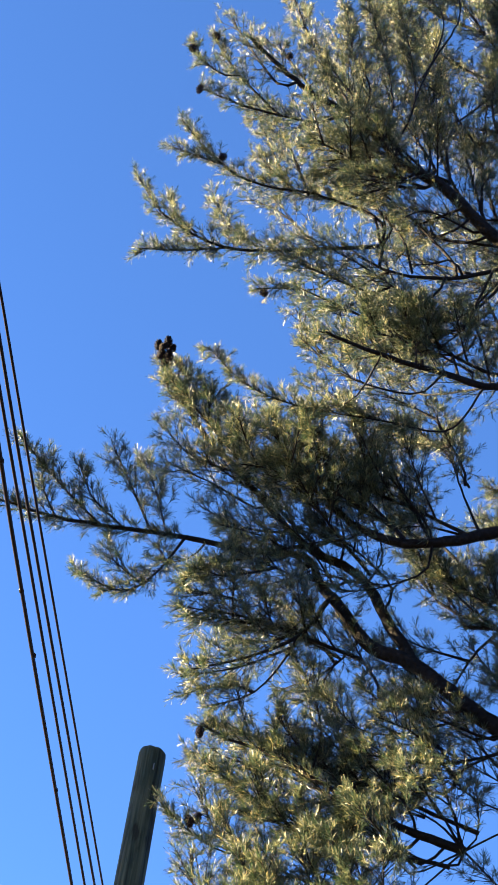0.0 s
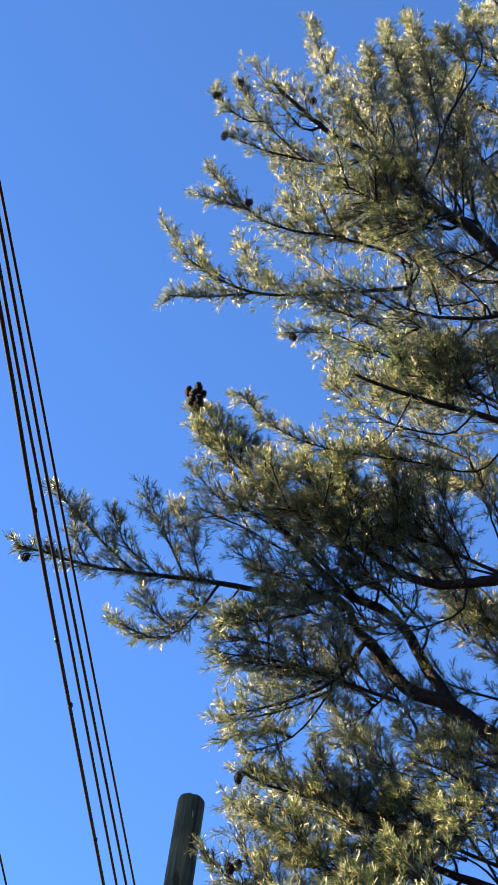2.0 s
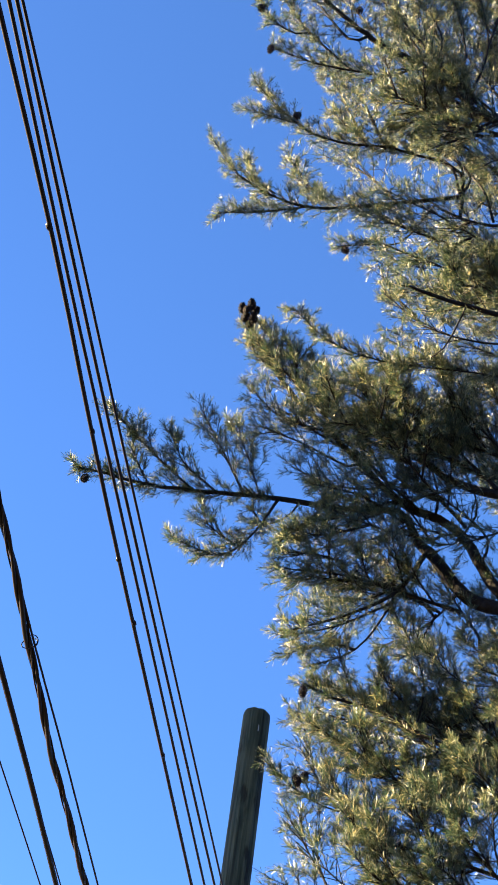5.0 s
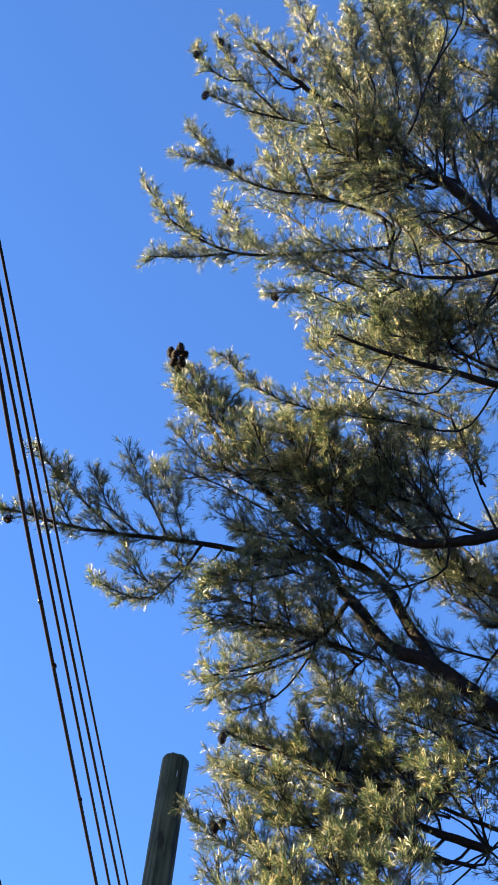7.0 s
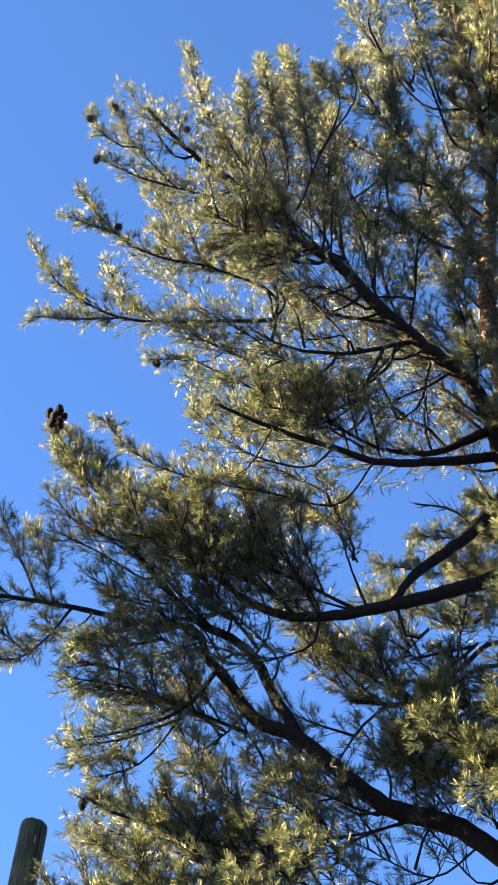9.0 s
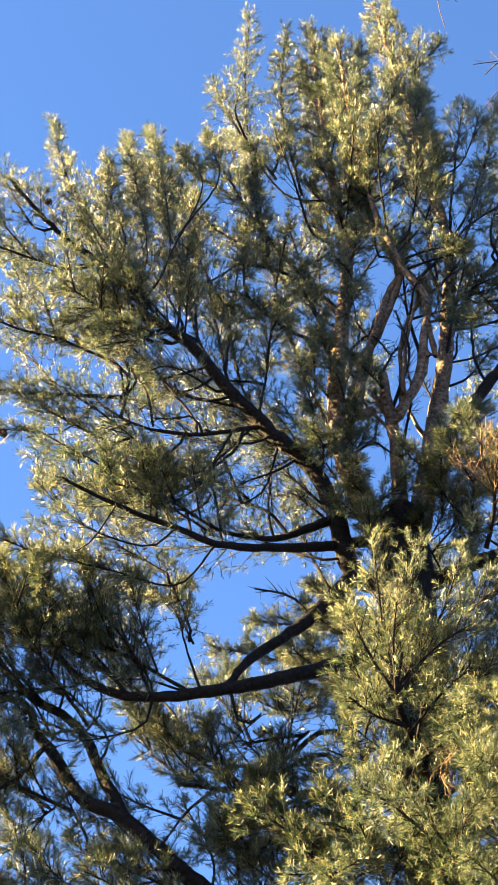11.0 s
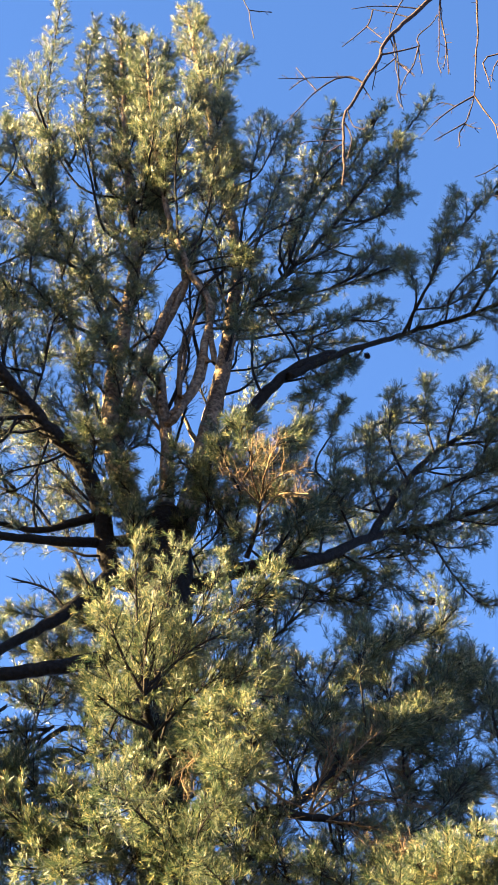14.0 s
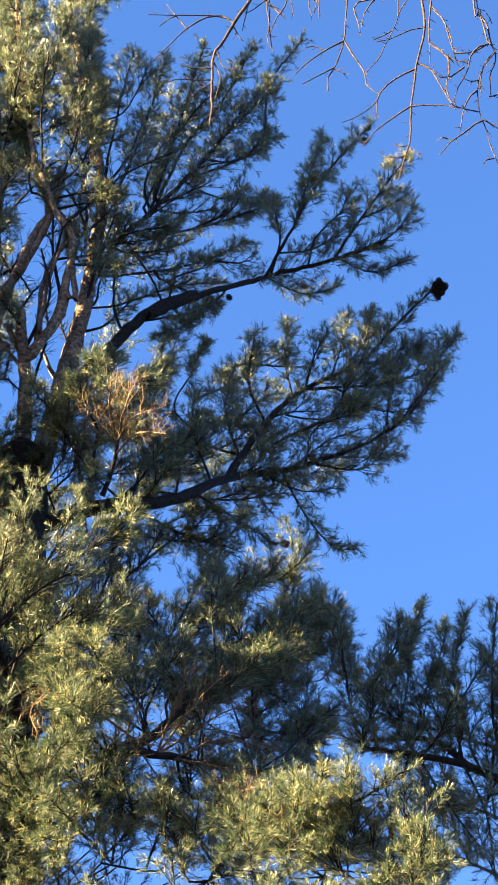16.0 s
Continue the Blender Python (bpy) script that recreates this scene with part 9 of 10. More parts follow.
whorls(pine, [(0.29, 10.00, 11.65), (0.39, 9.99, 11.82), (0.50, 10.04, 12.90), (0.59, 10.07, 13.79), (0.64, 10.11, 14.75), (0.65, 10.14, 15.71), (0.42, 10.20, 17.15), (0.15, 10.26, 18.75), (-0.14, 10.30, 20.37)], 0.55, 0.33, 0.36, 0.2, 12)
whorls(pine, [(-0.18, 9.95, 12.76), (-0.08, 9.87, 13.59), (0.06, 9.81, 14.06), (0.20, 9.75, 14.69), (0.07, 9.70, 15.11), (-0.03, 9.66, 15.55), (-0.24, 9.57, 16.56), (-0.47, 9.44, 18.14)], 0.55, 0.33, 0.36, 0.2, 13)

second_pine = tree("pine_tree", (4.79, 10.46, 0.0), "shaded dark green pine standing beyond the taller pine", "tree")
grow(second_pine, "trunk", [(4.79, 10.46, 0.00), (5.02, 10.35, 8.62), (5.16, 10.28, 10.48), (5.38, 10.17, 12.76), (5.68, 10.00, 15.61)], 0.205, 0.107, 0.00, 1.00, 0.0)
grow(second_pine, "limb", [(5.10, 10.31, 9.63), (5.01, 10.35, 9.61), (4.38, 10.37, 9.76), (3.65, 10.35, 9.99), (3.23, 10.33, 10.00), (2.89, 10.30, 9.97)], 0.062, 0.014, 0.20, 0.71, 1.0)
grow(second_pine, "limb", [(3.71, 10.35, 9.97), (3.47, 10.52, 10.31), (2.99, 10.79, 10.43)], 0.033, 0.010, 0.21, 0.50, 0.8)
grow(second_pine, "branch", [(2.89, 10.30, 9.97), (2.83, 10.32, 10.40), (2.77, 10.34, 10.99)], 0.018, 0.008, 0.27, 0.10, 1.0)
grow(second_pine, "branch", [(3.03, 10.77, 10.42), (3.25, 10.70, 11.12), (3.54, 10.61, 11.73)], 0.019, 0.009, 0.25, 0.20, 1.0)
grow(second_pine, "branch", [(3.15, 10.73, 10.80), (3.24, 10.70, 10.84), (3.38, 10.66, 11.28), (3.50, 10.62, 11.50)], 0.015, 0.007, 0.19, 0.21, 1.0)
grow(second_pine, "branch", [(3.25, 10.65, 10.36), (3.39, 10.74, 10.95), (3.44, 10.79, 11.29)], 0.019, 0.009, 0.26, 0.10, 1.0)
grow(second_pine, "branch", [(3.49, 10.51, 10.28), (3.42, 10.53, 10.63), (3.58, 10.48, 10.99)], 0.019, 0.009, 0.24, 0.10, 1.0)
grow(second_pine, "branch", [(3.65, 10.35, 9.99), (3.61, 10.26, 10.40), (3.80, 10.08, 10.76)], 0.018, 0.008, 0.35, 0.10, 1.0)
grow(second_pine, "branch", [(3.62, 10.29, 10.28), (3.62, 10.28, 10.84), (3.75, 10.24, 11.35)], 0.012, 0.006, 0.13, 0.20, 1.0)
grow(second_pine, "branch", [(3.98, 10.36, 9.89), (3.89, 10.30, 10.53), (3.96, 10.15, 11.41)], 0.018, 0.009, 0.31, 0.10, 1.0)
grow(second_pine, "branch", [(4.18, 10.37, 9.82), (4.17, 10.26, 10.55), (4.28, 10.11, 11.26)], 0.018, 0.009, 0.36, 0.10, 1.0)
grow(second_pine, "branch", [(3.31, 10.33, 10.00), (3.44, 10.18, 9.52), (3.60, 10.02, 9.06)], 0.016, 0.006, 0.24, 0.20, 0.7)
grow(second_pine, "branch", [(3.65, 10.35, 9.99), (3.74, 10.23, 9.50), (3.72, 10.11, 8.88)], 0.016, 0.006, 0.28, 0.20, 0.7)
grow(second_pine, "branch", [(4.05, 10.36, 9.86), (3.98, 10.39, 9.85), (3.66, 10.34, 9.67), (3.35, 10.29, 9.49)], 0.016, 0.006, 0.24, 0.27, 0.7)
grow(second_pine, "branch", [(2.99, 10.31, 9.98), (2.75, 10.37, 10.13), (2.64, 10.40, 10.33)], 0.014, 0.006, 0.20, 0.10, 0.9)
grow(second_pine, "branch", [(2.89, 10.30, 9.97), (2.95, 10.18, 10.21), (2.94, 10.08, 10.44)], 0.016, 0.006, 0.28, 0.10, 0.9)
grow(second_pine, "branch", [(3.34, 10.33, 10.00), (3.43, 10.16, 10.08), (3.47, 9.97, 10.24)], 0.016, 0.006, 0.32, 0.10, 0.9)
grow(second_pine, "branch", [(3.78, 10.35, 9.95), (3.75, 10.47, 10.33), (3.92, 10.52, 10.65)], 0.016, 0.006, 0.33, 0.10, 0.9)
grow(second_pine, "branch", [(3.98, 10.36, 9.89), (4.12, 10.41, 10.39), (4.12, 10.52, 11.02)], 0.016, 0.006, 0.38, 0.10, 0.9)
grow(second_pine, "branch", [(3.61, 10.35, 9.99), (3.62, 10.24, 10.16), (3.64, 10.16, 10.28)], 0.016, 0.006, 0.22, 0.08, 0.9)
grow(second_pine, "branch", [(2.80, 10.33, 10.67), (2.85, 10.63, 11.21), (2.92, 10.83, 11.59)], 0.017, 0.007, 0.28, 0.08, 0.9)
grow(second_pine, "branch", [(2.96, 10.31, 9.98), (2.87, 10.14, 9.85), (2.83, 10.03, 9.94)], 0.016, 0.006, 0.18, 0.63, 0.9)
grow(second_pine, "branch", [(3.52, 10.50, 10.86), (3.67, 10.64, 11.35), (3.77, 10.74, 11.66)], 0.017, 0.007, 0.23, 0.08, 0.9)
grow(second_pine, "branch", [(3.29, 10.62, 10.35), (3.26, 10.63, 10.48), (3.13, 10.58, 10.77), (3.17, 10.50, 10.97)], 0.017, 0.006, 0.21, 0.27, 0.9)
grow(second_pine, "branch", [(4.12, 10.45, 10.62), (3.97, 10.37, 10.90), (3.89, 10.31, 11.08)], 0.017, 0.006, 0.21, 0.08, 0.9)
grow(second_pine, "branch", [(3.73, 10.24, 9.55), (3.88, 10.31, 9.88), (3.95, 10.37, 10.11)], 0.016, 0.006, 0.26, 0.08, 0.9)
grow(second_pine, "branch", [(3.35, 10.29, 9.49), (3.19, 10.34, 9.68), (3.24, 10.27, 9.99), (3.29, 10.22, 10.19)], 0.016, 0.006, 0.22, 0.38, 0.9)
grow(second_pine, "branch", [(2.94, 10.11, 10.38), (3.16, 10.20, 10.89), (3.23, 10.28, 11.24)], 0.016, 0.006, 0.25, 0.08, 0.9)
grow(second_pine, "branch", [(3.58, 10.45, 10.15), (3.61, 10.43, 10.34), (3.59, 10.45, 10.71), (3.57, 10.47, 10.96)], 0.016, 0.006, 0.19, 0.30, 0.9)
grow(second_pine, "branch", [(3.12, 10.72, 10.40), (3.10, 10.72, 10.62), (3.06, 10.93, 11.08), (2.96, 11.10, 11.33)], 0.017, 0.007, 0.21, 0.27, 0.9)
grow(second_pine, "branch", [(3.85, 10.36, 9.93), (3.90, 10.33, 10.20), (4.04, 10.44, 10.61), (4.04, 10.54, 10.90)], 0.016, 0.006, 0.24, 0.33, 0.9)
bough(second_pine, [(4.07, 10.60, 10.38), (3.63, 10.60, 10.46), (3.10, 10.60, 10.56)], 6, 0.42, 0.25, 302)
bough(second_pine, [(4.05, 10.70, 9.82), (3.74, 10.70, 9.92), (3.43, 10.70, 9.96)], 5, 0.45, 0.26, 303)
bough(second_pine, [(4.00, 10.70, 9.31), (3.79, 10.70, 9.42), (3.51, 10.70, 9.49)], 5, 0.42, 0.26, 304)
# an unseen pine added off to the sunny side to shade the pole


def shade_pine(x, y, top, dens, seed):
    ob = tree("pine_tree", (x, y, 0.0), "unseen pine added to shade the pole and the left boughs", "tree")
    grow(ob, "trunk", [(x, y, 0.0), (x - 0.05, y, 0.4 * top), (x, y + 0.05, 0.7 * top), (x, y, top)], 0.34, 0.02, 0.5, 0.85, 0.7)
    trng = random.Random(seed)
    for i in range(80):
        z = 3.6 + (top - 3.8) * (i / 79) ** 0.9
        a, out = i * 2.4 + trng.uniform(-0.3, 0.3), (1.25 * (1 - ((z - 3) / (top - 2.4)) ** 3) + 0.3) * trng.uniform(0.7, 1.1)
        c, d = math.cos(a), math.sin(a)
        grow(ob, "branch", [(x, y, z), (x + c * out * 0.5, y + d * out * 0.5, z + 0.1 * out), (x + c * out, y + d * out, z + 0.35 * out)],
             0.022, 0.006, 0.42, 0.25, dens, 9.0)
    # longer boughs on its open side, below the middle of the crown, added to shade the big pine's left foliage
    for i in range(9):
        z, out, a = 10.6 + 0.12 * i, trng.uniform(1.5, 2.0), trng.uniform(-2.0, -1.15)
        c, d = math.cos(a), math.sin(a)
        grow(ob, "branch", [(x, y, z), (x + c * out * 0.5, y + d * out * 0.5, z + 0.15), (x + c * out, y + d * out, z + 0.4)],
             0.026, 0.007, 0.5, 0.35, dens, 9.0)


shade_pine(-8.2, 10.62, 15.0, 1.2, 21)
bare = tree("bare_tree", (5.64, 7.01, 0.0), "leafless tree with thin reddish drooping twigs", "tree")
grow(bare, "trunk", [(5.64, 7.01, 0.00), (6.09, 6.62, 7.45), (6.59, 6.13, 10.50), (7.14, 5.48, 13.57), (7.68, 4.69, 16.83)], 0.202, 0.130, 0.00, 1.00, 0.0)
grow(bare, "limb", [(7.09, 5.54, 13.29), (6.43, 6.13, 17.57), (5.11, 7.17, 20.32), (3.32, 8.08, 20.27), (2.25, 8.40, 18.95)], 0.095, 0.034, 0.00, 1.00, 0.0)
grow(bare, "twig", [(2.25, 8.40, 18.95), (2.28, 8.39, 18.08), (2.08, 8.41, 17.64), (1.84, 8.44, 17.20), (1.69, 8.46, 16.89), (1.64, 8.47, 16.61), (1.52, 8.48, 16.22), (1.43, 8.50, 15.90), (1.35, 8.51, 15.67), (1.34, 8.51, 15.31), (1.35, 8.51, 14.89), (1.34, 8.51, 14.60)], 0.026, 0.01, 0.05, 0.30, 1.0)
grow(bare, "twig", [(2.56, 8.31, 19.33), (2.53, 8.35, 17.23), (2.50, 8.36, 16.83), (2.47, 8.36, 16.35), (2.45, 8.37, 16.04), (2.40, 8.37, 15.78), (2.36, 8.38, 15.60), (2.30, 8.39, 15.43), (2.30, 8.39, 15.24)], 0.014, 0.005, 0.05, 0.30, 1.0)
grow(bare, "twig", [(3.09, 8.15, 19.99), (3.12, 8.14, 17.28), (3.11, 8.14, 16.68), (3.11, 8.14, 16.16), (3.07, 8.16, 15.85), (3.02, 8.17, 15.59), (2.99, 8.18, 15.33), (2.95, 8.20, 15.00), (2.93, 8.21, 14.71), (2.91, 8.21, 14.44), (2.86, 8.23, 14.21), (2.80, 8.25, 13.92)], 0.022, 0.006, 0.06, 0.30, 1.0)
grow(bare, "twig", [(3.24, 8.10, 20.18), (3.22, 8.10, 17.15), (3.19, 8.11, 16.66), (3.18, 8.11, 16.47), (3.25, 8.09, 16.26), (3.29, 8.08, 16.07), (3.31, 8.07, 15.88), (3.31, 8.07, 15.70), (3.39, 8.04, 15.65), (3.52, 7.99, 15.63)], 0.012, 0.004, 0.05, 0.30, 1.0)
grow(bare, "twig", [(2.94, 8.19, 19.80), (2.97, 8.19, 17.22), (2.92, 8.21, 16.68), (2.90, 8.22, 16.35), (2.85, 8.23, 16.13), (2.78, 8.26, 15.91), (2.72, 8.28, 15.70), (2.65, 8.31, 15.58), (2.61, 8.32, 15.50)], 0.009, 0.004, 0.05, 0.30, 1.0)
grow(bare, "twig", [(2.25, 8.40, 18.95), (1.77, 8.45, 17.33), (1.78, 8.45, 16.73), (1.79, 8.45, 16.44), (1.81, 8.45, 16.20), (1.79, 8.45, 15.97), (1.83, 8.44, 15.81)], 0.009, 0.004, 0.05, 0.30, 1.0)
grow(bare, "twig", [(2.25, 8.40, 18.95), (2.19, 8.40, 17.39), (2.17, 8.40, 16.78), (2.15, 8.40, 16.59), (2.18, 8.40, 16.40)], 0.007, 0.004, 0.05, 0.30, 1.0)
grow(bare, "twig", [(2.25, 8.40, 18.95), (2.22, 8.40, 18.19), (2.21, 8.40, 17.64), (2.21, 8.40, 17.33), (2.23, 8.39, 17.02), (2.23, 8.39, 16.72), (2.20, 8.40, 16.47)], 0.011, 0.004, 0.05, 0.30, 1.0)
grow(bare, "twig", [(2.25, 8.40, 18.95), (0.35, 8.55, 18.01), (0.40, 8.55, 17.48), (0.46, 8.55, 17.28), (0.49, 8.55, 17.03), (0.53, 8.55, 16.79)], 0.007, 0.004, 0.0, 0.30, 1.0)
grow(bare, "twig", [(1.51, 8.49, 16.18), (1.43, 8.50, 16.27), (1.28, 8.51, 16.24), (1.09, 8.54, 16.00), (0.95, 8.55, 15.69), (0.84, 8.55, 15.44)], 0.0095, 0.0035, 0.05, 0.25, 1.0)
grow(bare, "twig", [(1.47, 8.49, 16.23), (1.43, 8.50, 16.29), (1.19, 8.53, 16.27), (0.99, 8.55, 16.23), (0.77, 8.55, 16.16)], 0.0085, 0.0035, 0.05, 0.25, 1.0)
grow(bare, "twig", [(1.11, 8.54, 16.03), (0.99, 8.55, 16.26), (0.92, 8.55, 16.39)], 0.0071, 0.0035, 0.05, 0.25, 1.0)
grow(bare, "twig", [(1.02, 8.55, 16.24), (0.94, 8.55, 16.14), (0.87, 8.55, 16.00)], 0.0066, 0.0035, 0.05, 0.25, 1.0)
grow(bare, "twig", [(1.69, 8.46, 16.85), (1.61, 8.47, 16.91), (1.57, 8.48, 16.91)], 0.0060, 0.0035, 0.05, 0.25, 1.0)
grow(bare, "twig", [(1.65, 8.47, 16.68), (1.78, 8.45, 16.73), (1.93, 8.43, 16.81), (2.00, 8.42, 16.83), (1.98, 8.43, 17.02), (2.12, 8.41, 17.27), (2.17, 8.40, 17.43)], 0.0095, 0.0035, 0.05, 0.25, 1.0)
grow(bare, "twig", [(1.99, 8.42, 16.83), (1.94, 8.43, 16.52), (1.87, 8.44, 16.32), (1.81, 8.45, 16.04)], 0.0088, 0.0035, 0.05, 0.25, 1.0)
grow(bare, "twig", [(1.63, 8.47, 16.56), (1.61, 8.47, 16.37), (1.58, 8.48, 16.08)], 0.0074, 0.0035, 0.05, 0.25, 1.0)
grow(bare, "twig", [(1.77, 8.45, 17.03), (1.80, 8.45, 16.71), (1.81, 8.45, 16.47), (1.81, 8.45, 16.23), (1.82, 8.45, 15.99), (1.84, 8.44, 15.77)], 0.0095, 0.0035, 0.05, 0.25, 1.0)
grow(bare, "twig", [(1.80, 8.45, 16.56), (1.89, 8.44, 16.42), (1.95, 8.43, 16.33)], 0.0066, 0.0035, 0.05, 0.25, 1.0)
grow(bare, "twig", [(1.99, 8.42, 16.83), (2.00, 8.42, 16.62), (2.02, 8.42, 16.38)], 0.0073, 0.0035, 0.05, 0.25, 1.0)
grow(bare, "twig", [(1.93, 8.43, 17.36), (1.72, 8.46, 17.46), (1.61, 8.47, 17.48), (1.55, 8.48, 17.51)], 0.0071, 0.0035, 0.05, 0.25, 1.0)
grow(bare, "twig", [(2.02, 8.42, 17.53), (1.85, 8.44, 17.56), (1.59, 8.48, 17.56), (1.40, 8.50, 17.49)], 0.0081, 0.0035, 0.05, 0.25, 1.0)
grow(bare, "twig", [(1.59, 8.48, 17.49), (1.55, 8.48, 17.21), (1.43, 8.50, 16.99), (1.32, 8.51, 16.80)], 0.0085, 0.0035, 0.05, 0.25, 1.0)
grow(bare, "twig", [(1.53, 8.48, 17.18), (1.61, 8.47, 17.06), (1.67, 8.46, 16.96)], 0.0066, 0.0035, 0.05, 0.25, 1.0)
grow(bare, "twig", [(1.50, 8.49, 16.14), (1.55, 8.48, 15.99), (1.57, 8.48, 15.92)], 0.0064, 0.0035, 0.05, 0.25, 1.0)
grow(bare, "twig", [(1.37, 8.50, 15.72), (1.42, 8.50, 15.49), (1.52, 8.48, 15.42)], 0.0069, 0.0035, 0.05, 0.25, 1.0)
grow(bare, "twig", [(1.34, 8.51, 15.44), (1.19, 8.53, 15.41), (1.07, 8.54, 15.46)], 0.0067, 0.0035, 0.05, 0.25, 1.0)
grow(bare, "twig", [(1.34, 8.51, 15.26), (1.19, 8.53, 15.24), (1.05, 8.54, 15.22), (0.96, 8.55, 15.14)], 0.0072, 0.0035, 0.05, 0.25, 1.0)
grow(bare, "twig", [(1.34, 8.51, 15.21), (1.24, 8.52, 15.09), (1.19, 8.53, 15.01)], 0.0065, 0.0035, 0.05, 0.25, 1.0)
grow(bare, "twig", [(1.35, 8.51, 15.53), (1.41, 8.50, 15.31), (1.39, 8.50, 15.10), (1.37, 8.50, 14.97)], 0.0078, 0.0035, 0.05, 0.25, 1.0)
grow(bare, "twig", [(2.21, 8.40, 17.33), (2.24, 8.39, 16.82), (2.24, 8.39, 16.38)], 0.0093, 0.0035, 0.05, 0.25, 1.0)
grow(bare, "twig", [(0.46, 8.55, 17.28), (0.56, 8.55, 17.29), (0.67, 8.55, 17.30)], 0.0063, 0.0035, 0.05, 0.25, 1.0)
grow(bare, "twig", [(2.45, 8.37, 16.04), (2.31, 8.38, 15.88), (2.16, 8.40, 15.68), (2.09, 8.41, 15.56), (2.02, 8.42, 15.42)], 0.0086, 0.0035, 0.05, 0.25, 1.0)
grow(bare, "twig", [(2.36, 8.38, 15.60), (2.23, 8.39, 15.45), (2.09, 8.41, 15.30)], 0.0071, 0.0035, 0.05, 0.25, 1.0)
grow(bare, "twig", [(2.35, 8.38, 15.58), (2.42, 8.37, 15.52), (2.47, 8.36, 15.51)], 0.0061, 0.0035, 0.05, 0.25, 1.0)
grow(bare, "twig", [(2.45, 8.37, 16.04), (2.52, 8.35, 15.79), (2.60, 8.33, 15.55), (2.61, 8.32, 15.33), (2.66, 8.30, 15.22), (2.71, 8.28, 15.15)], 0.0093, 0.0035, 0.05, 0.25, 1.0)
grow(bare, "twig", [(2.29, 8.39, 15.85), (2.19, 8.40, 15.91), (2.12, 8.41, 15.88)], 0.0063, 0.0035, 0.05, 0.25, 1.0)
grow(bare, "twig", [(3.11, 8.14, 16.12), (2.97, 8.19, 16.10), (2.85, 8.24, 16.01), (2.71, 8.28, 15.97)], 0.0073, 0.0035, 0.05, 0.25, 1.0)
grow(bare, "twig", [(3.01, 8.18, 15.49), (2.87, 8.23, 15.40), (2.73, 8.28, 15.22), (2.68, 8.30, 15.06), (2.61, 8.32, 14.95), (2.50, 8.36, 14.85), (2.40, 8.37, 14.77)], 0.0095, 0.0035, 0.05, 0.25, 1.0)
grow(bare, "twig", [(2.94, 8.20, 14.93), (2.82, 8.25, 14.82), (2.68, 8.29, 14.66), (2.61, 8.32, 14.54), (2.55, 8.34, 14.43)], 0.0081, 0.0035, 0.05, 0.25, 1.0)
grow(bare, "twig", [(2.94, 8.20, 14.93), (3.08, 8.15, 14.92), (3.21, 8.10, 14.88), (3.33, 8.06, 14.81), (3.44, 8.02, 14.75)], 0.0077, 0.0035, 0.05, 0.25, 1.0)
grow(bare, "twig", [(2.89, 8.22, 14.35), (2.94, 8.20, 14.27), (2.98, 8.19, 14.20)], 0.0062, 0.0035, 0.05, 0.25, 1.0)
grow(bare, "twig", [(2.89, 8.22, 14.38), (2.84, 8.24, 14.37), (2.79, 8.25, 14.40)], 0.0060, 0.0035, 0.05, 0.25, 1.0)
grow(bare, "twig", [(2.86, 8.23, 14.24), (2.81, 8.25, 14.23), (2.74, 8.27, 14.24)], 0.0060, 0.0035, 0.05, 0.25, 1.0)
grow(bare, "twig", [(3.02, 8.17, 15.56), (3.11, 8.14, 15.48), (3.17, 8.12, 15.25), (3.22, 8.10, 15.02), (3.27, 8.08, 14.81)], 0.0088, 0.0035, 0.05, 0.25, 1.0)
grow(bare, "twig", [(3.18, 8.11, 16.52), (3.14, 8.13, 16.10), (3.13, 8.13, 15.78), (3.12, 8.14, 15.56)], 0.0093, 0.0035, 0.05, 0.25, 1.0)
grow(bare, "twig", [(3.13, 8.13, 15.86), (3.19, 8.11, 15.74), (3.25, 8.09, 15.64), (3.27, 8.08, 15.44), (3.25, 8.09, 15.27)], 0.0080, 0.0035, 0.05, 0.25, 1.0)
grow(bare, "twig", [(3.25, 8.09, 15.64), (3.34, 8.06, 15.53), (3.41, 8.03, 15.50)], 0.0064, 0.0035, 0.05, 0.25, 1.0)
grow(bare, "twig", [(2.90, 8.22, 16.35), (2.95, 8.20, 16.53), (3.00, 8.18, 16.63)], 0.0067, 0.0035, 0.05, 0.25, 1.0)
grow(bare, "twig", [(2.92, 8.21, 16.64), (2.81, 8.25, 16.68), (2.69, 8.29, 16.69)], 0.0065, 0.0035, 0.05, 0.25, 1.0)
grow(bare, "twig", [(2.72, 8.28, 16.69), (2.63, 8.31, 16.46), (2.60, 8.32, 16.23)], 0.0074, 0.0035, 0.05, 0.25, 1.0)
grow(bare, "twig", [(2.69, 8.29, 16.69), (2.55, 8.34, 16.63), (2.57, 8.33, 16.33), (2.59, 8.33, 16.12)], 0.0082, 0.0035, 0.05, 0.25, 1.0)
grow(bare, "twig", [(1.78, 8.45, 16.58), (1.88, 8.44, 16.47), (1.94, 8.43, 16.36)], 0.0066, 0.0035, 0.05, 0.25, 1.0)
grow(bare, "twig", [(1.78, 8.45, 16.62), (1.66, 8.47, 16.42), (1.61, 8.47, 16.36)], 0.0067, 0.0035, 0.05, 0.25, 1.0)
grow(bare, "twig", [(2.85, 8.23, 16.13), (2.76, 8.27, 16.06), (2.69, 8.29, 16.01)], 0.0063, 0.0035, 0.05, 0.25, 1.0)
grow(bare, "twig", [(2.68, 8.30, 15.06), (2.68, 8.30, 14.93), (2.66, 8.30, 14.77)], 0.0067, 0.0035, 0.05, 0.25, 1.0)
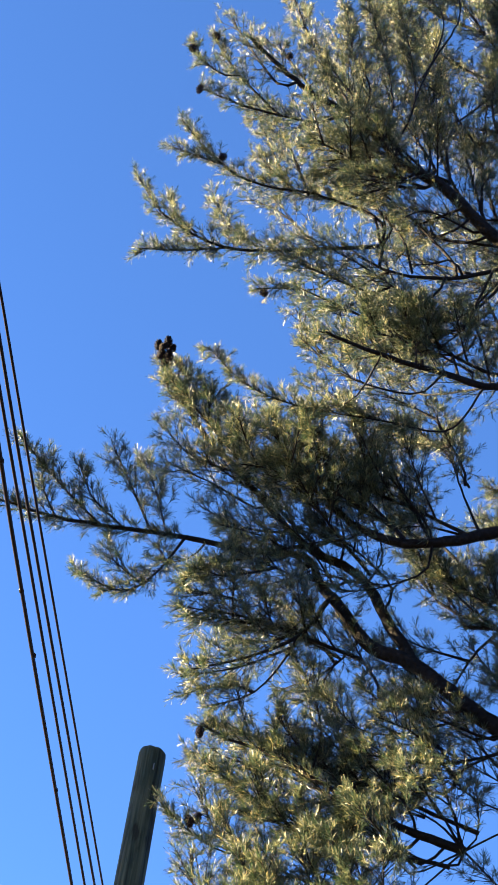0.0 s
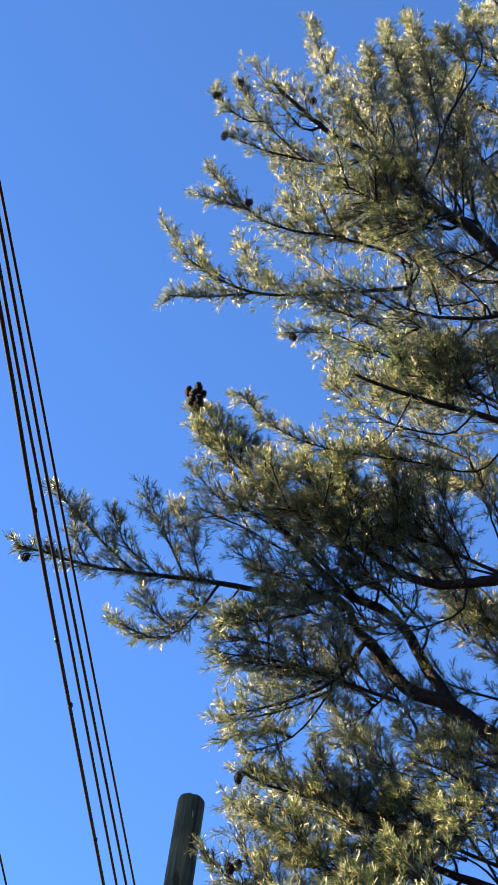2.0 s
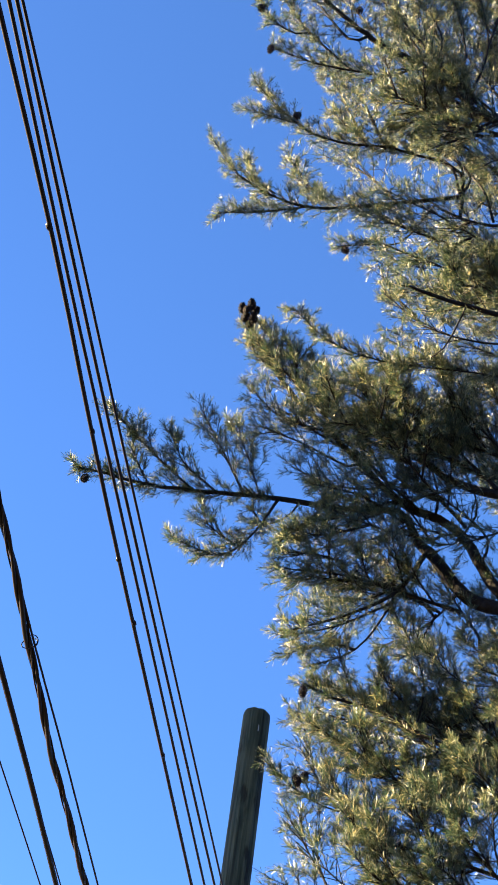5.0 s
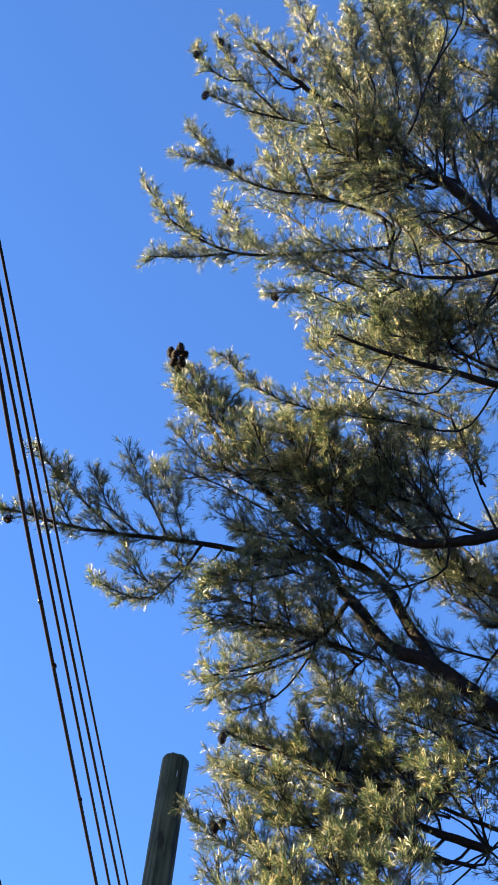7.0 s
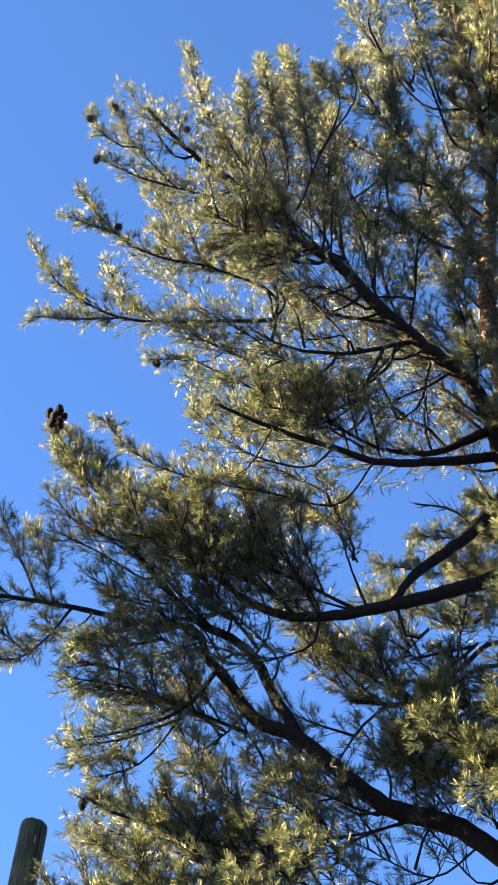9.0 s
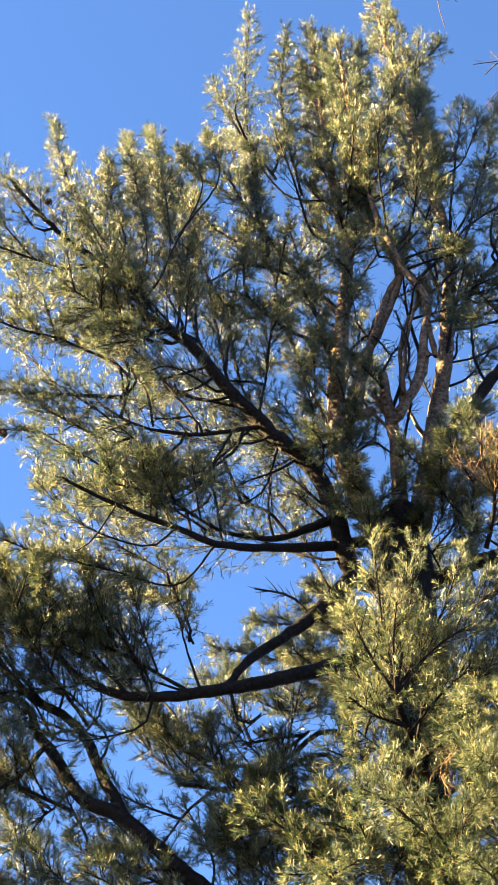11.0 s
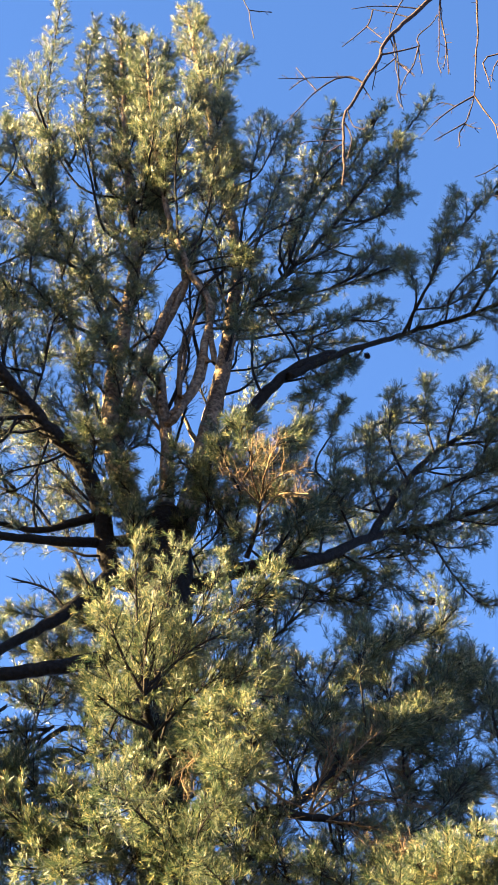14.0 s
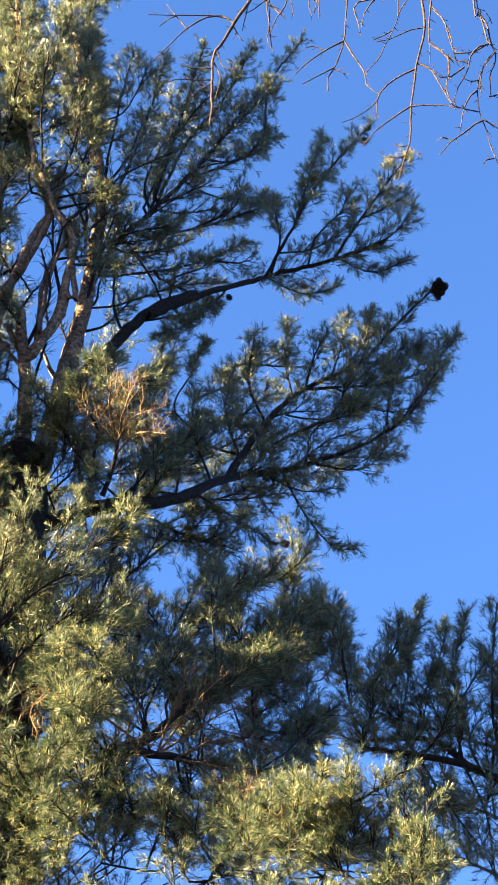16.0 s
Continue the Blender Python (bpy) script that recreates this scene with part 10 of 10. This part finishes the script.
grow(bare, "twig", [(3.58, 7.95, 20.28), (3.53, 8.00, 16.50), (3.56, 8.00, 16.34), (3.59, 8.00, 16.06), (3.61, 8.00, 15.80), (3.67, 8.00, 15.75), (3.62, 8.00, 15.61), (3.54, 8.00, 15.43), (3.48, 8.00, 15.23), (3.45, 8.00, 15.03), (3.44, 8.00, 14.81), (3.45, 8.00, 14.63), (3.48, 8.00, 14.49), (3.49, 8.00, 14.29), (3.52, 8.00, 14.09), (3.54, 8.00, 14.01)], 0.0160, 0.0035, 0.05, 0.25, 1.0)
grow(bare, "twig", [(3.58, 8.02, 16.30), (3.63, 8.02, 16.15), (3.64, 8.02, 15.87), (3.67, 8.02, 15.68), (3.63, 8.02, 15.47), (3.59, 8.02, 15.34), (3.57, 8.02, 15.01)], 0.0090, 0.0035, 0.05, 0.25, 1.0)
grow(bare, "twig", [(3.58, 7.95, 20.28), (3.56, 8.00, 16.51), (3.59, 8.00, 16.40), (3.64, 8.00, 16.31), (3.67, 8.00, 16.15)], 0.0070, 0.0035, 0.05, 0.25, 1.0)
grow(bare, "twig", [(3.61, 8.00, 15.80), (3.51, 8.00, 15.72), (3.43, 8.00, 15.54), (3.39, 8.00, 15.32), (3.33, 8.00, 15.14), (3.28, 8.00, 15.00), (3.24, 8.00, 14.83)], 0.0090, 0.0035, 0.05, 0.25, 1.0)
grow(bare, "twig", [(3.65, 8.02, 15.69), (3.58, 8.02, 15.57), (3.52, 8.02, 15.35), (3.49, 8.02, 15.15), (3.49, 8.02, 15.00)], 0.0080, 0.0035, 0.05, 0.25, 1.0)
grow(bare, "twig", [(3.45, 8.00, 15.03), (3.38, 8.00, 14.92), (3.33, 8.00, 14.77), (3.29, 8.00, 14.61), (3.26, 8.00, 14.37)], 0.0085, 0.0035, 0.05, 0.25, 1.0)
grow(bare, "twig", [(3.47, 8.00, 14.60), (3.39, 8.00, 14.52), (3.31, 8.00, 14.39), (3.17, 8.00, 14.20), (3.07, 8.00, 14.00)], 0.0085, 0.0035, 0.05, 0.25, 1.0)
grow(bare, "twig", [(3.17, 8.00, 14.21), (3.14, 8.00, 14.24), (3.10, 8.00, 14.24)], 0.0060, 0.0035, 0.05, 0.25, 1.0)
grow(bare, "twig", [(3.43, 8.00, 14.71), (3.36, 8.00, 14.71), (3.28, 8.00, 14.72), (3.22, 8.00, 14.73)], 0.0075, 0.0035, 0.05, 0.25, 1.0)
grow(bare, "twig", [(3.47, 8.00, 14.61), (3.54, 8.00, 14.55), (3.59, 8.00, 14.51)], 0.0075, 0.0035, 0.05, 0.25, 1.0)
grow(bare, "twig", [(3.15, 8.00, 16.19), (3.22, 8.00, 16.09), (3.25, 8.00, 15.94), (3.26, 8.00, 15.78), (3.28, 8.00, 15.63), (3.30, 8.00, 15.44), (3.40, 8.00, 15.42)], 0.0080, 0.0035, 0.05, 0.25, 1.0)
grow(bare, "twig", [(3.60, 8.02, 15.82), (3.49, 8.02, 15.68), (3.44, 8.02, 15.63), (3.29, 8.02, 15.57)], 0.0070, 0.0035, 0.05, 0.25, 1.0)
grow(bare, "twig", [(3.36, 8.00, 15.35), (3.29, 8.00, 15.24), (3.21, 8.00, 15.14), (3.13, 8.00, 15.13), (3.07, 8.00, 15.23), (2.99, 8.00, 15.25)], 0.0080, 0.0035, 0.05, 0.25, 1.0)
grow(bare, "twig", [(3.47, 8.00, 15.19), (3.41, 8.00, 15.15), (3.35, 8.00, 15.17)], 0.0060, 0.0035, 0.05, 0.25, 1.0)
grow(bare, "twig", [(3.55, 8.00, 14.97), (3.59, 8.00, 15.00), (3.63, 8.00, 15.04)], 0.0060, 0.0035, 0.05, 0.25, 1.0)
grow(bare, "twig", [(3.51, 8.00, 14.08), (3.46, 8.00, 14.05), (3.43, 8.00, 14.02)], 0.0060, 0.0035, 0.05, 0.25, 1.0)
grow(bare, "twig", [(3.23, 8.00, 15.51), (3.23, 8.00, 15.34), (3.21, 8.00, 15.14), (3.18, 8.00, 15.00), (3.22, 8.00, 14.74)], 0.0075, 0.0035, 0.05, 0.25, 1.0)
grow(bare, "twig", [(3.11, 8.00, 15.61), (3.18, 8.00, 15.54), (3.24, 8.00, 15.44), (3.27, 8.00, 15.41)], 0.0075, 0.0035, 0.05, 0.25, 1.0)


# ---- cones ----
def cone_mesh():
    """An open pine cone: a core with rows of turned-out scales, tip down."""
    bm = bmesh.new()
    bmesh.ops.create_uvsphere(bm, u_segments=8, v_segments=6, radius=0.5, matrix=Matrix.Diagonal((0.62, 0.62, 1.2, 1)))
    for i in range(46):
        h = i / 45
        a = i * 2.399963
        r = 0.44 * math.sin(math.pi * (0.12 + 0.82 * h)) + 0.05
        m = Matrix.Rotation(a, 4, "Z") @ Matrix.Translation((r, 0, -0.6 + 1.15 * h)) @ Matrix.Rotation(radians(-25 - 30 * h), 4, "Y")
        bmesh.ops.create_cone(bm, segments=5, radius1=0.17, radius2=0.09, depth=0.10, cap_ends=True, matrix=m @ Matrix.Diagonal((1, 0.85, 1, 1)))
    me = bpy.data.meshes.new("pine_cone")
    bm.to_mesh(me)
    bm.free()
    me.materials.append(CONE)
    return me


CONE_MESH = cone_mesh()
crng = random.Random(5)


def cone(place, size, tilt=0.0):
    """One cone on the branch that passes nearest."""
    p = np.array(place)
    ob = min(SPINES, key=lambda s: np.min(np.linalg.norm(s[1] - p, axis=1)))[0]
    c = new("pine_cone", CONE_MESH)
    c.parent = ob
    top = ob.parent.location
    c.matrix_basis = Matrix.Translation(Vector(place) - top) @ pose(0, 0, 0, tilt + crng.uniform(-25, 25), crng.uniform(-30, 30), crng.uniform(0, 360)) @ Matrix.Diagonal((size * 1.12, size * 1.12, size * 1.4, 1))


for place in ((-3.401, 9.328, 11.517), (-3.344, 9.358, 11.582), (-3.354, 9.313, 11.474), (-3.329, 9.416, 11.568), (-3.379, 9.359, 11.452), (-3.314, 9.350, 11.424), (-3.366, 9.440, 11.468)):
    cone(place, 0.05)
for place in ((-4.260, 9.156, 9.804), (-3.268, 8.302, 13.730), (-3.175, 8.399, 13.330), (-2.628, 8.756, 14.192), (-2.632, 9.170, 11.860), (-2.752, 9.787, 8.434), (-2.976, 8.662, 12.828),
              (-2.695, 9.673, 7.707), (-2.736, 9.978, 7.923), (-3.121, 8.362, 13.956)):
    cone(place, 0.044, 180)
for place in ((1.649, 10.185, 13.875), (1.691, 10.242, 14.004), (2.069, 10.354, 18.965), (1.920, 10.285, 18.534), (3.014, 9.628, 16.739), (2.985, 9.669, 16.584), (1.852, 10.236, 14.638)):
    cone(place, 0.042, 180)
for place in ((3.675, 10.104, 15.068), (3.690, 10.080, 15.120), (3.742, 10.090, 15.040), (3.752, 10.060, 15.105), (3.700, 10.110, 15.150), (3.722, 10.066, 15.156), (3.768, 10.057, 15.092), (3.711, 10.113, 15.008), (3.718, 10.075, 15.085), (3.700, 10.095, 15.045), (3.958, 12.059, 13.065), (3.824, 12.122, 12.503), (2.527, 11.051, 12.581)):
    cone(place, 0.05, 180)


# ---- utility pole ----
def utility_pole(top, radius):
    """A bare weathered round pole with a worn, slightly domed top."""
    ob = new("utility_pole")
    ob.location = (top[0], top[1], 0)
    rng = np.random.default_rng(3)
    zs = np.concatenate([np.linspace(-0.06, top[2] - 0.5, 24), np.linspace(top[2] - 0.45, top[2] - 0.05, 8), [top[2] - 0.03, top[2] - 0.012, top[2], top[2] + 0.004]])
    sides = 28
    a = np.linspace(0, 2 * math.pi, sides, endpoint=False)
    lump = 1 + 0.02 * np.sin(3 * a + 1) + 0.008 * np.sin(7 * a) + 0.005 * rng.normal(size=sides)
    r = radius * (1 + 0.035 * (top[2] - zs))
    r[-4:] = radius * np.array([0.99, 0.96, 0.88, 0.05])
    v = np.stack([np.outer(r, np.cos(a) * lump), np.outer(r, np.sin(a) * lump), np.repeat(zs[:, None], sides, 1)], -1)
    v[-4:-1, :, 2] += 0.003 * rng.normal(size=(1, sides))
    i = np.arange(len(zs) * sides).reshape(len(zs), sides)
    j = np.roll(i, -1, 1)
    f = np.stack([i[:-1], j[:-1], j[1:], i[1:]], -1).reshape(-1, 4)
    mesh_object("shaft", v.reshape(-1, 3), f, POLE, ob)
    toward = math.atan2(-top[1], -top[0])
    bm = bmesh.new()
    at = Vector((math.cos(toward + 0.25), math.sin(toward + 0.25), 0)) * radius * 1.0
    bmesh.ops.create_cone(bm, segments=8, radius1=0.004, radius2=0.003, depth=0.05, cap_ends=True, matrix=Matrix.Translation(at + Vector((0, 0, top[2] - 0.17))))
    part("nail", bm, STEEL, ob, "bent steel nail")
    return tagged(ob, "bare weathered grey-green wooden utility pole with worn top", "utility pole")


utility_pole((-3.374, 10.884, 9.026), 0.096)


# ---- overhead cables ----
def hung(points, ahead=40.0, behind=30.0):
    p = np.array(points)
    first, last = unit(p[0] - p[1]), unit(p[-1] - p[-2])
    back = [p[0] + first * behind * k for k in (1.0, 0.5, 0.2, 0.06, 0.02)]
    far = [p[-1] + last * ahead * k for k in (0.02, 0.06, 0.2, 0.5, 1.0)]
    return np.vstack([back, p, far])


def cable(points, radius, label, group="overhead cables"):
    path, _, _ = smooth_path(hung(points), 0.35)
    v, f = tubes(path[None], np.full((1, len(path)), radius), 8)
    return tagged(mesh_object("overhead_cable", v, f, CABLE), label, "cable", group)


def bundle(points, radius, turn, label):
    """Two sheathed strands wound round each other, in one cable."""
    path, _, length = smooth_path(hung(points, 25.0, 15.0), 0.09)
    s = np.linspace(0, length, len(path))
    tan = unit(np.gradient(path, axis=0))
    u = unit(np.cross(tan, (0, 0, 1.0)))
    w = np.cross(tan, u)
    ob = new("twisted_cable")
    ob.location = path[0]
    for k in range(3):
        a = s / turn * 2 * math.pi + k * 2.1 + 0.5 * np.sin(s * 1.3)
        line = path - path[0] + (u * np.cos(a)[:, None] + w * np.sin(a)[:, None]) * radius * 0.9
        v, f = tubes(line[None], np.full((1, len(path)), radius * (1.0, 0.7, 0.35)[k]), 7)
        mesh_object("strand", v, f, CABLE, ob)
    return tagged(ob, label, "cable", "overhead cables")


first_cable = cable([(-1.970, 2.971, 6.100), (-2.097, 3.913, 6.100), (-2.298, 5.190, 6.100), (-2.707, 8.024, 6.100)], 0.0082, "thick black telephone cable overhead, slightly lumpy")
cable([(-1.979, 3.042, 6.200), (-2.131, 4.079, 6.200), (-2.301, 5.310, 6.200), (-2.701, 8.204, 6.200)], 0.0066, "black overhead cable against the sky")
cable([(-1.971, 3.039, 6.250), (-2.113, 4.050, 6.250), (-2.294, 5.371, 6.250), (-2.678, 8.295, 6.250)], 0.0066, "black overhead cable against the sky")
cable([(-1.975, 3.074, 6.300), (-2.106, 4.097, 6.300), (-2.283, 5.432, 6.300), (-2.665, 8.385, 6.300)], 0.0055, "thin black overhead cable against the sky")
twisted = bundle([(-2.761, 5.387, 6.100), (-2.883, 6.012, 6.100), (-3.043, 6.813, 6.100), (-3.245, 8.009, 6.100)], 0.011, 0.9, "heavy twisted black power cable")
cable([(-2.773, 5.492, 6.100), (-2.875, 6.093, 6.100), (-2.999, 6.885, 6.100), (-3.184, 8.011, 6.100)], 0.005, "thin black wire beside the twisted cable")
cable([(-3.108, 6.410, 6.100), (-3.236, 7.134, 6.100), (-3.400, 8.005, 6.100)], 0.0138, "thick black cable with frayed sheath")
cable([(-3.128, 6.445, 6.140), (-3.270, 7.246, 6.140), (-3.407, 8.076, 6.140)], 0.004, "thin black overhead wire against the sky")
cable([(-3.351, 7.128, 6.100), (-3.483, 8.002, 6.100)], 0.004, "thin black overhead wire against the sky")

# lashing knots on the lumpy cable
for place in ((-2.400, 5.917, 6.100), (-2.346, 5.508, 6.100), (-2.085, 3.800, 6.100), (-2.232, 4.771, 6.100), (-2.542, 6.886, 6.100)):
    bm = bmesh.new()
    bmesh.ops.create_uvsphere(bm, u_segments=8, v_segments=6, radius=0.0105, matrix=Matrix.Translation(place) @ Matrix.Diagonal((1, 1.7, 1, 1)))
    part("knot", bm, CABLE, first_cable)

# loose loops of wire on the twisted cable
for (px, py, pz), r, turn in (((-2.884, 6.020, 6.100), 0.034, 0.3), ((-2.879, 6.032, 6.120), 0.026, -0.5)):
    a = np.linspace(0, 2 * math.pi, 25)
    loop = np.stack([px + r * np.cos(a), py + r * np.sin(a) * math.sin(turn), pz + r * np.sin(a) * math.cos(turn)], 1)
    v, f = tubes((loop - np.array(twisted.location))[None], np.full((1, 25), 0.0022), 5)
    mesh_object("wire_loop", v, f, CABLE, twisted)
